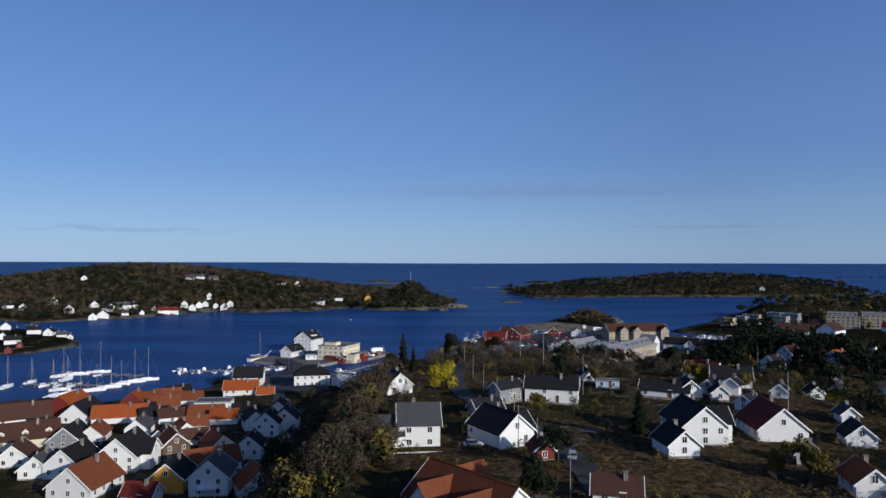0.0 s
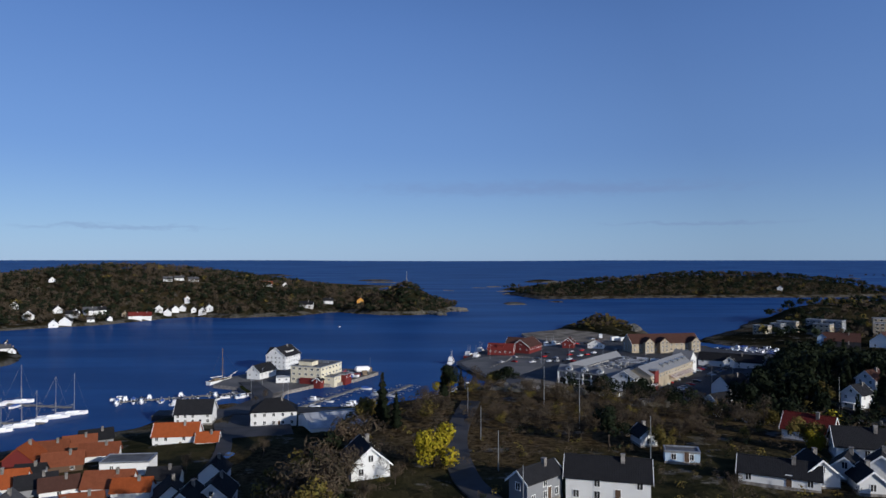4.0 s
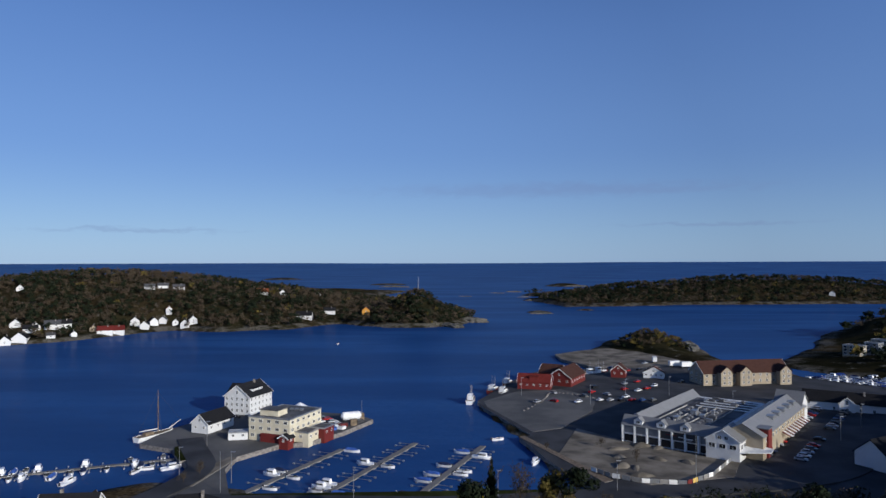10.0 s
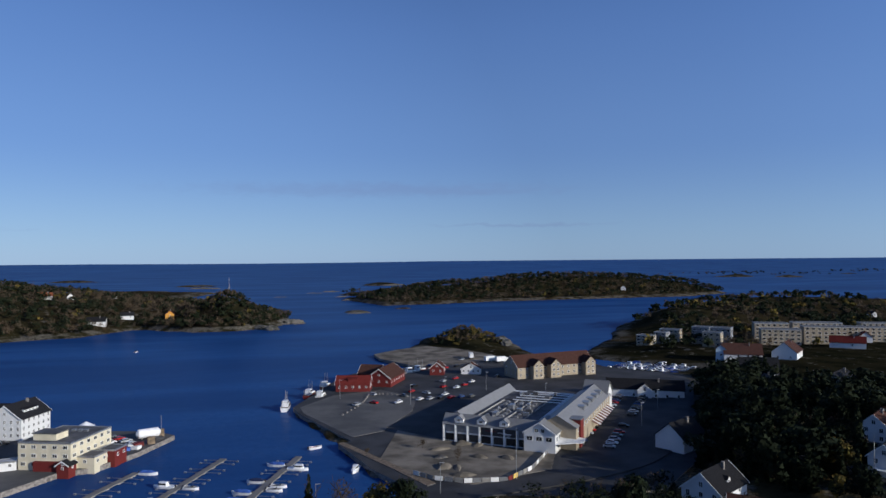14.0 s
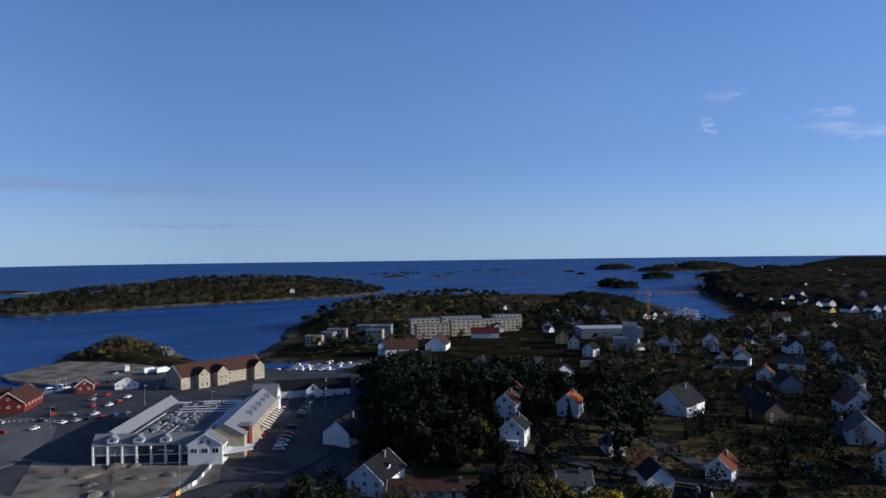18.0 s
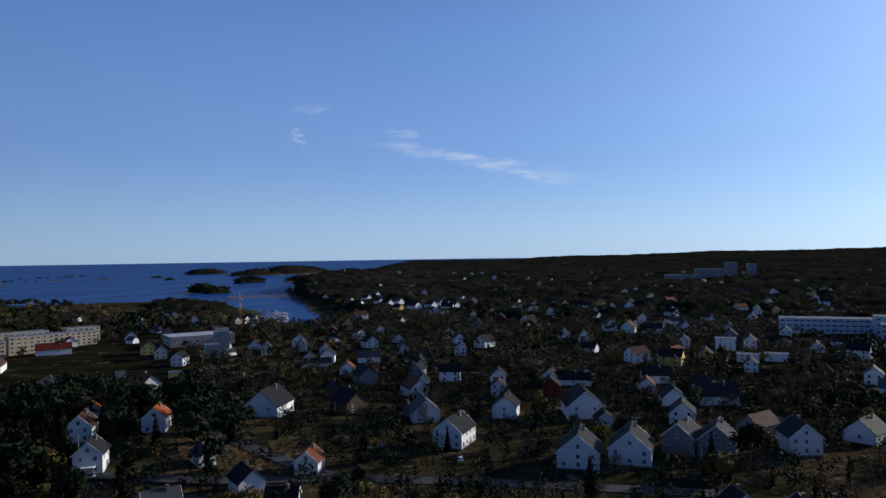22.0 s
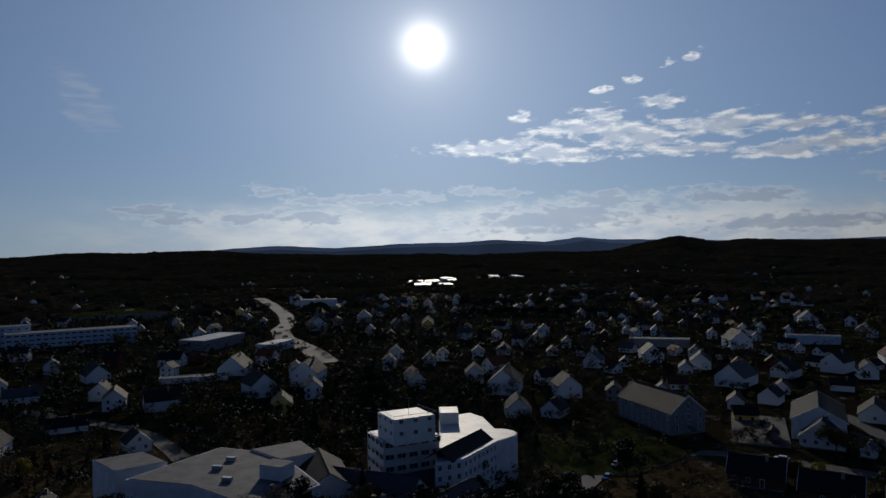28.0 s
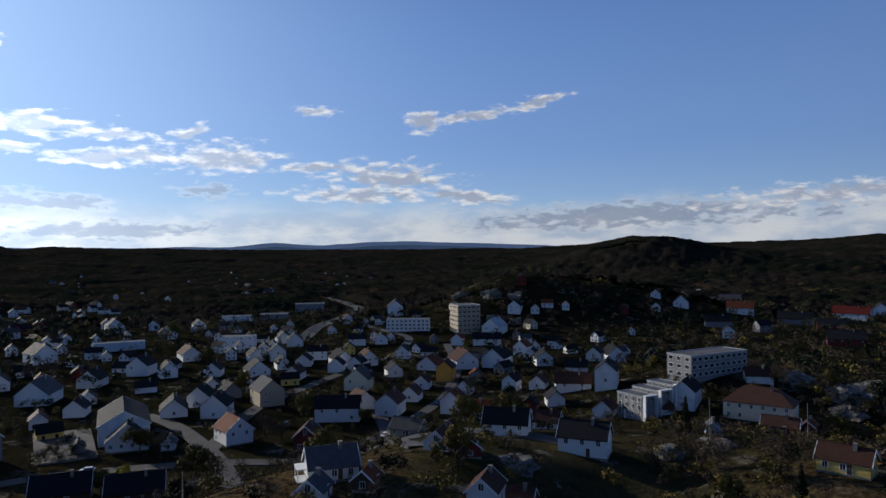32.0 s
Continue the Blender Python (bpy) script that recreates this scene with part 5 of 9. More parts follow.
    part("tank", Solid().tube((0, 0, 0), (0, 0, 3.6), 3.2, 3.2, 20).tube((0, 0, 3.6), (0, 0, 5.2), 3.2, 0.3, 20).mesh("tank", GELCOAT), t)
    rng = random.Random(4)
    for i in range(16):
        u = rng.random()
        x, y = -54 + 14 * u + rng.uniform(-3, 3), 258 + 24 * u + rng.uniform(-2, 4)
        w, d, h = rng.uniform(1.2, 3.4), rng.uniform(1.2, 2.6), rng.uniform(0.8, 2.6)
        mat, word = rng.choice(((WHITE_TRIM, "white"), (WALLS["red"], "red"), (DARKMETAL, "dark"), (WOOD, "weathered wooden"), (TARP, "blue")))
        c = thing("crate", "%s storage crate standing on the quay" % word, "crate", pose(x, y, Q, 0, 0, rng.uniform(0, 90)), "gear on the quay")
        part("body", Solid().box(-w / 2, w / 2, -d / 2, d / 2, 0, h).mesh("body", mat), c)
        part("lid", Solid().box(-w / 2 - 0.06, w / 2 + 0.06, -d / 2 - 0.06, d / 2 + 0.06, h, h + 0.1).mesh("lid", mat), c)


quay_houses()


def shopping_centre():
    """Long sides run from the harbour front to the street; the local y axis points along the street."""
    Z = 1.7
    m = pose(60, 249, Z, 0, 0, -37)
    mall = thing("shopping_centre", "wide white shopping centre with zinc roofs and rooftop deck", "shopping centre", m)
    W, L = 37.0, 68.0
    box_part(mall, "wall", WALLS["white_render"], 0, W, 0, L, 0, 6.6)
    part("deck", Solid().box(6, W - 6, 6, L - 4, 6.6, 6.9).mesh("deck", ROOFS["felt"]), mall, None, "grey rooftop deck")
    # mansard strips round the deck
    for x0, x1, y0, y1 in ((-0.6, W + 0.6, -0.8, 6.0), (-0.6, 6.0, 6.0, L)):
        long_x = (x1 - x0) > (y1 - y0)
        s = Solid()
        if long_x:
            ym = (y0 + y1) / 2
            s.add([(x0, y0, 6.2), (x1, y0, 6.2), (x1, ym, 9.6), (x0, ym, 9.6), (x1, y1, 6.6), (x0, y1, 6.6)], [(0, 1, 2, 3), (3, 2, 4, 5), (0, 3, 5), (1, 4, 2)])
        else:
            xm = (x0 + x1) / 2
            s.add([(x0, y0, 6.2), (xm, y0, 9.6), (xm, y1, 9.6), (x0, y1, 6.2), (x1, y0, 6.6), (x1, y1, 6.6)], [(0, 1, 2, 3), (1, 4, 5, 2), (0, 4, 1), (3, 2, 5)])
        part("roof_strip", s.mesh("roof_strip", ROOFS["zinc"]), mall, None, "pale zinc mansard roof")
    for i in range(9):
        part("skylight", Solid().box(-0.9, 0.9, -0.7, 0.7, 0, 0.9).mesh("skylight", ROOFS["zinc"]), mall, pose(1.2, 10 + 6.5 * i, 7.6))
    for i in range(3):
        d = part("dormer", Solid().add([(-1.6, -1.4, 0), (1.6, -1.4, 0), (1.6, -1.4, 1.4), (0, -1.4, 2.6), (-1.6, -1.4, 1.4), (-1.6, 2, 1.4), (1.6, 2, 1.4), (0, 2.5, 2.6)], [(0, 1, 2, 3, 4), (0, 4, 5), (1, 6, 2)]).add([(-1.9, -1.7, 1.2), (0, -1.7, 2.7), (0, 2.6, 2.7), (-1.9, 2.2, 1.2), (1.9, -1.7, 1.2), (1.9, 2.2, 1.2)], [(0, 1, 2, 3), (1, 4, 5, 2)], 1).mesh("dormer", WALLS["white"], ROOFS["zinc"]), mall, pose(6 + 8.5 * i, 0.8, 7.0))
        part("window", window_mesh(1.4, 1.0), d, pose(0, -1.42, 0.9))
    # open ground floor on the harbour front: posts, dark shop glass and a sign band
    for i in range(9):
        box_part(mall, "post", WHITE_TRIM, i * W / 8 - 0.25, i * W / 8 + 0.25, -1.0, -0.5, 0, 6.2)
    for i in range(8):
        box_part(mall, "shop_window", GLASS, i * W / 8 + 0.5, (i + 1) * W / 8 - 0.5, -0.06, 0.0, 0.4, 2.9)
        if i not in (3, 4, 5):
            box_part(mall, "upper_panel", WALLS["grey_render"], i * W / 8 + 0.5, (i + 1) * W / 8 - 0.5, -0.06, 0.0, 3.5, 6.0)
    sign = box_part(mall, "sign", DARKMETAL, 3 * W / 8 + 0.4, 6 * W / 8 - 0.4, -0.5, -0.1, 3.4, 6.1, None, "long dark advertising sign with bars of writing")
    for i, (u, wd, hh) in enumerate(((0.12, 4.0, 0.5), (0.5, 3.0, 0.4), (0.72, 2.4, 0.7), (0.72, 2.0, 0.3))):
        x = 3 * W / 8 + 0.8 + u * 12
        box_part(sign, "writing_bar", WHITE_TRIM if i != 0 else WALLS["red"], x, x + wd, -0.54, -0.5, 4.9 - i * 0.35, 4.9 - i * 0.35 + hh * 0.5)
    # rooftop plant and parked gear
    rng = random.Random(2)
    for i in range(16):
        x, y, w, d, h = rng.uniform(8, W - 10), rng.uniform(9, L - 6), rng.uniform(0.8, 2.6), rng.uniform(0.8, 3.4), rng.uniform(0.5, 1.7)
        box_part(mall, "roof_unit", METAL if rng.random() < 0.6 else ROOFS["felt"], x - w / 2, x + w / 2, y - d / 2, y + d / 2, 6.9, 6.9 + h)
    dome = Solid().box(-0.75, 0.75, -0.75, 0.75, 0, 0.35).prism([(-0.6, -0.6), (0.6, -0.6), (0.6, 0.6), (-0.6, 0.6)], 0.35, 0.75, 0, 0.6).mesh("skylight", ROOFS["zinc"])
    for i in range(8):
        for j in range(3):
            part("skylight", dome, mall, pose(11.5 + 5.6 * j, 10.5 + 4.2 * i, 6.9))
    for x in (8.4, 14.2, 20.0, 26.4):
        box_part(mall, "deck_kerb", CONCRETE, x - 0.15, x + 0.15, 7.5, 44, 6.9, 7.35)
    box_part(mall, "raised_deck", ROOFS["grey"], 9, W - 8, 45, L - 5, 6.9, 7.15)
    for i in range(5):
        box_part(mall, "roof_beam", WHITE_TRIM, 12, W - 4, L - 24 + i * 5, L - 23.4 + i * 5, 7.2, 7.5)
    # street wing with a zinc ridge roof, beige upper walls and a striped awning
    wing = part("street_wing_wall", gable_walls(13, 64, 7.8, 3.6, 1, WALLS["beige_render"]), mall, pose(W + 4, 36, 0))
    part("street_wing_roof", gable_roof(13, 64, 7.8, 3.6, ROOFS["zinc"]), mall, pose(W + 4, 36, 0), "zinc ridge roof")
    for i in range(5):
        box_part(mall, "roof_window", METAL, W + 5.5, W + 8.5, 26 + 8 * i, 29.5 + 8 * i, 8.6, 10.6)
    for i in range(13):
        part("window", window_mesh(1.5, 1.3), mall, pose(W + 10.52, 8 + 4.6 * i, 6.2, 0, 0, 90))
    for i in range(18):
        y0 = 30 + i * 1.9
        a = Solid().add([(W + 10.5, y0, 4.6), (W + 13.4, y0, 3.2), (W + 13.4, y0 + 0.95, 3.2), (W + 10.5, y0 + 0.95, 4.6), (W + 10.5, y0, 4.5), (W + 13.4, y0, 3.1), (W + 13.4, y0 + 0.95, 3.1), (W + 10.5, y0 + 0.95, 4.5)], [(0, 1, 2, 3), (7, 6, 5, 4), (1, 5, 6, 2), (0, 4, 5, 1), (3, 2, 6, 7)])
        part("awning_stripe", a.mesh("awning", WHITE_TRIM if i % 2 else WALLS["red"]), mall)
    # gabled entrance house and red tower
    part("entrance_wall", gable_walls(11, 12, 6.6, 3.4, 1, WALLS["white"]), mall, pose(W - 0.5, 3, 0))
    part("entrance_roof", gable_roof(11, 12, 6.6, 3.4, ROOFS["zinc"]), mall, pose(W - 0.5, 3, 0))
    part("bargeboard", gable_trim(11, 6.6, 3.4), mall, pose(W - 0.5, -3.46, 0), "white bargeboard")
    for i in range(3):
        part("window", window_mesh(2.2, 1.6, True), mall, pose(W - 4 + 3.4 * i, -3.02, 4.6))
        part("window", window_mesh(2.2, 1.6, True), mall, pose(W + 5.02, -0.6 + 3.4 * i, 4.6, 0, 0, 90))
    for i in range(2):
        part("window", window_mesh(1.3, 1.3), mall, pose(W - 1.5 + 2.2 * i, -3.02, 7.4))
    box_part(mall, "red_tower", WALLS["red_render"], W + 6.4, W + 11.2, 8.2, 13, 0, 9.6, None, "red entrance tower")
    box_part(mall, "tower_cap", ROOFS["zinc"], W + 6.1, W + 11.5, 7.9, 13.3, 9.6, 9.9)
    part("canopy", Solid().add([(W + 5, -3, 3.4), (W + 14, 0.5, 4.0), (W + 13, 7.5, 3.6), (W + 5, 7, 4.4), (W + 5, -3, 3.1), (W + 14, 0.5, 3.7), (W + 13, 7.5, 3.3), (W + 5, 7, 4.1)], [(0, 1, 2, 3), (7, 6, 5, 4), (0, 4, 5, 1), (1, 5, 6, 2), (2, 6, 7, 3)]).mesh("canopy", WHITE_TRIM), mall, None, "white pointed entrance canopy")
    # end gable towards the far street
    part("end_wall", gable_walls(12, 10, 8.2, 4.6, 1, WALLS["white"]), mall, pose(W + 5, 70, 0, 0, 0, 90))
    part("end_roof", gable_roof(12, 10, 8.2, 4.6, ROOFS["zinc"]), mall, pose(W + 5, 70, 0, 0, 0, 90))
    for i in range(3):
        part("window", window_mesh(1.5, 1.5), mall, pose(W + 10.06, 66.5 + 3.2 * i, 6.4, 0, 0, 90))
    for x, y, h in ((14, 20, 3.0), (20, 44, 2.4)):
        part("vent_pipe", Solid().tube((x, y, 6.8), (x, y, 6.8 + h), 0.15, 0.15, 6).mesh("vent_pipe", METAL), mall)


shopping_centre()


def east_quay_houses():
    Q = 1.7
    b = building(39, 356, 9, 17, 3.8, 75, "red", "red", "long red boathouse with a red tiled roof and dormer", "gable", 1, 3.4, Q, 3, (1.0, 1.1), name="boathouse")
    box_part(b, "dormer", WALLS["red"], -3.6, -1.0, -2, 2.4, 4.2, 6.4)
    box_part(b, "dormer_roof", ROOFS["red"], -4.0, -0.4, -2.4, 2.8, 6.4, 6.65)
    building(58, 372, 13, 24, 4.4, -28, "red", "brown", "large red timber wharf shed with a brown tiled gable roof", "gable", 1, 4.6, Q, 3.4, (1.1, 1.1), name="wharf_shed")
    building(52, 384, 12, 12, 4.0, 62, "brown", "brown", "brown timber wharf shed with a tiled roof", "gable", 1, 4.0, Q, 4, (1.0, 1.0), name="wharf_shed")
    building(91, 393, 8, 10, 4.0, -18, "red", "brown", "red timber net shed with a brown gable roof", "gable", 1, 3.2, Q, 3, (1.0, 1.1), name="net_shed")
    building(110, 389, 11, 7, 3.0, -20, "white", "brown", "low white harbour building with a brown tiled roof", "gable", 1, 3.0, Q, 2.4, (1.0, 1.1), name="harbour_office")
    # the long brown-roofed hotel by the quay
    h = building(152, 374, 15, 50, 6.4, -80, "beige_render", "brown", "long beige apartment house with a brown tiled roof and gabled bays", "gable", 2, 5.4, Q, 3.6, (1.3, 1.5), name="apartment_house")
    for i, u in enumerate((-14, -3, 20)):
        part("bay_wall", gable_walls(6.5, 5, 7.4, 2.8, 1, WALLS["beige_render"]), h, pose(9.0, u, 0, 0, 0, 90))
        part("bay_roof", gable_roof(6.5, 7, 7.4, 2.8, ROOFS["brown"]), h, pose(8.0, u, 0.02, 0, 0, 90))
        for fl in range(3):
            for k in (-1.4, 1.4):
                part("window", window_mesh(1.3, 1.5), h, pose(11.52, u + k, 1.9 + 2.6 * fl, 0, 0, 90))
    for x, y, rot, col in ((134, 428, 12, "white"), (140, 424, 12, "white"), (126, 446, 80, "grey")):
        t = thing("lorry", "%s lorry parked in the yard" % col, "lorry", pose(x, y, Q, 0, 0, rot), "lorries in the yard")
        part("box", Solid().box(-4.2, 2.4, -1.25, 1.25, 1.0, 3.8).mesh("box", WHITE_TRIM), t)
        part("cab", Solid().box(2.6, 4.4, -1.2, 1.2, 0.6, 3.0).mesh("cab", PAINTS[0]), t)
        part("windscreen", Solid().box(4.4, 4.43, -1.05, 1.05, 1.9, 2.8).mesh("windscreen", GLASS), t)
        for wx in (-3.2, -2.0, 3.4):
            for wy in (-1.15, 1.15):
                part("wheel", Solid().tube((wx, wy - 0.15, 0.5), (wx, wy + 0.15, 0.5), 0.5, 0.5, 10).mesh("wheel", TYRE), t)
    # pale-roofed boat hall at the foot of the hill
    s = Solid()
    L = 44
    prof = [(-11.5, 0), (-11.5, 4.2), (-6.5, 6.0), (0, 7.4), (6.5, 6.0), (11.5, 4.2), (11.5, 0)]
    t = thing("boat_hall", "long low hall with a pale curved sheet roof", "hall", pose(-31, 151, 1.9, 0, 0, -67))
    wall = Solid().add([(x, y, z - (2 if z == 0 else 0)) for y in (-L / 2, L / 2) for x, z in prof], [tuple(range(7)), tuple(range(13, 6, -1)), (0, 7, 8, 1), (5, 12, 13, 6)])
    part("wall", wall.mesh("wall", WALLS["white_render"]), t)
    top = [(x * 1.04, z + 0.08) for x, z in prof[1:6]]
    roof = Solid().add([(x, y, z) for y in (-L / 2 - 0.5, L / 2 + 0.5) for x, z in top], [(i, i + 1, i + 6, i + 5)[::-1] for i in range(4)])
    part("roof", roof.mesh("roof", ROOFS["pale"]), t)
    box_part(t, "ridge_skylight", GLASS, -0.5, 0.5, -16, 16, 7.42, 7.62, None, "long dark ridge skylight")
    for i in range(12):
        y = -L / 2 + 1.5 + i * (L - 3) / 11
        part("roof_seam", Solid().add([(x, y + d, z + 0.06 + e) for d in (-0.06, 0.06) for e in (0, 0.08) for x, z in top], [(5 + k, 6 + k, 16 + k, 15 + k)[::-1] for k in range(4)] + [(k, k + 1, 6 + k, 5 + k) for k in range(4)] + [(10 + k, 11 + k, 16 + k, 15 + k)[::-1] for k in range(4)]).mesh("roof_seam", METAL), t)
    for i in range(9):
        part("window", window_mesh(1.6, 1.4), t, pose(-11.52, -18 + 4.5 * i, 2.6, 0, 0, 270))
        part("window", window_mesh(1.6, 1.4), t, pose(11.52, -18 + 4.5 * i, 2.6, 0, 0, 90))


east_quay_houses()


def town_hotel():
    """The white hotel on the slope: a curved wing, a stepped tower, and a wide flat hall."""
    Z = 4.0
    h = thing("hotel", "large white hotel with a stepped tower and a curved wing", "hotel", pose(0, 0, 0))
    white = WALLS["white_render"]

    def block(name, ring, z0, z1, roof=None, lip=0.5):
        area = sum(ring[i - 1][0] * ring[i][1] - ring[i][0] * ring[i - 1][1] for i in range(len(ring)))
        ring = ring if area > 0 else ring[::-1]
        part(name, Solid().prism(ring, z0, z1).mesh(name, white), h)
        cx, cy = sum(p[0] for p in ring) / len(ring), sum(p[1] for p in ring) / len(ring)
        inner = [(cx + (x - cx) * 0.97, cy + (y - cy) * 0.97) for x, y in ring]
        part("roof", Solid().prism(inner, z1, z1 + 0.15).mesh("roof", ROOFS[roof or "pale"]), h)
        return ring

    def face(a, b, z0, floors, storey=2.7, gap=2.6, size=(1.1, 1.4), inset=0.0):
        d = Vector((b[0] - a[0], b[1] - a[1], 0))
        n = max(1, int(d.length / gap))
        turn = math.degrees(math.atan2(d.y, d.x))
        for fl in range(floors):
            for i in range(n):
                p = Vector((*a, 0)) + d * ((i + 0.5) / n)
                out = Vector((d.y, -d.x, 0)).normalized() * 0.03
                part("window", window_mesh(*size), h, pose(p.x + out.x, p.y + out.y, z0 + storey * (fl + 0.6), 0, 0, turn))

    hall = [(168, -68), (176, -97), (158, -104), (130, -96), (126, -78), (152, -76)]
    block("hall_wall", hall, Z - 4, 16, "felt")
    face((126, -78), (152, -76)[::1], 5, 0)
    face((130, -96), (126, -78), 8, 2, 3.2, 3.0, (1.6, 1.2))
    face((126, -78), (152, -76), 8, 2, 3.2, 4.0, (2.0, 1.2))
    face((152, -76), (168, -68), 8, 2, 3.2, 4.0, (2.0, 1.2))
    block("stair_wall", [(188, -68), (186, -80), (172, -80), (174, -68)], Z - 3, 16.6, "felt")
    block("plant_room", [(146, -94), (140, -96), (138, -91), (144, -89)], 16, 19.2, "felt")
    for x, y in ((158, -86), (148, -83), (162, -92)):
        part("roof_vent", Solid().box(-1.2, 1.2, -0.5, 0.5, 0, 1.0).mesh("roof_vent", METAL), h, pose(x, y, 16.1, 0, 0, 30))
    part("chimney", Solid().box(-0.4, 0.4, -0.4, 0.4, 0, 1.6).mesh("chimney", STONE), h, pose(134, -86, 16))
    block("back_wall", [(166, -100), (163, -114), (150, -110), (152, -100)], Z - 2, 16.5, "felt")
    part("dark_roof", gable_roof(11, 22, 12, 3.4, ROOFS["black"]), h, pose(142, -106, 1.5, 0, 0, 60), "black tiled ridge roof")
    part("link_wall", gable_walls(11, 22, 12, 3.4, 10, white), h, pose(142, -106, 1.4, 0, 0, 60))
    part("link_roof", gable_roof(9, 24, 12, 3.0, ROOFS["grey"]), h, pose(128, -110, 0.8, 0, 0, -70), "grey slate ridge roof")
    part("link_wall", gable_walls(9, 24, 12, 3.0, 10, white), h, pose(128, -110, 0.7, 0, 0, -70))
    block("tower_wall", [(144, -122), (133, -118), (127, -132), (138, -138)], Z - 2, 20.5, "pale")
    block("tower_top", [(138, -120.5), (128, -117), (124.5, -128), (134, -131)], 20.5, 26.8, "pale")
    face((132, -117), (126, -132), 12, 3, 3.0, 3.2, (2.4, 1.4))
    face((144, -122), (132, -117), 12, 3, 3.0, 3.2, (2.4, 1.4))
    face((128, -117), (124, -128), 21.6, 2, 2.9, 3.0, (1.2, 1.2))
    face((138, -120.5), (128, -117), 21.6, 2, 2.9, 3.0, (1.2, 1.2))
    rail = Solid()
    for a, b in (((144, -122), (132, -117)), ((132, -117), (126, -132)), ((138, -120.5), (128, -117)), ((128, -117), (124, -128)), ((124, -128), (134, -131))):
        zz = 21.6 if a[0] in (144, 132) else 27.8
        rail.tube((*a, zz), (*b, zz), 0.05, 0.05, 4)
        for k in range(6):
            p = Vector((*a, 0)).lerp(Vector((*b, 0)), k / 5)
            rail.tube((p.x, p.y, zz - 1.0), (p.x, p.y, zz), 0.04, 0.04, 4)
    part("railing", rail.mesh("railing", METAL), h)
    part("antenna", Solid().tube((130, -124, 26.8), (130, -124, 31.4), 0.06, 0.03, 5).tube((128.4, -124, 31), (131.6, -124, 31), 0.03, 0.03, 4).mesh("antenna", METAL), h)
    # the curved wing
    ring = [(150, -156), (131, -136), (118, -121), (115, -128), (119, -146)] + [(124 + 5.2 * math.cos(a), -153 + 5.2 * math.sin(a)) for a in (3.3, 3.9, 4.5, 5.1, 5.6)] + [(140, -165), (147, -167)]
    block("wing_wall", ring, Z - 3, 17.2, "pale")
    face((115, -128), (119, -146), 4, 5, 2.6, 2.3, (1.1, 1.4))
    face((118, -121), (115, -128), 4, 5, 2.6, 2.3, (1.1, 1.4))
    c = [(124 + 5.2 * math.cos(a), -153 + 5.2 * math.sin(a)) for a in (3.3, 3.9, 4.5, 5.1, 5.6)]
    for p, q in zip(c, c[1:]):
        face(p, q, 4, 5, 2.6, 2.2, (1.0, 1.4))
    part("wing_dark_roof", gable_roof(7, 22, 17.2, 2.2, ROOFS["black"]), h, pose(122, -135, 0.1, 0, 0, 13), "black slate ridge roof")
    block("stair_tower", [(150, -156), (146, -160), (140, -154), (144, -150)], 17.2, 20.4, "pale")
    part("front_wing_wall", gable_walls(9.5, 27, 11.2, 3.2, 9, white), h, pose(123.5, -118, 0, 0, 0, -18))
    part("front_wing_roof", gable_roof(9.5, 27, 11.2, 3.2, ROOFS["grey"]), h, pose(123.5, -118, 0.02, 0, 0, -18), "grey slate ridge roof")
    for fl in range(3):
        for i in range(10):
            part("window", window_mesh(1.1, 1.4), h, pose(123.5, -118, 0, 0, 0, -18) @ pose(-4.78, -11.7 + 2.6 * i, 4.2 + 2.6 * fl, 0, 0, 270))
    # a row of lower guest houses in front
    for x, y, l, rot in ((112, -104, 14, 10), (108, -118, 12, 8)):
        part("front_wall", gable_walls(8, l, 8, 3, 6, white), h, pose(x, y, 4, 0, 0, rot))
        part("front_roof", gable_roof(8, l, 8, 3, ROOFS["grey"]), h, pose(x, y, 4, 0, 0, rot), "grey slate ridge roof")


town_hotel()


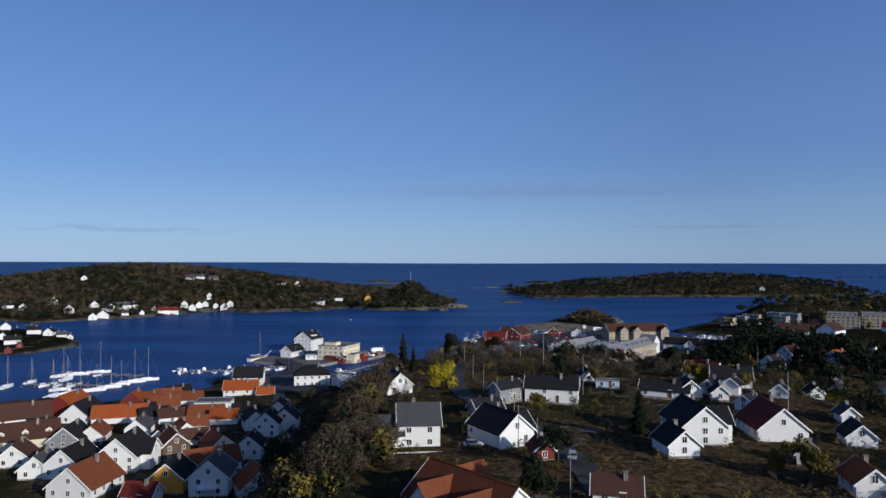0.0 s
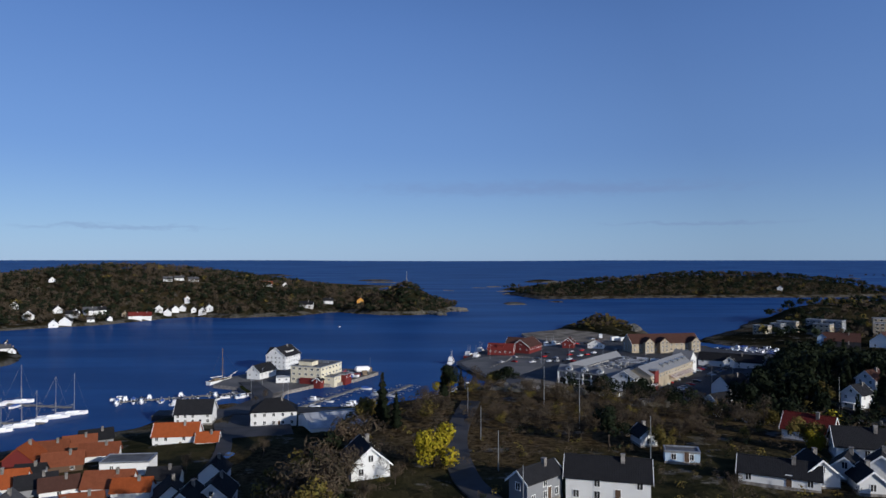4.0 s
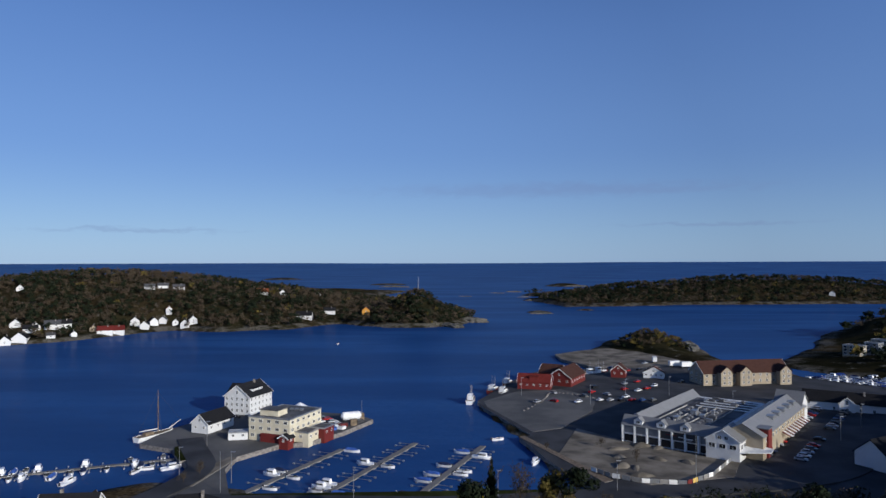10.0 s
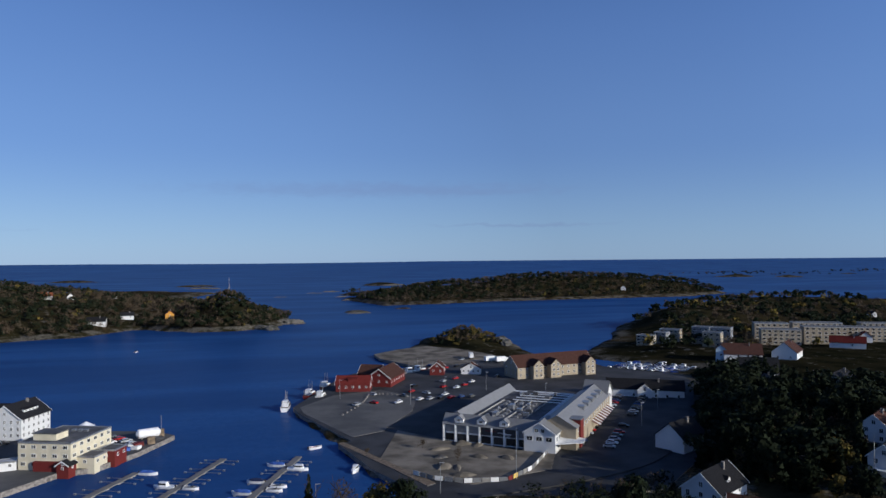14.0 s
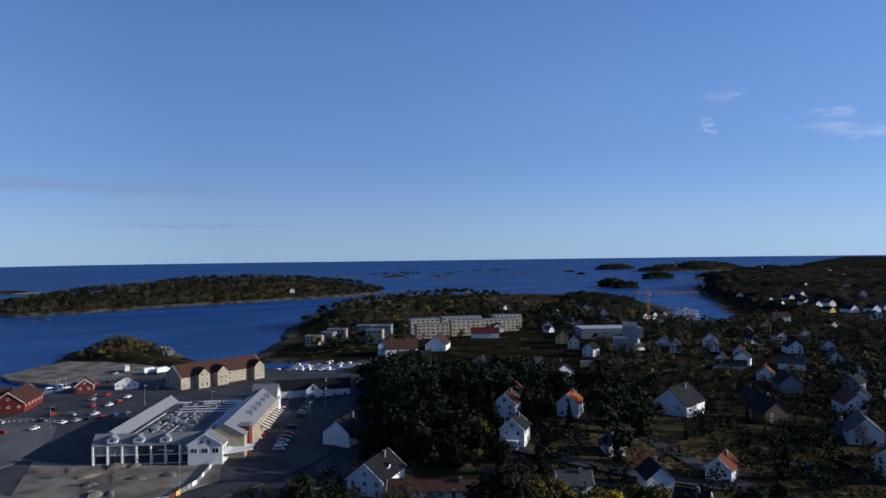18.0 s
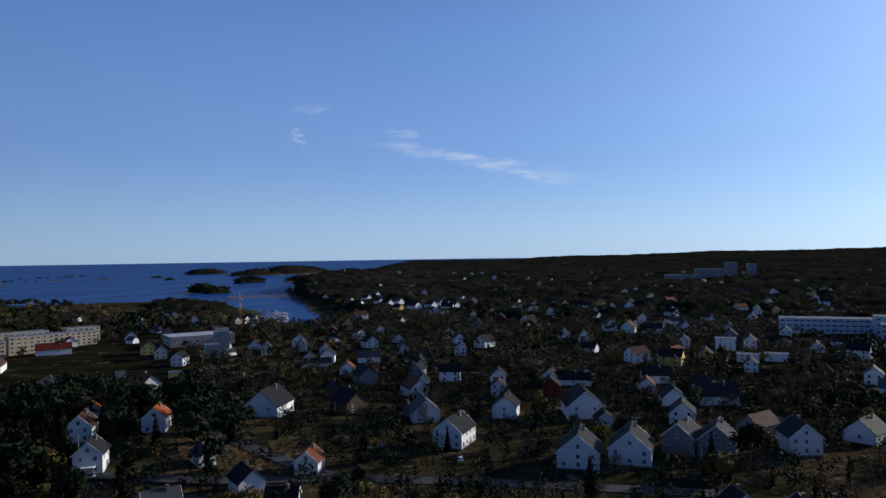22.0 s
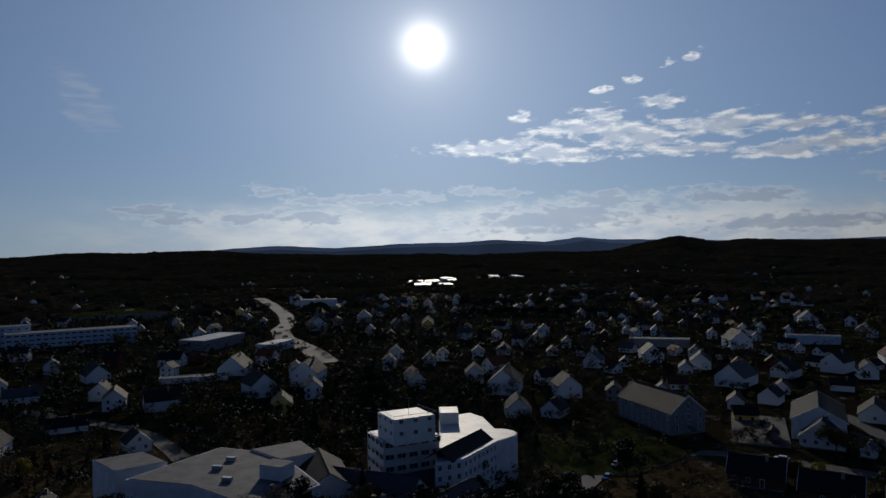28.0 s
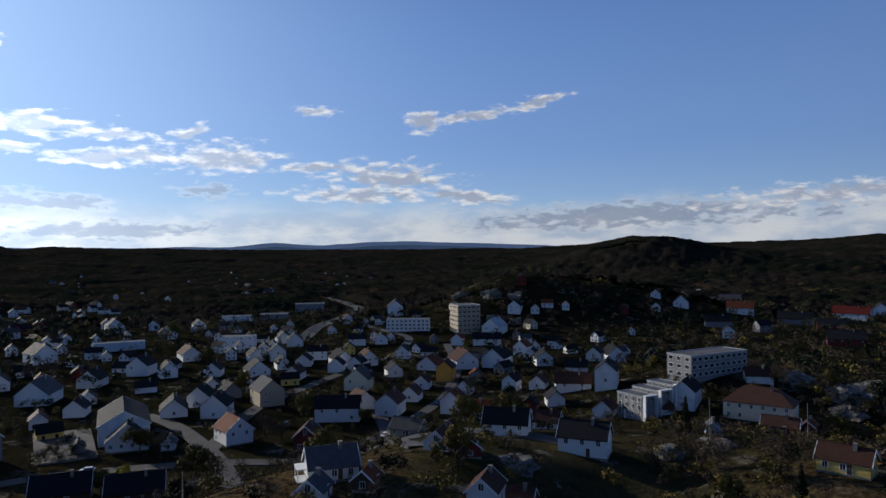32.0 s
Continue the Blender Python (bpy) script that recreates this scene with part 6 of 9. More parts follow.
def blocks_and_far_buildings():
    # flats on the headland
    for i, (x, y, w, l, h, rot) in enumerate(((352, 432, 12, 26, 11, 60), (382, 424, 12, 28, 12, 62), (420, 424, 12, 30, 10, 62), (400, 452, 12, 34, 12, 62), (368, 462, 12, 24, 12, 62), (444, 440, 12, 24, 11, 62))):
        building(x, y, w, l, h, rot, "beige_render", "felt", "beige block of flats with balconies and flat roofs", "flat", 4, 0, None, 3.6, (2.2, 1.5), "sew", name="apartment_block")
    for i, (x, y, w, l, h, rot) in enumerate(((262, 460, 9, 11, 7, 35), (276, 462, 8, 9, 8, 35), (288, 470, 9, 14, 9, 40), (300, 448, 10, 12, 12, 40), (296, 430, 10, 12, 10, 45), (310, 440, 10, 14, 12, 45))):
        building(x, y, w, l, h, rot, "grey_render" if i % 2 else "beige_render", "felt", "%s modern block of flats on the headland" % ("grey" if i % 2 else "beige"), "flat", 3, 0, None, 3.2, (2.0, 1.5), "sew", name="apartment_block")
    building(446, 332, 26, 46, 7, 50, "grey_render", "pale", "wide grey industrial building with a pale flat roof", "flat", 1, 0, None, 6, (2.0, 1.2), name="industrial_building")
    for x, y in ((414, 290), (428, 300)):
        building(x, y, 9, 9, 14, 45, "grey_render", "felt", "grey concrete tower with a flat roof", "flat", 4, 0, None, 4, (1.0, 1.0), name="concrete_tower")
    building(384, 276, 10, 9, 9, 45, "grey_render", "felt", "grey concrete office block", "flat", 3, 0, None, 3, (1.6, 1.0), name="office_block")
    # long school on the plain
    building(596, -125, 18, 78, 11, -5, "blue_render", "felt", "long pale blue-grey school building with ribbon windows", "flat", 3, 0, None, 4.2, (3.2, 1.3), "snew", name="school")
    building(545, -185, 18, 84, 10, -14, "blue_render", "felt", "long pale blue-grey school wing with ribbon windows", "flat", 3, 0, None, 4.2, (3.2, 1.3), "snew", name="school")
    building(575, -155, 14, 20, 14, -10, "blue_render", "felt", "pale blue-grey stair block of the school", "flat", 3, 0, None, 4.2, (2.0, 1.3), "snew", name="school")
    building(448, -242, 20, 48, 7, 28, "grey_render", "pale", "grey warehouse store with a pale flat roof", "flat", 1, 0, None, 7, (3, 1.4), name="warehouse_store")
    building(402, -262, 12, 30, 5, 28, "white_render", "pale", "low white shop with a flat roof", "flat", 1, 0, None, 6, (3, 1.4), name="shop")
    for x, y, w, l, h in ((1690, -100, 26, 60, 22), (1740, -150, 20, 24, 34), (1650, -40, 30, 70, 12), (1700, -190, 18, 18, 30)):
        building(x, y, w, l, h, 5, "grey_render", "felt", "distant grey office block among the woods", "flat", max(2, int(h / 5)), 0, None, 10, (5, 2), "sw", name="office_block")
    rng = random.Random(8)
    for i in range(9):
        x, y = 1000 + rng.uniform(-130, 150), -1060 + rng.uniform(-170, 130)
        building(x, y, rng.uniform(16, 30), rng.uniform(60, 120), 5, 46 + rng.uniform(-4, 4), "white_render", "pale", "distant glasshouse with a shining pale roof", "flat", 0, name="glasshouse")
    for x, y in ((-455, -1010), (-540, -985)):
        building(x, y, 24, 70, 2.6, 25 + 65, "white_render", "pale", "distant glasshouse with a shining pale roof", "flat", 0, name="glasshouse")
    # tower block at the foot of the crag
    building(-104, -536, 18, 20, 21, 8, "beige_render", "felt", "six-storey beige tower block with balconies", "flat", 6, 0, None, 3.2, (2.2, 1.5), name="tower_block")
    building(-62, -556, 12, 34, 9, 80, "white_render", "felt", "white three-storey terrace by the roundabout", "flat", 3, 0, None, 3.2, (1.8, 1.4), name="terrace")
    # flats and old school on the western rise
    building(-148, -258, 12, 32, 9, 110, "grey_render", "felt", "grey block of flats with long balconies", "flat", 3, 0, None, 3.0, (2.2, 1.5), name="apartment_block")
    for i in range(3):
        row = building(-104 - i * 7, -228 - i * 3, 6, 12, 8, 20, "grey_render", "felt", "narrow grey terrace house with tall white frames", "flat", 3, 0, None, 2.4, (1.4, 1.8), name="terrace_house")
        part("front_frame", Solid().box(-2.9, -2.5, 6.0, 7.4, 0, 8.6).box(2.5, 2.9, 6.0, 7.4, 0, 8.6).box(-2.5, 2.5, 6.0, 7.4, 8.2, 8.6).mesh("front_frame", WHITE_TRIM), row, None, "tall white balcony frame")
    # community hall
    b = building(72, -262, 16, 28, 6.6, -164, "white_render", "black", "large white community hall with a black ridge roof", "gable", 2, 4.4, None, 5.0, (1.2, 1.2), "ew", name="community_hall")
    building(118, -238, 14, 32, 7.5, 62, "grey_render", "black", "long grey assembly hall with tall windows and a black roof", "gable", 2, 5.5, None, 3.4, (1.2, 2.4), name="assembly_hall")
    # hilltop house with two grey roofs, and the brown-roofed flats below the road
    b = building(-7, -32, 9, 9, 5.6, 96, "white", "grey", "white hilltop house with stepped grey tiled roofs and a terrace", "gable", 2, 3.6, 22.6, 2.8, (1.2, 1.3), name="house", category="house")
    part("low_wall", gable_walls(8, 8, 3.6, 3.2, 3, WALLS["white"]), b, pose(-1, 7.5, 0))
    part("low_roof", gable_roof(8, 8, 3.6, 3.2, ROOFS["grey"]), b, pose(-1, 7.5, 0))
    box_part(b, "terrace", WHITE_TRIM, -9, -4.4, -6, 13, -2.4, 0.1)
    part("parapet", Solid().box(-9.2, -9.0, -6, 13, 0.1, 1.0).box(-9.0, -4.4, 13, 13.2, 0.1, 1.0).mesh("parapet", WHITE_TRIM), b)
    part("retaining_wall", Solid().box(-9.4, -4, -6.2, 13.4, -6, -2.4).mesh("retaining_wall", STONE), b)
    part("chimney", Solid().box(-0.35, 0.35, -0.35, 0.35, 7, 10.4).mesh("chimney", STONE), b, pose(0.5, 1, 0))
    f = building(3, -77, 11, 20, 10, 40, "white", "rust", "white block of flats with brown tiled gable roofs and balconies", "gable", 4, 4.6, 15.5, 3.0, (1.2, 1.4), name="apartment_block")
    for u, o in ((-6, -1), (3, -1), (6, 1)):
        part("bay_wall", gable_walls(6.5, 8, 10.2, 3.4, 2, WALLS["white"]), f, pose(4.0 * o, u, 0, 0, 0, 90))
        part("bay_roof", gable_roof(6.5, 8, 10.2, 3.4, ROOFS["rust"]), f, pose(4.0 * o, u, 0.02, 0, 0, 90))
        for fl in range(4):
            for k in (-1.8, 1.8):
                part("window", window_mesh(1.2, 1.4), f, pose(8.02 * o, u + k, 1.8 + 2.5 * fl, 0, 0, 90 * o))
    for fl in range(4):
        box_part(f, "balcony", WHITE_TRIM, -8.4, -5.4, -3.2, -0.4, 0.3 + 2.5 * fl, 1.4 + 2.5 * fl)
        box_part(f, "balcony", WHITE_TRIM, -8.4, -5.4, 6.6, 9.6, 0.3 + 2.5 * fl, 1.4 + 2.5 * fl)


blocks_and_far_buildings()


# ---- houses ----
# west town below the hill
house(-91.5, 12.0, 11.2, 14.5, 4.6, 2, "white", "black", wing=(7.8, 8.2, 4.6, 3.1, 0.0), dormers=1)
house(-102.1, 3.6, 10.0, 12.0, 3.9, 358, "white", "black")
house(-91.2, -11.1, 11.7, 14.0, 3.0, 353, "white", "rust")
house(-73.9, -18.6, 5.5, 7.7, 2.4, 264, "white", "red")
house(-70.7, -7.7, 8.7, 10.4, 3.9, 2, "ochre", "black")
house(-59.8, -9.4, 9.4, 11.2, 5.0, 6, "white", "grey", porch=True)
house(-66.1, 7.9, 8.2, 14.7, 2.8, 303, "white", "rust")
house(-47.8, -13.5, 9.1, 10.9, 3.3, 25, "white", "orange")
house(-82.2, 22.2, 7.8, 9.4, 4.3, 33, "brown", "rust")
house(-119.7, 35.4, 9.7, 12.6, 2.4, 8, "grey", "black")
house(-114.8, 40.9, 7.5, 10.4, 2.5, 12, "white", "rust", far=True)
house(-118.8, 67.4, 8.2, 18.0, 2.4, 287, "white", "orange", far=True)
house(-134.2, 71.0, 10.7, 15.0, 2.8, 3, "white", "black", far=True)
house(-145.4, 83.0, 11.7, 15.3, 3.6, 359, "red", "orange", far=True)
house(-133.3, 33.3, 10.1, 19.2, 3.1, 304, "cream", "brown", far=True, dormers=3)
house(-153.8, 66.0, 10.6, 18.1, 2.4, 304, "white", "brown", far=True)
house(-124.8, 92.9, 8.3, 9.9, 4.0, 9, "red", "orange", far=True)
house(-91.0, 124.0, 8.0, 14.6, 4.6, 278, "white", "orange", z=2.2, gap=2.6)
house(-79.6, 121.0, 5.6, 7.0, 3.2, 280, "white", "orange", z=2.2)
house(-111.3, 89.4, 6.6, 10.6, 2.4, 292, "brown", "rust", far=True)
house(-88.0, 69.1, 7.5, 12.0, 2.4, 279, "white", "rust", far=True)
house(-106.8, 67.9, 6.0, 9.5, 2.4, 302, "grey", "black", far=True)
house(-87.3, 53.4, 5.8, 9.2, 2.4, 290, "white", "rust", far=True)
house(-104.0, 49.5, 7.4, 9.6, 2.6, 9, "white", "grey", far=True)
house(-87.8, 45.3, 6.5, 8.5, 2.4, 35, "white", "rust")
house(-69.8, 24.8, 7.9, 10.2, 3.0, 37, "cream", "rust")
house(-58.7, 21.9, 7.0, 9.2, 4.0, 5, "white", "black")
house(-60.4, 49.2, 8.3, 10.8, 4.5, 4, "white", "black")
house(-47.8, 24.9, 7.5, 9.7, 4.0, 3, "white", "black")
house(-56.0, 56.6, 8.2, 10.6, 4.2, 5, "white", "black")
house(-67.8, 58.1, 7.1, 9.2, 3.5, 23, "white", "black", far=True)
house(-63.6, 79.1, 6.8, 8.9, 3.0, 5, "white", "black", far=True)
house(-38.8, -11.4, 6.7, 8.7, 3.6, 20, "white", "black")
house(-66.0, 157.0, 11.0, 17.0, 6.2, 282, "white", "black", rise=4.2, style="hip", z=1.9, gap=2.7, skip=0.0)
house(-98.0, 161.5, 10.5, 14.0, 4.2, 97, "white", "black", z=1.9, gap=2.6, wing=(5.0, 6.5, 4.2, 3.0, -3.5))
house(-103.8, 19.5, 4.7, 6.6, 2.4, 296, "grey", "black")
house(-110.7, 3.0, 8.0, 9.6, 2.7, 10, "white", "grey")
house(-120.3, 116.2, 6.1, 9.7, 2.4, 296, "brown", "rust", far=True)
house(-106.1, 100.6, 6.5, 11.1, 2.4, 285, "white", "rust", far=True)
house(-120.1, 126.6, 6.4, 10.2, 2.4, 301, "grey", "black", far=True)
house(-91.0, 86.9, 8.4, 13.4, 3.7, 276, "white", "felt", style="flat", far=True)
house(-125.7, 109.2, 6.3, 9.5, 2.4, 293, "white", "rust", far=True)
house(-99.9, 66.3, 5.6, 9.0, 2.4, 299, "white", "brown", far=True)
house(-115.0, 79.5, 4.6, 7.3, 2.4, 285, "grey", "black", far=True)
house(-80.2, 65.1, 5.8, 9.3, 2.4, 279, "white", "orange", far=True)
house(-81.1, 36.1, 5.7, 9.0, 2.4, 299, "white", "brown")
house(-90.3, 34.5, 7.3, 9.4, 2.5, 7, "white", "black")
house(-137.5, 50.1, 5.7, 8.5, 2.4, 288, "white", "black", far=True)
house(-123.8, 13.9, 8.2, 10.6, 2.8, 17, "white", "brown")
house(-75.7, 74.4, 5.7, 8.5, 2.5, 276, "white", "black", far=True)
# hill houses under the flight
house(-15.7, 23.3, 7.6, 9.8, 3.3, 19, "white", "black")
house(11.2, -32.3, 8.8, 13.2, 3.6, 29, "white", "black", wing=(6.2, 6.9, 3.6, 2.5, 0.0))
house(18.0, -48.0, 4.0, 4.8, 2.4, 12, "red", "red")
house(29.1, 8.9, 6.5, 14.4, 4.4, 256, "white", "black")
house(16.0, 6.8, 4.0, 9.7, 4.4, 314, "grey", "black")
house(9.4, -9.0, 5.0, 7.6, 2.4, 296, "beige", "black")
house(54.4, -31.0, 9.8, 14.2, 4.2, 1, "white", "black", wing=(6.8, 7.4, 4.2, 2.8, 0.0))
house(45.9, -44.9, 6.4, 8.3, 2.7, 6, "white", "black")
house(74.0, -26.3, 10.8, 14.2, 3.1, 356, "white", "red")
house(63.5, 17.1, 5.3, 13.9, 2.4, 243, "white", "black")
house(70.2, 17.3, 6.3, 7.6, 2.6, 353, "white", "black")
house(82.9, 17.0, 4.6, 6.0, 3.3, 328, "white", "black")
house(77.0, 11.9, 4.5, 5.9, 2.4, 348, "white", "black")
house(95.4, 13.9, 4.2, 5.4, 2.4, 329, "white", "black")
house(112.3, 27.7, 4.4, 5.7, 2.4, 352, "white", "black")
house(163.9, 107.5, 7.2, 9.3, 3.8, 321, "white", "black", far=True)
house(98.2, -14.4, 4.0, 5.2, 2.4, 350, "white", "grey")
house(89.9, -32.9, 6.0, 7.9, 2.4, 344, "white", "black")
house(71.1, -67.2, 5.8, 8.1, 2.8, 349, "white", "orange")
house(70.2, -50.1, 4.0, 4.0, 2.4, 333, "white", "black")
house(26.9, -73.6, 5.0, 7.6, 2.4, 256, "white", "brown")
house(50.0, 31.9, 4.1, 7.0, 2.4, 257, "blue", "felt", style="flat")
house(46.0, 45.6, 4.0, 5.6, 2.4, 8, "white", "black")
house(177.0, 130.9, 5.1, 6.6, 3.1, 331, "white", "grey", far=True)
# slope east of the hill
house(172.1, 304.0, 8.9, 35.5, 4.2, 240, "white", "black", far=True, wing=(6.2, 6.9, 4.2, 2.5, 0.0))
house(137.1, 218.3, 10.7, 15.0, 5.3, 299, "white", "black", far=True)
house(109.8, 159.6, 10.3, 15.4, 4.5, 301, "white", "black", dormers=1)
house(117.9, 141.6, 4.6, 27.6, 2.4, 226, "white", "brown")
house(216.2, 272.9, 13.2, 15.9, 3.5, 346, "white", "grey", far=True)
house(250.8, 324.9, 12.7, 19.1, 4.5, 242, "grey", "black", far=True)
house(307.8, 371.5, 14.0, 21.0, 4.5, 311, "white", "brown", far=True)
house(282.4, 380.1, 13.6, 21.8, 4.5, 238, "white", "brown", far=True)
house(271.7, 386.3, 6.0, 8.4, 7.5, 325, "blue", "brown", far=True)
house(248.7, 267.3, 13.4, 18.8, 5.1, 302, "white", "black", far=True)
house(256.2, 291.3, 6.2, 8.7, 3.1, 329, "white", "brown", far=True)
house(284.3, 279.5, 4.3, 5.2, 4.0, 315, "white", "black", far=True)
house(179.4, 178.0, 7.9, 10.3, 5.1, 303, "white", "brown")
house(203.6, 197.4, 7.4, 9.7, 4.8, 319, "white", "orange", far=True)
house(160.2, 155.7, 7.7, 9.2, 5.8, 302, "white", "black", porch=True)
house(195.7, 162.8, 7.4, 9.7, 5.0, 298, "white", "orange")
house(280.1, 239.0, 10.0, 15.0, 4.4, 330, "white", "rust", far=True)
house(314.0, 248.1, 6.0, 7.8, 3.9, 218, "yellow", "felt", style="flat", far=True)
house(246.3, 150.7, 14.0, 16.8, 4.9, 277, "white", "black", far=True)
house(371.5, 200.3, 7.6, 9.9, 4.4, 293, "white", "black", far=True)
house(385.8, 194.9, 8.3, 10.8, 4.7, 292, "white", "black", far=True)
house(367.4, 193.4, 5.8, 17.3, 2.4, 208, "white", "black", far=True)
house(184.7, 99.8, 6.9, 8.3, 3.8, 284, "white", "rust")
house(145.5, 120.2, 6.2, 8.7, 2.8, 231, "white", "grey")
house(294.9, 146.2, 5.9, 7.1, 3.1, 308, "brown", "black", far=True)
house(413.9, 421.2, 8.4, 12.6, 4.1, 325, "white", "red", far=True)
house(379.5, 400.0, 9.0, 21.6, 3.9, 227, "white", "red", far=True)
# slope south-east
house(270.7, 59.7, 9.4, 11.3, 4.7, 275, "white", "black", far=True)
house(257.7, 89.5, 10.3, 13.4, 4.2, 297, "white", "grey", far=True)
house(261.4, 98.1, 4.5, 5.8, 3.1, 281, "grey", "black", far=True)
house(225.4, 67.5, 10.2, 13.3, 5.5, 265, "white", "black")
house(262.5, 123.0, 10.8, 12.9, 4.6, 326, "brown", "black", far=True)
house(157.8, 93.1, 5.7, 7.9, 2.4, 201, "white", "black")
house(279.7, 31.2, 14.0, 16.8, 4.9, 286, "white", "black", far=True)
house(265.5, 21.7, 6.7, 8.0, 2.4, 280, "white", "black", far=True)
house(341.6, 53.2, 7.4, 9.7, 4.2, 269, "white", "black", far=True)
house(342.4, 44.8, 6.8, 21.9, 2.9, 187, "white", "black", far=True)
house(350.0, 37.7, 7.9, 10.3, 3.7, 284, "white", "black", far=True)
house(358.3, 4.7, 8.9, 12.4, 3.8, 189, "white", "black", far=True)
house(309.2, -3.0, 9.6, 12.5, 3.3, 277, "white", "black", far=True)
house(313.3, -20.6, 10.2, 15.3, 3.9, 194, "white", "black", far=True)
house(213.7, 24.9, 12.3, 13.6, 5.0, 273, "white", "black")
house(221.0, 10.1, 12.3, 13.6, 5.1, 269, "white", "black")
house(235.9, -5.1, 9.5, 11.5, 5.6, 254, "grey", "black")
house(235.9, -15.6, 10.9, 12.0, 5.1, 262, "grey", "black")
house(482.9, -37.7, 8.0, 12.0, 7.3, 176, "white", "felt", style="flat", far=True)
house(595.7, 42.5, 10.7, 16.0, 5.3, 284, "white", "brown", far=True)
house(579.6, 26.8, 10.3, 15.5, 5.1, 263, "white", "brown", far=True)
house(664.2, 18.7, 7.7, 10.0, 5.8, 272, "white", "black", far=True)
house(578.4, 8.8, 8.3, 15.0, 4.2, 181, "white", "black", far=True)
house(581.6, -15.5, 9.1, 11.9, 5.7, 278, "white", "black", far=True)
house(426.3, 161.9, 8.1, 10.5, 3.6, 301, "white", "grey", far=True)
house(391.5, 170.5, 7.6, 13.6, 3.4, 204, "white", "grey", far=True)
house(350.6, 165.7, 8.0, 10.4, 3.1, 295, "white", "rust", far=True)
house(326.7, 144.3, 9.9, 12.9, 4.0, 309, "grey", "black", far=True)
house(324.4, 113.1, 7.0, 9.2, 2.7, 289, "white", "black", far=True)
house(482.3, 140.5, 8.0, 10.4, 4.7, 296, "white", "black", far=True)
# south, inland of the hotel
house(243.4, -39.9, 9.6, 11.6, 5.8, 282, "white", "black")
house(433.1, -45.6, 7.4, 11.8, 4.2, 174, "white", "felt", style="flat", far=True)
house(438.8, -61.3, 7.5, 12.0, 4.2, 172, "white", "felt", style="flat", far=True)
house(263.5, -63.5, 10.0, 12.0, 3.4, 237, "white", "black", far=True)
house(277.0, -91.4, 6.3, 13.8, 2.4, 162, "white", "black", far=True)
house(381.0, -139.7, 11.7, 15.2, 4.1, 262, "white", "black", far=True)
house(429.1, -134.0, 7.8, 10.2, 5.0, 253, "white", "black", far=True)
house(329.5, -17.8, 8.6, 13.7, 4.7, 291, "white", "black", far=True)
house(340.7, -165.6, 7.8, 18.8, 2.6, 149, "white", "felt", style="flat", far=True)
house(332.8, -178.3, 7.4, 16.2, 2.6, 157, "white", "felt", style="flat", far=True)
house(343.2, -198.6, 14.0, 19.6, 4.1, 225, "white", "black", far=True)
house(279.6, -173.1, 11.3, 14.7, 5.8, 258, "white", "black", far=True)
house(285.0, -204.6, 12.9, 16.8, 6.6, 215, "white", "black", far=True)
house(285.9, -131.1, 9.2, 13.7, 4.4, 163, "white", "black", far=True)
house(231.4, -97.4, 7.5, 9.8, 3.5, 259, "white", "black")
house(189.1, -56.8, 4.7, 6.2, 3.7, 243, "white", "black")
house(178.5, -29.5, 7.2, 9.4, 2.6, 270, "white", "black")
house(179.9, -40.1, 5.6, 7.2, 2.4, 238, "white", "black")
house(183.1, -16.5, 5.7, 7.5, 2.9, 289, "white", "black")
house(350.6, -97.7, 7.5, 15.0, 2.9, 164, "white", "grey", far=True)
house(328.0, -122.8, 8.4, 10.9, 4.4, 238, "white", "black", far=True)
house(509.0, -429.7, 14.0, 21.0, 5.6, 230, "white", "black", far=True)
house(473.7, -348.7, 14.0, 18.2, 5.9, 243, "white", "grey", far=True)
house(690.2, -511.5, 14.0, 43.5, 9.5, 143, "white", "felt", style="flat", far=True)
house(311.5, -287.5, 8.6, 11.2, 4.0, 227, "white", "grey", far=True)
house(235.4, -230.0, 6.9, 8.9, 4.7, 236, "white", "black", far=True)
house(277.5, -281.5, 7.5, 9.8, 3.8, 225, "white", "grey", far=True)
house(197.5, -249.1, 13.6, 17.7, 5.5, 211, "white", "black", far=True)
house(166.2, -216.7, 9.5, 12.3, 3.4, 222, "white", "black", far=True)
house(171.3, -258.6, 10.1, 13.1, 5.4, 228, "white", "black", far=True)
house(154.9, -225.4, 8.3, 10.8, 3.0, 195, "white", "black", far=True)
house(188.1, -370.1, 11.8, 15.3, 5.1, 217, "white", "grey", far=True)
house(157.0, -364.8, 10.3, 13.4, 4.2, 203, "white", "black", far=True)
house(212.5, -429.9, 9.3, 37.4, 5.2, 116, "grey", "felt", style="flat", far=True)
house(203.8, -334.8, 9.4, 12.2, 4.3, 201, "white", "grey", far=True)
# town south of the hill
house(65.3, -242.1, 12.7, 7.6, 3.6, 191, "white", "black")
house(61.1, -491.9, 11.2, 22.3, 7.6, 87, "white", "felt", style="flat", far=True)
house(138.0, -493.4, 7.0, 31.4, 5.6, 111, "blue", "felt", style="flat", far=True)
house(32.4, -245.1, 9.3, 11.1, 4.9, 209, "white", "rust")
house(43.9, -286.3, 10.0, 11.0, 4.8, 173, "white", "black", far=True)
house(53.7, -307.8, 8.8, 10.5, 4.7, 174, "white", "black", far=True)
house(61.4, -292.0, 10.1, 13.1, 2.9, 192, "white", "black", far=True)
house(99.3, -396.1, 10.9, 14.1, 5.6, 172, "white", "black", far=True)
house(83.8, -384.4, 8.3, 10.8, 4.4, 202, "white", "black", far=True)
house(114.3, -364.9, 10.3, 13.5, 4.1, 178, "white", "black", far=True)
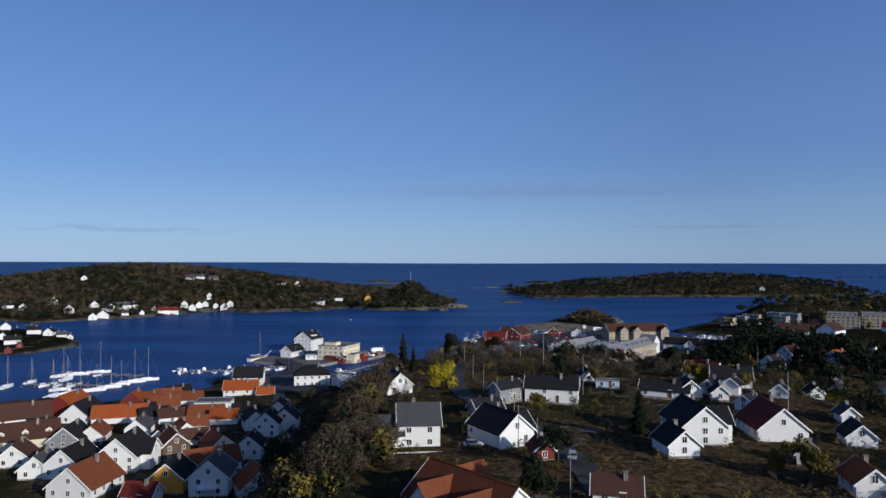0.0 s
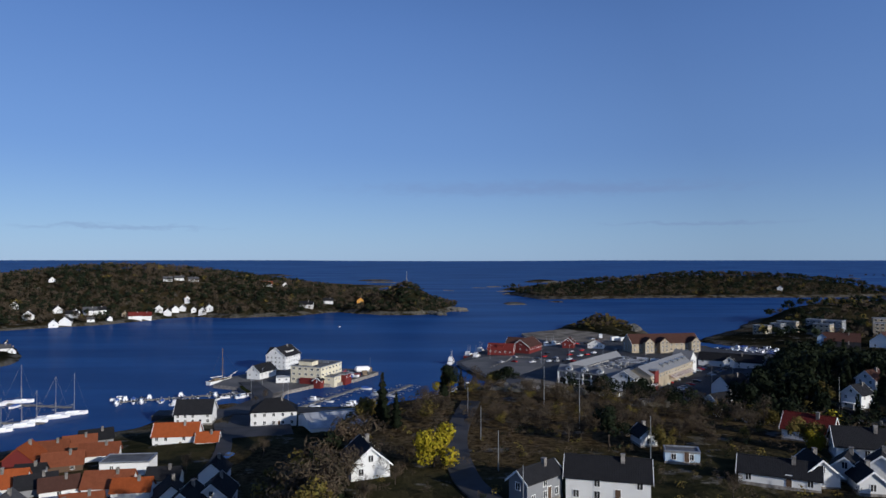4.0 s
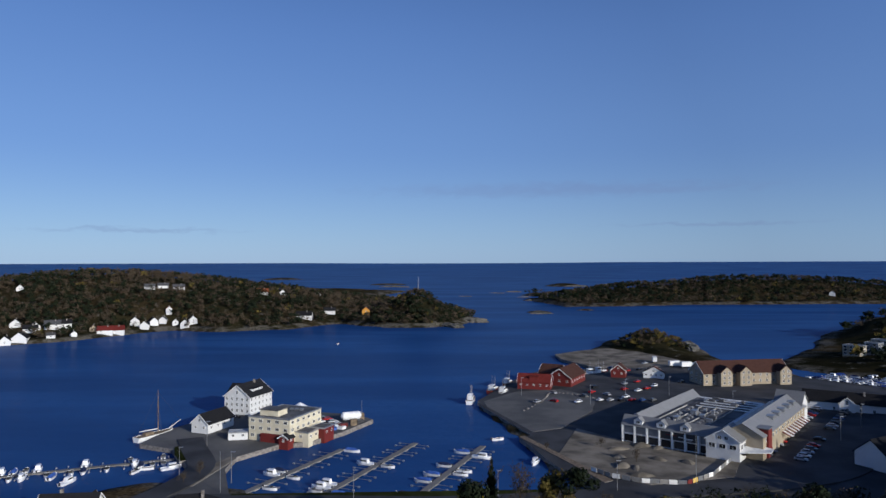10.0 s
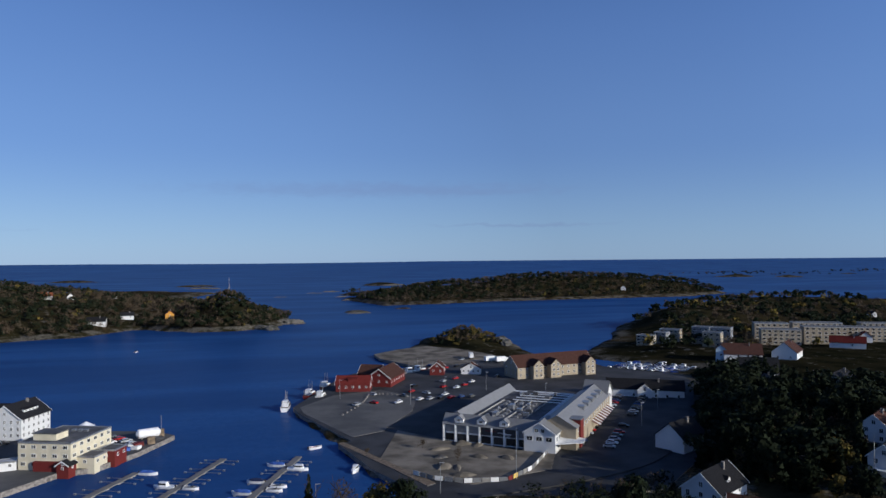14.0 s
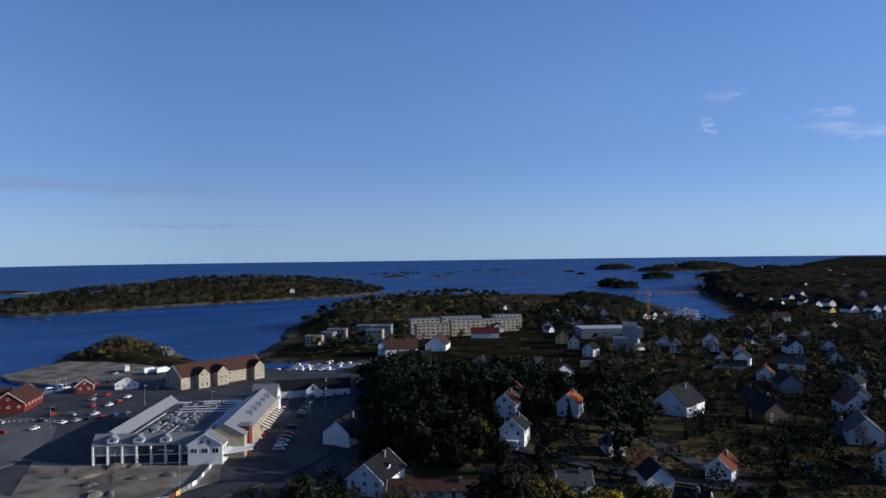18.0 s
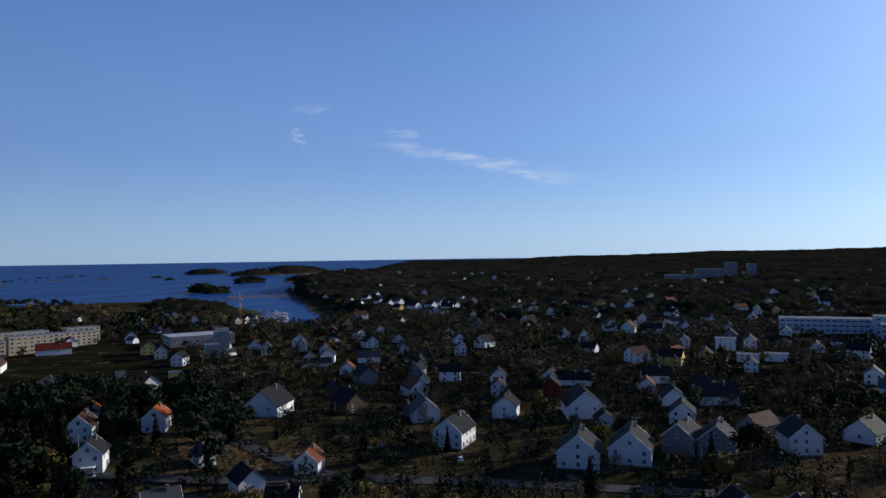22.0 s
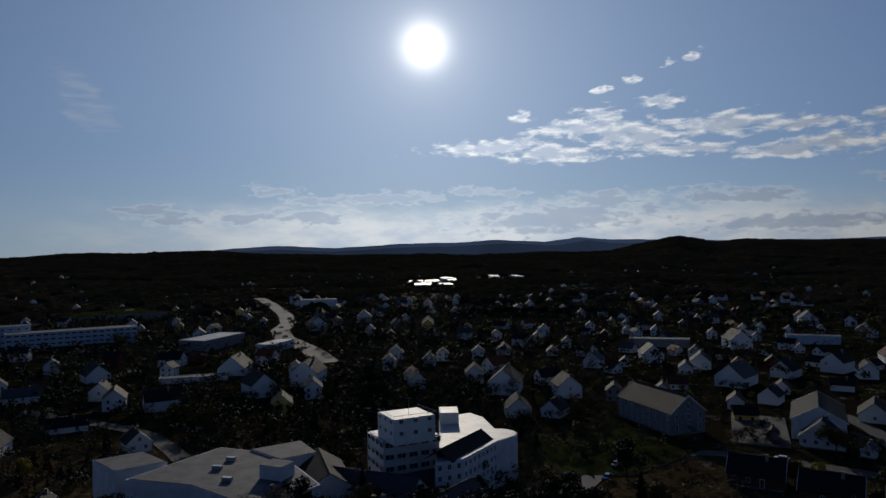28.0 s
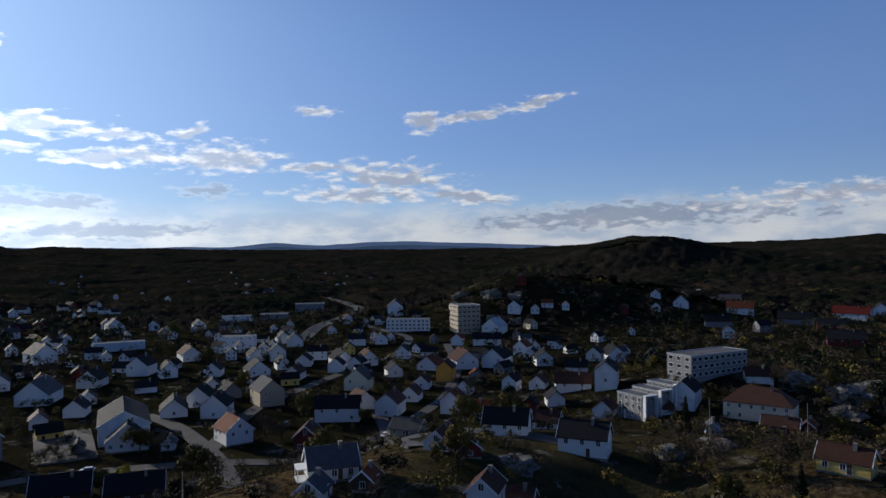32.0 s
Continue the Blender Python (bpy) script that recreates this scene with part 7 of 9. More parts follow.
house(171.7, -454.5, 13.5, 17.6, 5.7, 220, "white", "black", far=True)
house(124.7, -328.7, 13.2, 18.4, 4.8, 181, "white", "grey", far=True)
house(36.4, -363.7, 10.9, 13.1, 5.6, 197, "white", "black", far=True)
house(26.4, -304.8, 10.4, 13.5, 6.6, 203, "beige", "grey", far=True)
house(-2.9, -269.7, 8.8, 16.6, 5.3, 82, "white", "black", far=True)
house(7.3, -233.1, 7.4, 9.6, 4.7, 170, "red", "brown")
house(-13.5, -330.9, 11.2, 13.5, 5.2, 164, "cream", "grey", far=True)
house(-12.2, -286.1, 7.5, 9.7, 4.5, 202, "white", "brown", far=True)
house(-23.3, -275.5, 9.1, 11.9, 5.2, 158, "white", "brown", far=True)
house(30.7, -429.4, 9.3, 12.1, 6.0, 184, "white", "black", far=True)
house(7.4, -425.2, 6.7, 11.4, 5.4, 91, "white", "black", far=True)
house(23.8, -493.7, 10.8, 14.0, 4.6, 183, "white", "black", far=True)
house(-18.7, -490.9, 7.8, 11.7, 4.7, 88, "white", "black", far=True)
house(0.0, -140.0, 7.3, 9.5, 3.0, 100, "white", "grey", porch=True)
house(-6.6, -132.0, 4.0, 4.8, 2.4, 157, "brown", "rust")
house(3.1, -128.1, 4.8, 6.3, 2.4, 162, "white", "grey")
house(49.3, -189.6, 8.5, 13.6, 4.0, 100, "brown", "black")
house(68.3, -193.6, 9.2, 13.7, 3.4, 102, "brown", "black")
house(-26.0, -235.5, 7.1, 10.7, 3.0, 56, "beige", "grey")
house(-24.9, -157.5, 5.8, 8.7, 2.8, 153, "white", "brown")
house(-47.9, -272.5, 8.1, 10.6, 5.3, 156, "white", "rust", far=True)
house(-53.7, -257.7, 7.7, 10.0, 3.5, 78, "white", "orange", far=True)
house(-46.9, -183.7, 7.9, 11.8, 4.2, 66, "white", "black")
house(-69.2, -219.0, 6.5, 8.4, 3.4, 63, "white", "brown")
house(-61.8, -164.9, 7.8, 11.7, 4.9, 58, "white", "black")
house(-29.7, -151.2, 4.7, 5.6, 2.4, 179, "red", "black")
house(-28.3, -127.2, 5.5, 7.6, 4.1, 154, "white", "brown")
house(-36.6, -133.0, 4.0, 5.2, 2.4, 61, "brown", "brown")
house(-86.9, -474.7, 7.8, 10.2, 4.6, 160, "white", "red", far=True)
house(-106.2, -468.7, 8.7, 19.2, 4.6, 77, "white", "black", far=True)
house(-124.6, -522.8, 14.0, 19.6, 6.0, 147, "white", "pale", far=True)
house(-116.4, -414.9, 8.7, 11.3, 6.1, 145, "white", "rust", far=True)
house(-115.2, -390.2, 7.8, 10.2, 4.5, 154, "white", "black", far=True)
house(-117.5, -377.5, 9.5, 12.3, 4.3, 173, "white", "black", far=True)
house(-91.5, -378.2, 12.4, 16.1, 5.5, 147, "white", "black", far=True)
house(-71.9, -377.9, 12.3, 16.0, 4.9, 189, "white", "brown", far=True)
house(-56.5, -341.3, 7.9, 10.2, 6.6, 159, "ochre", "brown", far=True)
house(-79.8, -303.6, 6.4, 8.3, 5.0, 146, "white", "black", far=True)
house(-43.7, -419.7, 7.5, 9.8, 4.7, 164, "white", "black", far=True)
house(-100.8, -283.0, 8.6, 14.6, 4.2, 75, "white", "brown", far=True)
house(-123.9, -342.0, 7.1, 11.4, 3.4, 70, "white", "black", far=True)
house(-151.5, -386.8, 8.5, 11.1, 4.5, 149, "white", "black", far=True)
house(-54.2, -377.8, 10.9, 14.2, 3.0, 152, "white", "rust", far=True)
house(-5.9, -398.7, 10.0, 13.0, 4.4, 199, "white", "black", far=True)
house(-158.0, -376.1, 10.0, 13.1, 5.3, 177, "white", "black", far=True)
house(-112.5, -274.1, 8.7, 13.9, 8.2, 153, "white_render", "black", far=True)
house(-123.7, -230.0, 8.0, 12.7, 6.6, 140, "white_render", "black", far=True)
house(-109.1, -230.0, 8.2, 16.3, 3.1, 70, "white", "brown", far=True, dormers=1)
house(-95.9, -235.8, 6.9, 8.3, 3.5, 144, "white", "brown", far=True)
house(-139.3, -210.4, 11.0, 20.8, 6.2, 45, "cream", "brown", style="hip")
house(-104.8, -129.3, 5.8, 9.9, 3.1, 37, "yellow", "brown")
house(-159.9, -242.9, 6.3, 9.5, 3.0, 69, "white", "brown", far=True)
house(-309.9, -583.8, 12.9, 18.1, 5.0, 152, "white", "black", far=True)
house(-360.0, -571.9, 13.7, 21.9, 6.0, 58, "white", "rust", far=True)
house(-300.4, -507.4, 10.8, 19.4, 4.8, 64, "grey", "black", far=True)
house(-447.2, -542.9, 14.0, 28.6, 5.8, 41, "white", "red", far=True)
house(-328.5, -403.9, 11.8, 22.4, 4.7, 56, "red", "black", far=True)
house(-382.4, -484.5, 10.8, 21.6, 3.9, 57, "red", "black", far=True)
house(-60.6, -651.7, 14.0, 35.0, 9.2, 175, "white", "black", far=True)
# along the shore across the bay
house(-367.6, 566.2, 11.2, 16.8, 3.7, 23, "white", "black", far=True)
house(-376.8, 600.8, 7.0, 9.8, 3.4, 42, "white", "black", far=True)
house(-360.1, 616.9, 7.7, 13.1, 4.0, 300, "white", "black", far=True)
house(-339.4, 595.6, 4.9, 6.4, 2.9, 40, "white", "black", far=True)
house(-350.7, 580.9, 4.2, 6.7, 2.9, 301, "white", "grey", far=True)
house(-317.9, 628.7, 8.5, 14.4, 4.6, 292, "white", "red", far=True)
house(-317.5, 665.4, 8.6, 12.1, 4.3, 25, "white", "black", far=True)
house(-304.7, 677.6, 7.8, 10.9, 3.8, 34, "white", "black", far=True)
house(-298.3, 686.6, 6.8, 9.5, 3.3, 14, "white", "grey", far=True)
house(-285.2, 684.4, 5.6, 7.8, 3.3, 23, "white", "black", far=True)
house(-268.3, 686.0, 7.8, 10.9, 4.4, 26, "white", "black", far=True)
house(-300.0, 703.7, 5.7, 7.5, 5.1, 28, "white", "rust", far=True)
house(-397.0, 604.6, 8.9, 13.3, 3.4, 33, "white", "black", far=True)
house(-342.4, 754.2, 6.1, 11.1, 3.1, 294, "white", "grey", far=True)
house(-331.8, 764.2, 6.2, 11.2, 3.1, 293, "white", "grey", far=True)
house(-315.0, 766.5, 6.9, 12.5, 3.1, 292, "white", "grey", far=True)
house(-231.0, 803.7, 7.7, 13.0, 3.9, 286, "white", "rust", far=True)
house(-212.0, 822.2, 6.6, 9.3, 3.3, 14, "white", "black", far=True)
house(-166.8, 736.3, 9.4, 16.9, 4.2, 273, "white", "black", far=True)
house(-145.6, 769.0, 7.3, 12.4, 3.7, 281, "white", "black", far=True)
house(-103.9, 761.9, 8.6, 11.1, 5.5, 8, "ochre", "rust", far=True)
house(-473.8, 731.8, 7.2, 10.1, 3.0, 33, "white", "black", far=True)
house(-181.6, 883.6, 7.1, 10.0, 3.6, 12, "white", "black", far=True)
house(-336.5, 623.6, 6.1, 8.5, 3.0, 28, "beige", "brown", far=True)
house(-466.1, 585.7, 7.4, 10.4, 3.7, 31, "white", "black", far=True)
house(-450.9, 620.0, 9.1, 12.7, 3.9, 29, "white", "black", far=True)
house(-408.5, 573.8, 9.8, 13.7, 4.3, 28, "white", "black", far=True)
house(-373.4, 555.4, 8.3, 11.7, 3.6, 27, "white", "black", far=True)
house(-375.6, 592.3, 7.0, 11.3, 3.8, 296, "white", "black", far=True)
house(-365.4, 608.6, 8.0, 12.8, 4.5, 295, "white", "grey", far=True)
house(-324.0, 620.9, 8.1, 13.0, 4.5, 292, "white", "red", far=True)
house(-306.2, 662.0, 8.2, 11.4, 4.1, 20, "white", "black", far=True)
house(-273.1, 678.8, 8.3, 11.7, 4.2, 17, "white", "black", far=True)
house(-485.2, 590.4, 7.0, 11.3, 3.8, 302, "white", "black", far=True)
house(585.8, 1103.1, 8.5, 12.7, 3.8, 332, "white", "grey", far=True)
# on the holm
house(-380.7, 419.3, 7.8, 10.9, 3.4, 32, "white", "black", far=True)
house(-404.1, 472.1, 7.5, 10.5, 3.7, 41, "white", "black", far=True)
house(-400.5, 487.7, 6.5, 9.8, 3.8, 301, "white", "grey", far=True)
house(-334.5, 382.4, 6.3, 10.1, 3.7, 300, "white", "black", far=True)
house(-317.7, 374.8, 7.3, 10.2, 3.1, 19, "white", "black", far=True)
house(-343.0, 433.7, 7.0, 9.8, 3.0, 29, "white", "black", far=True)
house(-303.3, 367.3, 5.0, 8.0, 2.7, 299, "white", "grey", far=True)
house(-295.3, 364.1, 4.4, 6.2, 2.4, 28, "white", "black", far=True)
house(-308.1, 311.0, 6.5, 10.4, 3.2, 302, "white", "black", far=True)
house(-329.3, 333.2, 5.8, 8.2, 2.9, 32, "white", "black", far=True)
house(-294.1, 295.9, 4.0, 5.6, 2.4, 31, "red", "black", far=True)
house(-295.3, 284.3, 4.6, 6.5, 2.4, 42, "red", "black", far=True)
# white clusters over the far bay
house(872.0, 407.8, 9.2, 12.9, 4.6, 337, "white", "grey", far=True)
house(820.8, 371.5, 8.8, 12.3, 4.3, 346, "white", "black", far=True)
house(915.2, 401.3, 9.6, 13.4, 4.8, 336, "white", "black", far=True)
house(971.8, 412.1, 10.1, 14.2, 5.9, 335, "white", "grey", far=True)
house(858.2, 358.1, 9.1, 12.7, 4.5, 325, "white", "black", far=True)
house(829.1, 334.7, 10.0, 14.0, 4.3, 334, "white", "black", far=True)
house(857.8, 330.4, 8.8, 12.3, 4.4, 333, "white", "grey", far=True)
house(804.3, 289.4, 10.9, 15.2, 4.1, 332, "white", "black", far=True)
house(814.7, 271.4, 9.5, 13.3, 4.8, 330, "white", "black", far=True)
house(850.6, 272.2, 8.5, 11.9, 4.2, 330, "white", "grey", far=True)
house(838.7, 259.0, 8.3, 11.7, 4.2, 329, "white", "black", far=True)
house(806.8, 239.5, 9.3, 13.0, 4.6, 329, "white", "black", far=True)
house(938.7, 268.9, 9.2, 12.9, 4.6, 328, "white", "grey", far=True)
house(650.4, 249.0, 5.6, 7.8, 2.8, 333, "white", "black", far=True)
house(581.0, 392.6, 6.7, 9.3, 3.9, 346, "white", "black", far=True)
house(594.4, 390.8, 6.8, 9.5, 4.5, 345, "white", "black", far=True)
house(626.9, 400.8, 5.9, 8.3, 4.2, 345, "white", "grey", far=True)
house(487.2, 240.4, 6.1, 8.5, 3.9, 338, "blue", "black", far=True)
house(567.7, 490.7, 5.8, 8.1, 4.0, 353, "white", "black", far=True)
house(570.3, 456.3, 4.4, 6.2, 3.3, 351, "white", "black", far=True)
house(437.6, 385.3, 5.4, 7.5, 2.7, 353, "white", "grey", far=True)
house(428.5, 297.3, 5.4, 7.5, 2.7, 347, "white", "black", far=True)
house(398.2, 272.4, 4.2, 7.1, 2.4, 256, "white", "grey", far=True)
house(594.6, 595.0, 5.3, 7.4, 3.3, 357, "white", "black", far=True)
# more of the old town
house(173.2, -607.4, 14.0, 18.2, 5.5, 201, "white", "black", far=True)
house(21.9, -792.8, 14.0, 31.1, 8.7, 92, "grey", "felt", style="flat", far=True)
house(84.6, -688.7, 10.7, 32.0, 5.3, 97, "white", "felt", style="flat", far=True)
house(53.1, -702.0, 11.0, 26.3, 5.5, 94, "grey", "felt", style="flat", far=True)
house(-3.5, -380.0, 7.9, 10.3, 4.2, 170, "white", "black", far=True)
house(-20.8, -399.0, 9.2, 11.9, 4.4, 192, "white", "brown", far=True)
house(-14.8, -387.1, 7.8, 10.2, 3.7, 158, "white", "black", far=True)
house(17.3, -362.4, 7.8, 10.1, 3.7, 163, "white", "brown", far=True)
house(25.9, -395.5, 7.5, 9.7, 3.7, 194, "white", "black", far=True)
house(14.3, -403.4, 8.3, 10.8, 3.5, 172, "white", "black", far=True)
house(33.4, -515.0, 9.0, 11.7, 4.0, 194, "white", "grey", far=True)
house(44.1, -431.5, 8.8, 11.4, 3.7, 196, "white", "black", far=True)
house(84.2, -342.7, 5.8, 9.3, 2.9, 104, "white", "black", far=True)
house(-34.5, -298.8, 7.4, 9.6, 3.3, 159, "white", "brown", far=True)
house(80.1, -240.9, 4.0, 5.2, 2.4, 198, "grey", "black", far=True)
house(51.9, -239.5, 4.0, 4.8, 2.4, 182, "white", "grey")
house(-154.0, -570.6, 10.5, 13.6, 5.6, 155, "white", "black", far=True)
house(-295.1, -602.8, 9.2, 12.0, 4.1, 154, "white", "black", far=True)
house(-434.9, -709.9, 13.9, 22.3, 6.8, 54, "white", "grey", far=True)
house(-378.6, -522.8, 13.4, 26.7, 4.1, 54, "grey", "black", far=True)
house(-495.3, -564.8, 14.0, 18.2, 6.1, 139, "white", "black", far=True)
house(-110.7, -190.8, 4.0, 4.8, 2.4, 155, "blue", "grey")
house(-136.8, -196.4, 5.8, 10.4, 2.4, 47, "red", "brown")
house(-145.7, -195.7, 4.2, 5.4, 2.4, 135, "red", "rust")
house(-122.6, -138.5, 4.0, 5.2, 2.7, 125, "ochre", "rust")
house(-42.6, -324.4, 6.9, 9.0, 3.4, 161, "white", "brown", far=True)
house(-32.1, -359.4, 7.6, 9.9, 3.7, 187, "white", "black", far=True)
house(-35.9, -495.9, 8.7, 11.3, 3.9, 176, "white", "black", far=True)
house(-59.2, -305.9, 6.6, 8.6, 3.5, 157, "white", "black", far=True)
house(84.0, -441.8, 10.4, 13.6, 4.4, 206, "white", "brown", far=True)
house(60.1, -382.1, 8.4, 10.9, 3.8, 177, "white", "black", far=True)
house(44.6, -322.7, 7.9, 10.3, 3.5, 208, "grey", "black", far=True)
house(99.5, -298.8, 7.8, 10.1, 3.5, 184, "white", "black", far=True)
house(-91.8, -301.8, 7.1, 9.2, 3.2, 151, "white", "brown", far=True)
house(-86.7, -264.3, 6.6, 8.6, 3.1, 172, "white", "black", far=True)
house(-76.2, -262.3, 6.1, 8.0, 2.8, 154, "red", "black", far=True)
# bungalows on the hill
house(86.5, 50.0, 7.1, 10.6, 2.9, 230, "white", "red")
house(89.4, 33.8, 7.4, 11.8, 3.2, 252, "white", "black")
house(77.5, 19.0, 5.4, 7.0, 2.4, 323, "white", "black")
house(80.1, -0.4, 4.8, 6.3, 2.4, 314, "white", "black")


def more_houses():
    """The scattered white houses of the farther suburbs."""
    spots = []
    rng = random.Random(12)
    areas = [(48, 118, 260, 900, 190), (118, 165, 270, 1000, 240), (150, 200, 290, 640, 170), (60, 110, 900, 1900, 130), (118, 185, 1000, 1900, 80), (200, 214, 420, 900, 20)]
    for a0, a1, r0, r1, n in areas:
        for _ in range(n):
            az, r = radians(rng.uniform(a0, a1)), r0 + (r1 - r0) * rng.random() ** 0.8
            x, y = math.sin(az) * r, math.cos(az) * r
            town = 146 < math.degrees(az) < 205 and r < 620
            w = rng.uniform(5.4, 7.2) if town else rng.uniform(6.5, 9.5)
            if height(x, y) < 3.5 or crowded(x, y, 8 if town else 13):
                continue
            wall = rng.choice(["white"] * 10 + ["cream", "grey", "red", "yellow"])
            roof = rng.choice(["black"] * 8 + ["brown", "grey", "rust"])
            spots.append((x, y, height(x, y) - 0.3, w, w * rng.uniform(1.2, 1.6), rng.choice((3.0, 3.6, 4.6)) if town else rng.choice((3.0, 4.6, 5.2, 5.4)), rng.choice((rng.uniform(0, 360), -math.degrees(az))), wall, roof))
            TAKEN.append((x, y, w * 0.7))
    suburb("suburb", "scattered white timber houses of the distant suburbs", spots)


more_houses()


# ---- boats and piers ----
def hull_mesh(l, w, h, mat, deck):
    """A lofted hull along x, bow at +x."""
    s = Solid()
    st = [(-0.5, 0.82, 0.0), (-0.25, 1.0, 0.0), (0.1, 1.0, 0.02), (0.32, 0.72, 0.08), (0.45, 0.32, 0.16), (0.5, 0.03, 0.22)]
    rings = [[(u * l, -w / 2 * k, h * (1 + r)), (u * l, -w / 2 * k * 0.75, -0.1), (u * l, 0, -0.25), (u * l, w / 2 * k * 0.75, -0.1), (u * l, w / 2 * k, h * (1 + r))] for u, k, r in st]
    v = [p for ring in rings for p in ring]
    f = [(i * 5 + j, i * 5 + j + 1, i * 5 + j + 6, i * 5 + j + 5)[::-1] for i in range(5) for j in range(4)] + [(0, 1, 2, 3, 4)[::-1]]
    s.add(v, f)
    s.add([(p[0], p[1] * 0.93, p[2] - 0.12) for ring in rings for p in (ring[0], ring[4])], [(i * 2, i * 2 + 2, i * 2 + 3, i * 2 + 1)[::-1] for i in range(5)], 1)
    return s.mesh("hull", mat, deck)


def motorboat(kind):
    names = dict(open="small open white motorboat moored at the pier", cabin="white cabin motorboat moored at the pier", covered="white motorboat under a dark canvas cover", blue="white motorboat under a blue tarpaulin")
    b = thing("motorboat", names[kind], "boat", pose(0, 0, 0), "boats in the harbour")
    l = dict(open=5.0, cabin=7.0, covered=5.6, blue=6.2)[kind]
    part("hull", hull_mesh(l, l * 0.36, 0.75, GELCOAT, CONCRETE if kind == "open" else GELCOAT), b)
    if kind == "cabin":
        part("cabin", Solid().prism([(-1.2, -0.9), (1.2, -0.9), (1.9, -0.5), (1.9, 0.5), (1.2, 0.9), (-1.2, 0.9)], 0.6, 1.9, 0, 0.82).mesh("cabin", GELCOAT), b)
        part("windscreen", Solid().prism([(-1.0, -0.95), (1.1, -0.95), (1.75, -0.5), (1.75, 0.5), (1.1, 0.95), (-1.0, 0.95)], 1.25, 1.65, 0, 0.93).mesh("windscreen", GLASS), b)
    elif kind == "open":
        part("windscreen", Solid().box(0.4, 0.46, -0.7, 0.7, 0.7, 1.2).mesh("windscreen", GLASS), b)
        part("thwart", Solid().box(-1.2, -0.8, -0.8, 0.8, 0.55, 0.62).mesh("thwart", WOOD), b)
    else:
        part("cover", Solid().add([(-l * 0.45, -0.85, 0.8), (l * 0.2, -0.9, 0.8), (l * 0.42, 0, 0.95), (l * 0.2, 0.9, 0.8), (-l * 0.45, 0.85, 0.8), (-l * 0.3, 0, 1.5), (l * 0.15, 0, 1.5)], [(0, 1, 6, 5), (1, 2, 6), (2, 3, 6), (3, 4, 5, 6), (4, 0, 5)]).mesh("cover", TARP if kind == "blue" else NAVY), b)
    part("outboard", Solid().box(-l / 2 - 0.4, -l / 2, -0.18, 0.18, 0.2, 1.15).mesh("outboard", DARKMETAL), b)
    return b


def sailboat(l, mast, hull="white"):
    b = thing("sailboat", "%s sailing yacht with a tall bare mast, moored" % hull, "sailboat", pose(0, 0, 0), "boats in the harbour")
    part("hull", hull_mesh(l, l * 0.3, 1.1, GELCOAT if hull == "white" else PAINTS[3], GELCOAT), b)
    part("cabin", Solid().prism([(-l * 0.2, -0.9), (l * 0.12, -0.9), (l * 0.25, -0.4), (l * 0.25, 0.4), (l * 0.12, 0.9), (-l * 0.2, 0.9)], 1.0, 1.6, 0, 0.85).mesh("cabin", GELCOAT), b)
    part("mast", Solid().tube((l * 0.08, 0, 1.0), (l * 0.08, 0, mast), 0.11, 0.07, 6).mesh("mast", METAL), b)
    part("boom", Solid().tube((l * 0.08, 0, 2.4), (-l * 0.36, 0, 2.3), 0.16, 0.14, 6).mesh("boom", NAVY), b)
    rig = Solid().tube((l * 0.49, 0, 1.3), (l * 0.08, 0, mast * 0.97), 0.02, 0.02, 3).tube((-l * 0.49, 0, 1.2), (l * 0.08, 0, mast * 0.99), 0.02, 0.02, 3)
    for sy in (-1, 1):
        rig.tube((l * 0.05, sy * l * 0.14, 1.1), (l * 0.08, sy * 0.7, mast * 0.55), 0.02, 0.02, 3).tube((l * 0.08, sy * 0.7, mast * 0.55), (l * 0.08, 0, mast * 0.95), 0.02, 0.02, 3)
        rig.tube((l * 0.08, 0, mast * 0.55), (l * 0.08, sy * 0.7, mast * 0.55), 0.03, 0.03, 3)
    part("rigging", rig.mesh("rigging", METAL), b)
    return b


BOATS = [motorboat(k) for k in ("open", "cabin", "covered", "blue")]
YACHTS = [sailboat(11, 15.5), sailboat(9.5, 13), sailboat(12.5, 17.5)]
for proto, (x, y, rot) in zip(BOATS + YACHTS, ((-104, 217, 200), (-110, 222, 290), (28, 240, 70), (-90, 300, 100), (-178, 140, 30), (-200, 182, 80), (-158, 182, 24))):
    proto.matrix_basis = pose(x, y, 0.05, 0, 0, rot)


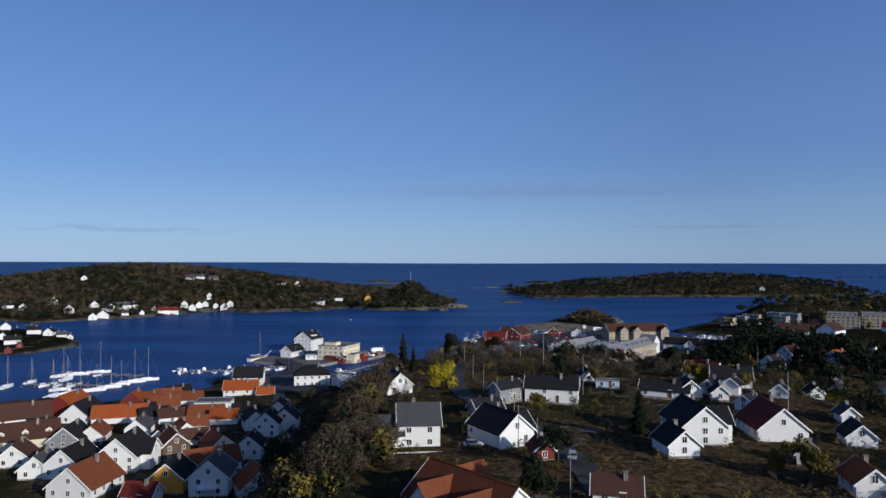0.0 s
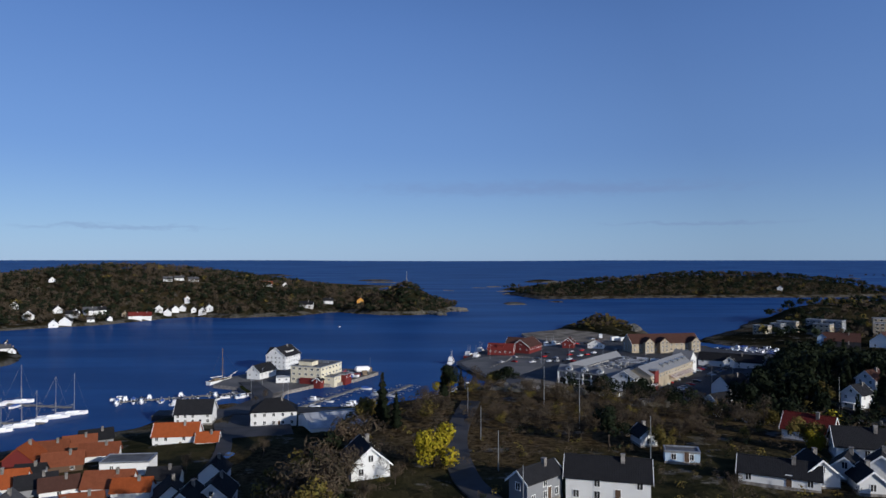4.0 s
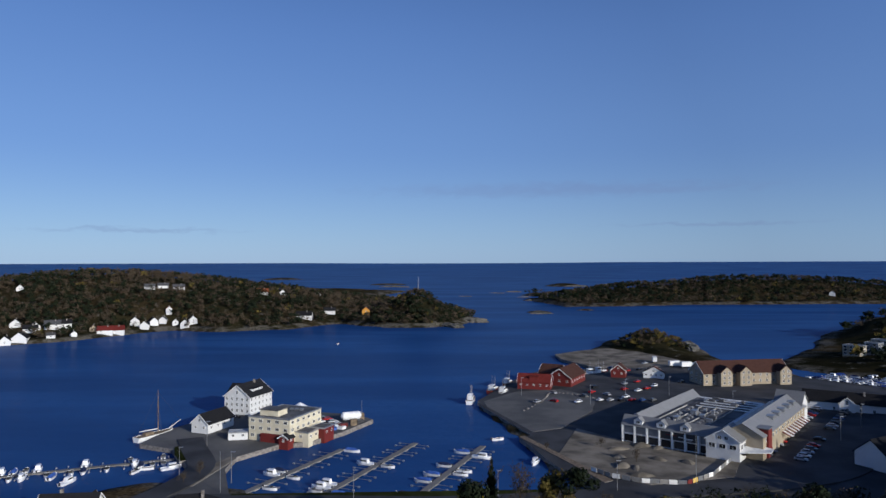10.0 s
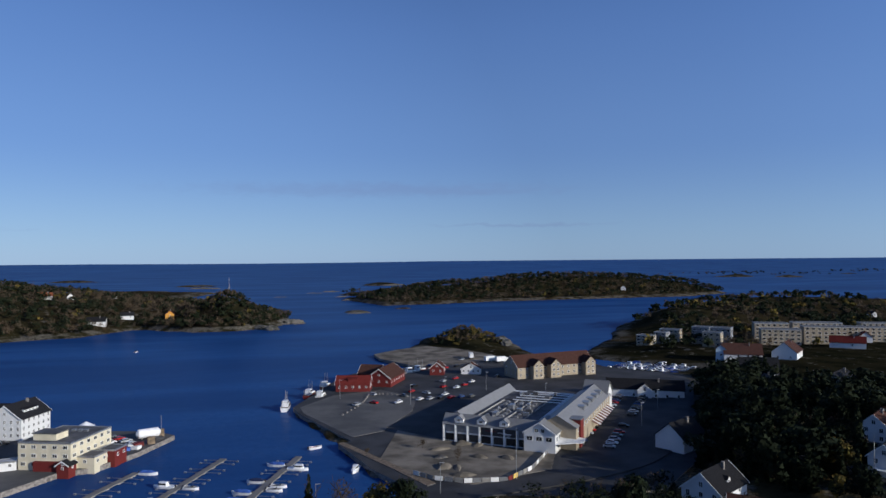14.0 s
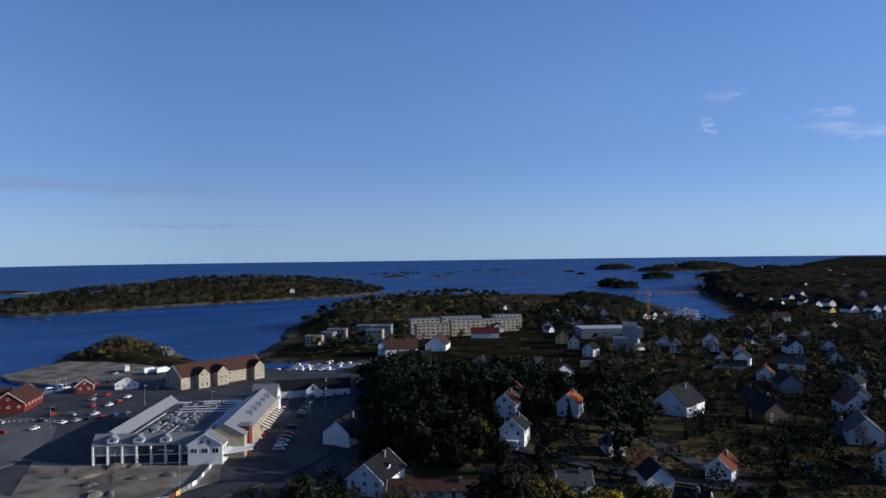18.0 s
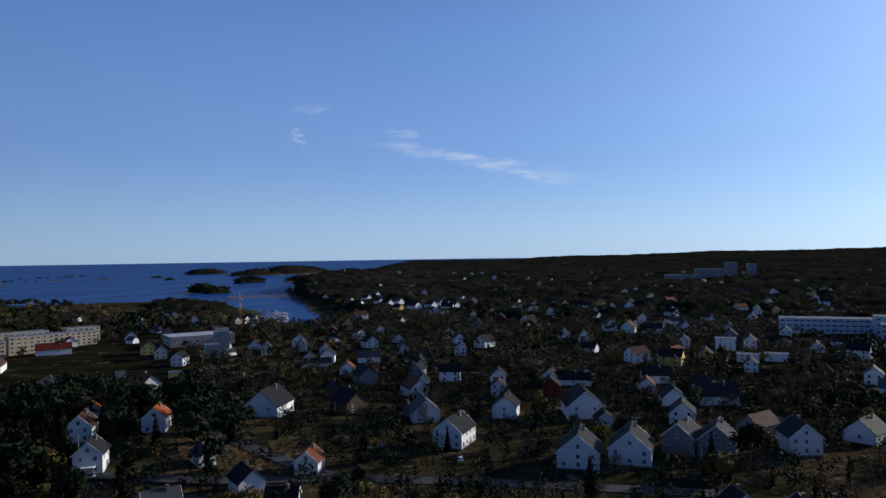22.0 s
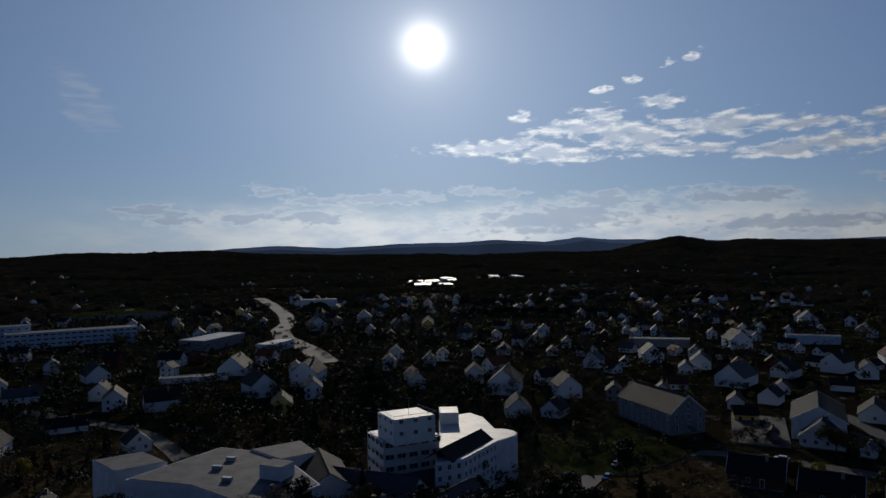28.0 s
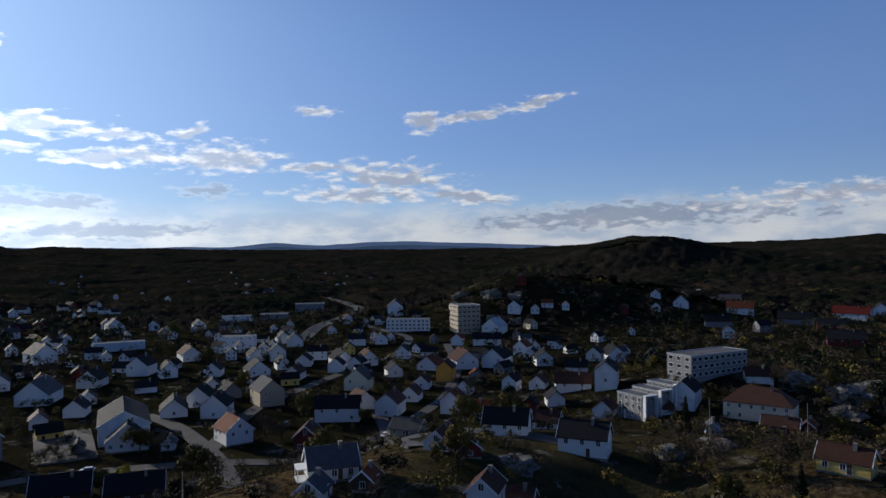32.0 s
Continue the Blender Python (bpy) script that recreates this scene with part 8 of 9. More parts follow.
def pier(a, b, width, slots, label, boats=0.6, seed=0, arms=5.0):
    """A floating pier from a to b with mooring arms and boats on both sides."""
    rng = random.Random(seed)
    a, b = Vector((*a, 0)), Vector((*b, 0))
    d = b - a
    turn = math.degrees(math.atan2(d.y, d.x))
    ob = thing("pier", label, "pier", pose(a.x, a.y, 0, 0, 0, turn), "piers of the marina")
    L = d.length
    part("deck", Solid().box(0, L, -width / 2, width / 2, 0.25, 0.55).mesh("deck", PLANK), ob)
    n = int(L / 6)
    fl = shared(("float", width), lambda: Solid().box(-1.2, 1.2, -width / 2 + 0.1, width / 2 - 0.1, -0.5, 0.25).mesh("float", CONCRETE))
    arm = shared(("arm", arms), lambda: Solid().tube((0, 0, 0.35), (0, arms, 0.3), 0.09, 0.06, 5).box(-0.25, 0.25, arms - 0.7, arms, 0.0, 0.45).mesh("mooring_arm", METAL))
    for i in range(n):
        part("float", fl, ob, pose((i + 0.5) * L / n, 0, 0))
    for i in range(slots):
        for side in (0, 180):
            u = (i + 0.5) * L / slots
            if i % 3 != 2 or slots < 12:
                part("mooring_arm", arm, ob, pose(u, 0, 0, 0, 0, side) @ pose(0, width / 2, 0))
            if rng.random() < boats:
                proto = rng.choice(BOATS[:2] + BOATS)
                out = width / 2 + 3.2
                p = ob.matrix_basis @ pose(u + L / slots * 0.5, out if side == 0 else -out, 0.05, 0, 0, (90 if side == 0 else 270) + rng.uniform(-4, 4))
                copy_thing(proto, p)
    return ob


pier((-66, 189), (-43, 241), 2.2, 15, "grey floating marina pier with mooring arms", 0.34, 1)
pier((-42, 188), (-17, 250), 2.2, 20, "grey floating marina pier with mooring arms", 0.3, 2)
pier((-14, 188), (8, 246), 2.2, 18, "grey floating marina pier with mooring arms", 0.3, 3)
pier((-99, 228), (-150, 206), 2.0, 16, "grey floating pier west of the quay", 0.7, 4, 4.0)
pier((-160, 165), (-215, 168), 2.2, 8, "floating pier of the guest harbour", 0.3, 5, 5.0)
pier((-165, 195), (-215, 205), 2.2, 6, "outer floating pier of the guest harbour", 0.2, 6, 5.0)
pier((205, 372), (240, 392), 2.0, 10, "floating pier in the small bay", 0.85, 7)
pier((196, 384), (226, 402), 2.0, 9, "floating pier in the small bay", 0.85, 8)
pier((212, 362), (246, 380), 2.0, 9, "floating pier in the small bay", 0.85, 9)
for i in range(4):
    pier((660 + i * 32, 385 + i * 18), (690 + i * 32, 420 + i * 18), 2.0, 8, "floating pier in the far marina", 0.9, 20 + i)
for i, (x, y, rot) in enumerate(((-218, 160, 80), (-213, 172, 80), (-182, 136, 85), (-208, 192, 15), (-187, 152, 10), (-203, 199, 10), (-176, 148, 12), (-170, 152, 14), (-195, 206, 12), (-167, 160, 16), (-165, 167, 14), (-162, 175, 18))):
    copy_thing(YACHTS[i % 3], pose(x, y, 0.05, 0, 0, rot + 10))
for x, y, rot, k in ((-152, 212, 20, 1), (25, 226, 250, 1), (14, 256, 20, 0), (52, 400, 20, 1), (60, 408, 0, 1), (66, 398, 160, 0), (-320, 250, 30, 0), (-106, 214, 80, 0), (-96, 218, 40, 1), (-100, 560, 80, 0), (46, 410, 30, 2), (-130, 208, 100, 3), (-122, 203, 80, 1)):
    copy_thing(BOATS[k], pose(x, y, 0.05, 0, 0, rot))


def fishing_boat(x, y, rot, l, colour):
    b = thing("fishing_boat", "%s fishing boat with masts, moored at the quay" % ("red" if colour == "red" else "white"), "fishing boat", pose(x, y, 0, 0, 0, rot), "fishing boats at the quay")
    part("hull", hull_mesh(l, l * 0.3, 1.9, WALLS["red"] if colour == "red" else GELCOAT, WOOD), b)
    part("wheelhouse", Solid().prism([(-l * 0.3, -1.3), (-l * 0.05, -1.3), (0, -0.9), (0, 0.9), (-l * 0.05, 1.3), (-l * 0.3, 1.3)], 1.6, 4.4, 0, 0.92).mesh("wheelhouse", GELCOAT), b)
    part("wheelhouse_window", Solid().prism([(-l * 0.29, -1.32), (-l * 0.05, -1.32), (0.03, -0.92), (0.03, 0.92), (-l * 0.05, 1.32), (-l * 0.29, 1.32)], 3.3, 4.0, 0, 0.97).mesh("wheelhouse_window", GLASS), b)
    part("mast", Solid().tube((l * 0.2, 0, 1.5), (l * 0.2, 0, 8), 0.12, 0.06, 6).tube((-l * 0.15, 0, 4.3), (-l * 0.15, 0, 9), 0.1, 0.05, 6).mesh("mast", METAL), b)
    part("derrick", Solid().tube((l * 0.2, 0, 3), (l * 0.02, 0, 6.6), 0.08, 0.06, 5).tube((-l * 0.42, -1.2, 1.8), (-l * 0.42, -1.2, 4.2), 0.07, 0.07, 5).tube((-l * 0.42, 1.2, 1.8), (-l * 0.42, 1.2, 4.2), 0.07, 0.07, 5).tube((-l * 0.42, -1.2, 4.2), (-l * 0.42, 1.2, 4.2), 0.07, 0.07, 5).mesh("derrick", METAL), b)
    part("bulwark", Solid().box(l * 0.1, l * 0.4, -0.6, 0.6, 1.9, 2.5).mesh("bulwark", WHITE_TRIM), b)


fishing_boat(5, 327, 80, 13, "white")
fishing_boat(17, 352, 65, 12, "red")
fishing_boat(22, 346, 65, 10, "white")
fishing_boat(26, 372, 65, 11, "red")
fishing_boat(78, 404, 20, 12, "white")
fishing_boat(84, 410, 20, 10, "red")


def schooner():
    b = thing("schooner", "old wooden schooner with one bare mast, moored at the quay", "schooner", pose(-119, 258, 0, 0, 0, 62))
    part("hull", hull_mesh(17, 4.6, 1.9, WHITE_TRIM, WOOD), b)
    part("deckhouse", Solid().prism([(-5, -1.1), (-1, -1.1), (-1, 1.1), (-5, 1.1)], 1.7, 2.9, 0, 0.92).mesh("deckhouse", WOOD), b)
    part("mast", Solid().tube((1.5, 0, 1.5), (1.5, 0, 18.5), 0.22, 0.1, 8).mesh("mast", WOOD), b)
    part("bowsprit", Solid().tube((6.5, 0, 2.4), (12.5, 0, 4.8), 0.16, 0.08, 6).mesh("bowsprit", WHITE_TRIM), b)
    part("boom", Solid().tube((1.3, 0, 3.4), (-7, 0, 3.8), 0.2, 0.14, 6).mesh("boom", WHITE_TRIM), b)
    rig = Solid()
    for sy in (-2.2, -1.6, 1.6, 2.2):
        rig.tube((0.6 + abs(sy) * 0.4, sy, 1.8), (1.5, 0, 15.5), 0.035, 0.035, 3)
    rig.tube((12.3, 0, 4.7), (1.5, 0, 17.5), 0.035, 0.035, 3).tube((-8, 0, 2), (1.5, 0, 18), 0.035, 0.035, 3)
    part("rigging", rig.mesh("rigging", DARKMETAL), b)


schooner()


# ---- cars ----
def car_proto(i):
    word = ("white", "silver", "black", "red", "blue", "grey")[i]
    c = thing("car", "%s car parked in the open" % word, "car", pose(66 + 5 * i, 322, 1.72, 0, 0, 45), "parked cars")
    body = Solid().add([(x, y, z) for x, z, w in ((-2.1, 0.35, 0.82), (-2.15, 0.85, 0.86), (-2.0, 0.98, 0.84), (1.0, 0.98, 0.84), (2.05, 0.8, 0.8), (2.15, 0.4, 0.78)) for y in (-w, w)],
                       [(k * 2, k * 2 + 1, k * 2 + 3, k * 2 + 2) for k in range(5)] + [(0, 2, 4, 6, 8, 10)[::-1], (1, 3, 5, 7, 9, 11), (10, 11, 1, 0)])
    part("body", body.mesh("body", PAINTS[i]), c)
    glass = Solid().prism([(-1.75, -0.78), (0.95, -0.78), (0.95, 0.78), (-1.75, 0.78)], 0.97, 1.36, 0, 0.8)
    part("window", glass.mesh("window", GLASS), c)
    part("roof", Solid().box(-1.45, 0.6, -0.63, 0.63, 1.36, 1.44).mesh("roof", PAINTS[i]), c)
    w = shared("wheel", lambda: Solid().tube((0, -0.1, 0), (0, 0.1, 0), 0.32, 0.32, 10).mesh("wheel", TYRE))
    for x in (-1.35, 1.35):
        for y in (-0.78, 0.78):
            part("wheel", w, c, pose(x, y, 0.32))
    return c


CARS = [car_proto(i) for i in range(6)]


def park(x, y, rot, rng, z=None):
    copy_thing(rng.choice(CARS), pose(x, y, (height(x, y) + 0.3) if z is None else z, 0, 0, rot + rng.uniform(-3, 3)))


def park_all():
    rng = random.Random(21)
    for i in range(18):
        if rng.random() < 0.75:
            park(104 + i * 3.2, 230 + i * 4.3, -37, rng, 1.72)
        if rng.random() < 0.6:
            park(113 + i * 3.2, 224 + i * 4.3, -37, rng, 1.72)
    for x, y in ((44, 320), (60, 332), (66, 342), (72, 336), (84, 350), (90, 346), (70, 356), (96, 352), (102, 360), (46, 340), (55, 318), (80, 330), (88, 366), (96, 372), (120, 372), (36, 318), (100, 410), (108, 414), (92, 420), (118, 440)):
        park(x, y, rng.choice((40, 130, 45, 220)), rng, 1.72)
    for x, y, r in ((-50, 272, 40), (-53, 277, 40), (-56, 281, 40), (-58, 276, 40), (-60, 285, 40), (-48, 288, 40), (-96, 285, 20)):
        park(x, y, r, rng, 1.72)
    for x, y, r in ((5, -38, 10), (24, -50, 80), (178, -52, 60), (184, -84, 60), (206, 60, 20), (212, 88, 30), (40, -218, 0), (70, -218, 5), (-18, -238, 60), (-44, -286, 65), (390, -276, 30), (470, -310, 30), (520, -345, 40), (450, -302, 30), (600, -408, 35), (205, 150, 60), (190, 100, 60), (16, -262, 100), (252, -106, 10), (-66, 100, 80), (100, -170, 100), (104, -182, 100)):
        park(x, y, r, rng)


park_all()


# ---- poles, fences, crane ----
def pole(x, y, h, label, name="lamp_post", z=None, head=True):
    p = thing(name, label, "lamp post" if head else "pole", pose(x, y, height(x, y) if z is None else z), "poles in the town")
    part("shaft", shared(("shaft", h), lambda: Solid().tube((0, 0, -0.5), (0, 0, h), 0.11, 0.06, 6).mesh("shaft", METAL)), p)
    if head:
        part("lamp_head", shared("lamp_head", lambda: Solid().box(-0.2, 1.2, -0.15, 0.15, -0.1, 0.05).mesh("lamp_head", METAL)), p, pose(0, 0, h))


for x, y in ((60, 314), (103, 337), (80, 330), (30, 335), (120, 300), (140, 250), (160, 272), (-88, 205), (-92, 240), (-70, 200), (-30, 182), (10, 182), (45, 192)):
    pole(x, y, 9.0, "slim grey lamp post on the quay", z=1.7)
for x, y, h in ((70, 199, 16), (34, 60, 14), (28, 80, 12), (14, -44, 10), (40, 20, 12), (86, -10, 12), (-70, 190, 12), (150, 150, 14), (-95, -165, 13), (-130, -175, 12)):
    pole(x, y, h, "white flagpole without a flag", "flagpole", None, False)
for i in range(9):
    pole(24 - i * 2.2, -120 + i * 24, 8.0, "wooden utility pole beside the hill road", "utility_pole", None, False)
mast = thing("radio_mast", "thin lattice radio mast on the wooded point", "mast", pose(-48, 800, height(-48, 800)))
part("shaft", Solid().tube((0, 0, 0), (0, 0, 38), 0.5, 0.3, 4).mesh("shaft", METAL), mast)
part("guy_wires", Solid().tube((0, 0, 30), (12, 0, 0), 0.08, 0.08, 3).tube((0, 0, 30), (-8, 10, 0), 0.08, 0.08, 3).tube((0, 0, 30), (-8, -10, 0), 0.08, 0.08, 3).mesh("guy_wires", METAL), mast)


def tower_crane():
    yellow = surface("crane_yellow", (0.75, 0.36, 0.03), 0.5, 1.0, 8.0, 0.12)
    x, y = 560, 372
    c = thing("tower_crane", "tall orange tower crane over the building site", "crane", pose(x, y, height(x, y), 0, 0, -52))
    s = Solid()
    H = 27
    for sx in (-0.8, 0.8):
        for sy in (-0.8, 0.8):
            s.tube((sx, sy, 0), (sx, sy, H), 0.16, 0.16, 4)
    for i in range(13):
        z = i * 2
        s.tube((-0.8, -0.8, z), (0.8, -0.8, z + 2), 0.08, 0.08, 3).tube((0.8, 0.8, z), (-0.8, 0.8, z + 2), 0.08, 0.08, 3).tube((-0.8, 0.8, z), (-0.8, -0.8, z + 2), 0.08, 0.08, 3).tube((0.8, -0.8, z), (0.8, 0.8, z + 2), 0.08, 0.08, 3)
    part("tower", s.mesh("tower", yellow), c)
    j = Solid()
    for sy, z in ((-0.6, H), (0.6, H), (0, H + 1.3)):
        j.tube((-12, sy, z), (44, sy, z), 0.13, 0.13, 4)
    for i in range(28):
        j.tube((-12 + 2 * i, -0.6, H), (-11 + 2 * i, 0, H + 1.3), 0.06, 0.06, 3).tube((-11 + 2 * i, 0, H + 1.3), (-10 + 2 * i, 0.6, H), 0.06, 0.06, 3)
    part("jib", j.mesh("jib", yellow), c)
    part("counterweight", Solid().box(-12, -9, -0.8, 0.8, H - 2.2, H).mesh("counterweight", CONCRETE), c)
    part("cab", Solid().box(0.9, 2.4, -0.8, 0.8, H - 2.4, H - 0.2).mesh("cab", WHITE_TRIM), c)
    part("apex", Solid().tube((0, 0, H), (0, 0, H + 6), 0.3, 0.1, 4).tube((0, 0, H + 6), (30, 0, H + 1.3), 0.05, 0.05, 3).tube((0, 0, H + 6), (-11, 0, H + 1.2), 0.05, 0.05, 3).mesh("apex", yellow), c)


tower_crane()


def site_fence():
    line = [(41, 212), (46, 205), (54, 200), (67, 198), (78, 207), (86, 218), (93, 228)]
    f = thing("site_fence", "temporary white hoarding round the building site", "fence", pose(0, 0, 1.8))
    i = 0
    for (ax, ay), (bx, by) in zip(line, line[1:]):
        d = math.hypot(bx - ax, by - ay)
        n = max(1, int(d / 2.6))
        turn = math.degrees(math.atan2(by - ay, bx - ax))
        for k in range(n):
            u = (k + 0.5) / n
            mat = (WHITE_TRIM, METAL, CONCRETE)[(i * 7) % 3] if i % 17 not in (11, 12) else (WALLS["red_render"] if i % 17 == 11 else WALLS["yellow_render"])
            part("panel", Solid().box(-1.22, 1.22, -0.04, 0.04, 0.0, 1.35).mesh("panel", mat), f, pose(ax + (bx - ax) * u, ay + (by - ay) * u, 0, 0, 0, turn))
            i += 1
    rng = random.Random(3)
    for k in range(9):
        x, y = rng.uniform(46, 78), rng.uniform(206, 246)
        if abs((x - 60) * 0.8 + (y - 225) * 0.8) > 22:
            continue
        w, d, h = rng.uniform(1.5, 5), rng.uniform(1.2, 3.5), rng.uniform(0.4, 1.3)
        m = thing("soil_heap", "heap of brown soil on the building site", "heap", pose(x, y, 1.8, 0, 0, rng.uniform(0, 180)), "soil heaps")
        ring = [(w * math.cos(a) * rng.uniform(0.8, 1.2), d * math.sin(a) * rng.uniform(0.8, 1.2)) for a in [6.283 * q / 9 for q in range(9)]]
        part("soil", Solid().prism(ring, -0.2, h * 0.5, 0, 0.65).prism([(a * 0.65, b * 0.65) for a, b in ring], h * 0.5, h, 0, 0.25).mesh("soil", GRAVEL), m)
    for k in range(26):
        u = k / 25
        b = thing("boulder", "grey edge stone along the car park", "stone", pose(28 + 34 * u + 3 * math.sin(u * 7), 300 + 42 * math.sin(u * 2.4), 1.7, 0, 0, k * 40), "edge stones")
        part("stone", shared("edge_stone", lambda: Solid().prism([(0.6, 0.1), (0.3, 0.5), (-0.4, 0.45), (-0.6, -0.1), (-0.2, -0.5), (0.4, -0.4)], -0.1, 0.6, 0, 0.7).mesh("stone", STONE)), b)


site_fence()


# ---- trees and woods ----
def near_trees():
    rng = random.Random(31)
    tree(-2, 26, 11, "gold", 1)
    tree(1, 110, 9, "gold", 4)
    tree(-16, 66, 14, "spruce", 2)
    tree(-12, 60, 10, "spruce", 3)
    # trees on the cliff edge above the old town
    for _ in range(26):
        tree(rng.uniform(-36, -8), rng.uniform(-60, 30), rng.uniform(4, 8), rng.choice(("bare", "bare", "pine", "olive", "spruce")), rng.randint(0, 99))
    count = 0
    # the hill: bare scrub, pines on the slopes
    for _ in range(900):
        x, y = rng.uniform(-44, 135), rng.uniform(-200, 150)
        g = height(x, y)
        if crowded(x, y, 2.0) or math.hypot(x, y + 0) < 4 or count > 120 or g < 4:
            continue
        edge = -depth_inside(np.array([x]), np.array([y]), PLATEAU)[0]
        if edge < -14 and y < 90 and rng.random() < 0.45:
            continue
        kind = rng.choices(("bare", "olive", "pine", "spruce", "gold"), (6, 1.5, 2 if x > 60 else 0.8, 0.8, 0.12))[0]
        size = rng.uniform(4, 9) if kind in ("bare", "olive", "gold") else rng.uniform(7, 13)
        if edge < 0 and kind == "bare":
            size = rng.uniform(3.5, 6.5)
        tree(x, y, size, kind, rng.randint(0, 99))
        count += 1
    # gardens and street trees round the houses below
    count = 0
    for _ in range(2500):
        az, r = radians(rng.uniform(25, 235)), rng.uniform(110, 320)
        if 150 < math.degrees(az) < 205 and rng.random() < 0.6:
            continue
        x, y = math.sin(az) * r, math.cos(az) * r
        if count > 150 or height(x, y) < 3.2 or crowded(x, y, 2.5) or (-95 < x < 110 and y > 150) or depth_inside(np.array([x]), np.array([y]), QUAY_EAST)[0] > -3:
            continue
        dark = 0.75 if 40 < math.degrees(az) < 100 else 0.3
        kind = rng.choices(("pine", "spruce", "bare", "olive", "gold"), (dark * 2, dark, 1.3, 0.8, 0.1))[0]
        tree(x, y, rng.uniform(7, 14) if kind in ("pine", "spruce") else rng.uniform(5, 11), kind, rng.randint(0, 99))
        count += 1
    for x, y, s in ((-44, -222, 12), (-52, -196, 12), (60, -236, 10), (52, -228, 9), (9, -271, 13), (35, -200, 12), (113, -543, 14), (40, -330, 11), (-20, -330, 9), (70, -420, 11), (140, -420, 10), (118, -200, 8), (124, -206, 8), (108, -205, 8)):
        tree(x, y, s, "olive" if s > 9 else "bare", int(s))
    for _ in range(30):
        x, y = rng.uniform(-80, -20), rng.uniform(-110, 130)
        if not crowded(x, y, 3) and height(x, y) > 3:
            tree(x, y, rng.uniform(4, 8), rng.choice(("bare", "bare", "olive", "spruce")), rng.randint(0, 9))
    for x, y, s in ((58, 222, 5), (50, 240, 4), (30, 236, 3), (-82, 206, 5), (-84, 198, 4)):
        tree(x, y, s, "bare", int(s), 1.7)


near_trees()


def wood_spots(n, box, test, sizes, kinds, seed):
    rng = np.random.RandomState(seed)
    x, y = rng.uniform(box[0], box[1], n), rng.uniform(box[2], box[3], n)
    z = ground_z(x, y)
    keep = test(x, y, z)
    names, weights = list(kinds), np.array(list(kinds.values()), float)
    patch = wave(x, y, 38.0, 0.7)
    out = []
    for i in np.nonzero(keep)[0]:
        w = weights.copy()
        w[0] *= 1 + max(-0.8, 1.6 * patch[i])
        out.append((x[i], y[i], z[i], rng.uniform(*sizes), names[rng.choice(len(names), p=w / w.sum())]))
    return out


def clear_of_things(x, y, room):
    ok = np.ones(x.shape, bool)
    for a, b, c in TAKEN:
        ok &= (x - a) ** 2 + (y - b) ** 2 > (c + room) ** 2
    return ok


def open_fronts(x, y):
    """Gardens stay open on the side of each house that looks to the hill."""
    ok = np.ones(x.shape, bool)
    for a, b, c in TAKEN:
        d = math.hypot(a, b)
        if c > 3.2 and 100 < d < 800:
            k = 1 - (c + 5.0) / d
            wide = 0.3 if b < 0 and -1.7 * b > a > -0.3 * b else 1.0
            ok &= (x - a * k) ** 2 + (y - b * k) ** 2 > ((c * 0.7 + 2.5) * wide) ** 2
    return ok


def in_view(x, y, reach):
    """No tree stands within reach of a house on the line from the hill."""
    ok = np.ones(x.shape, bool)
    for a, b, c in TAKEN:
        d = math.hypot(a, b)
        if c > 4.2 and 130 < d < 330:
            along, off = (x * a + y * b) / d, np.abs(x * b - y * a) / d
            ok &= ~((along > d - reach) & (along < d + 1) & (off < c * 0.75))
    return ok


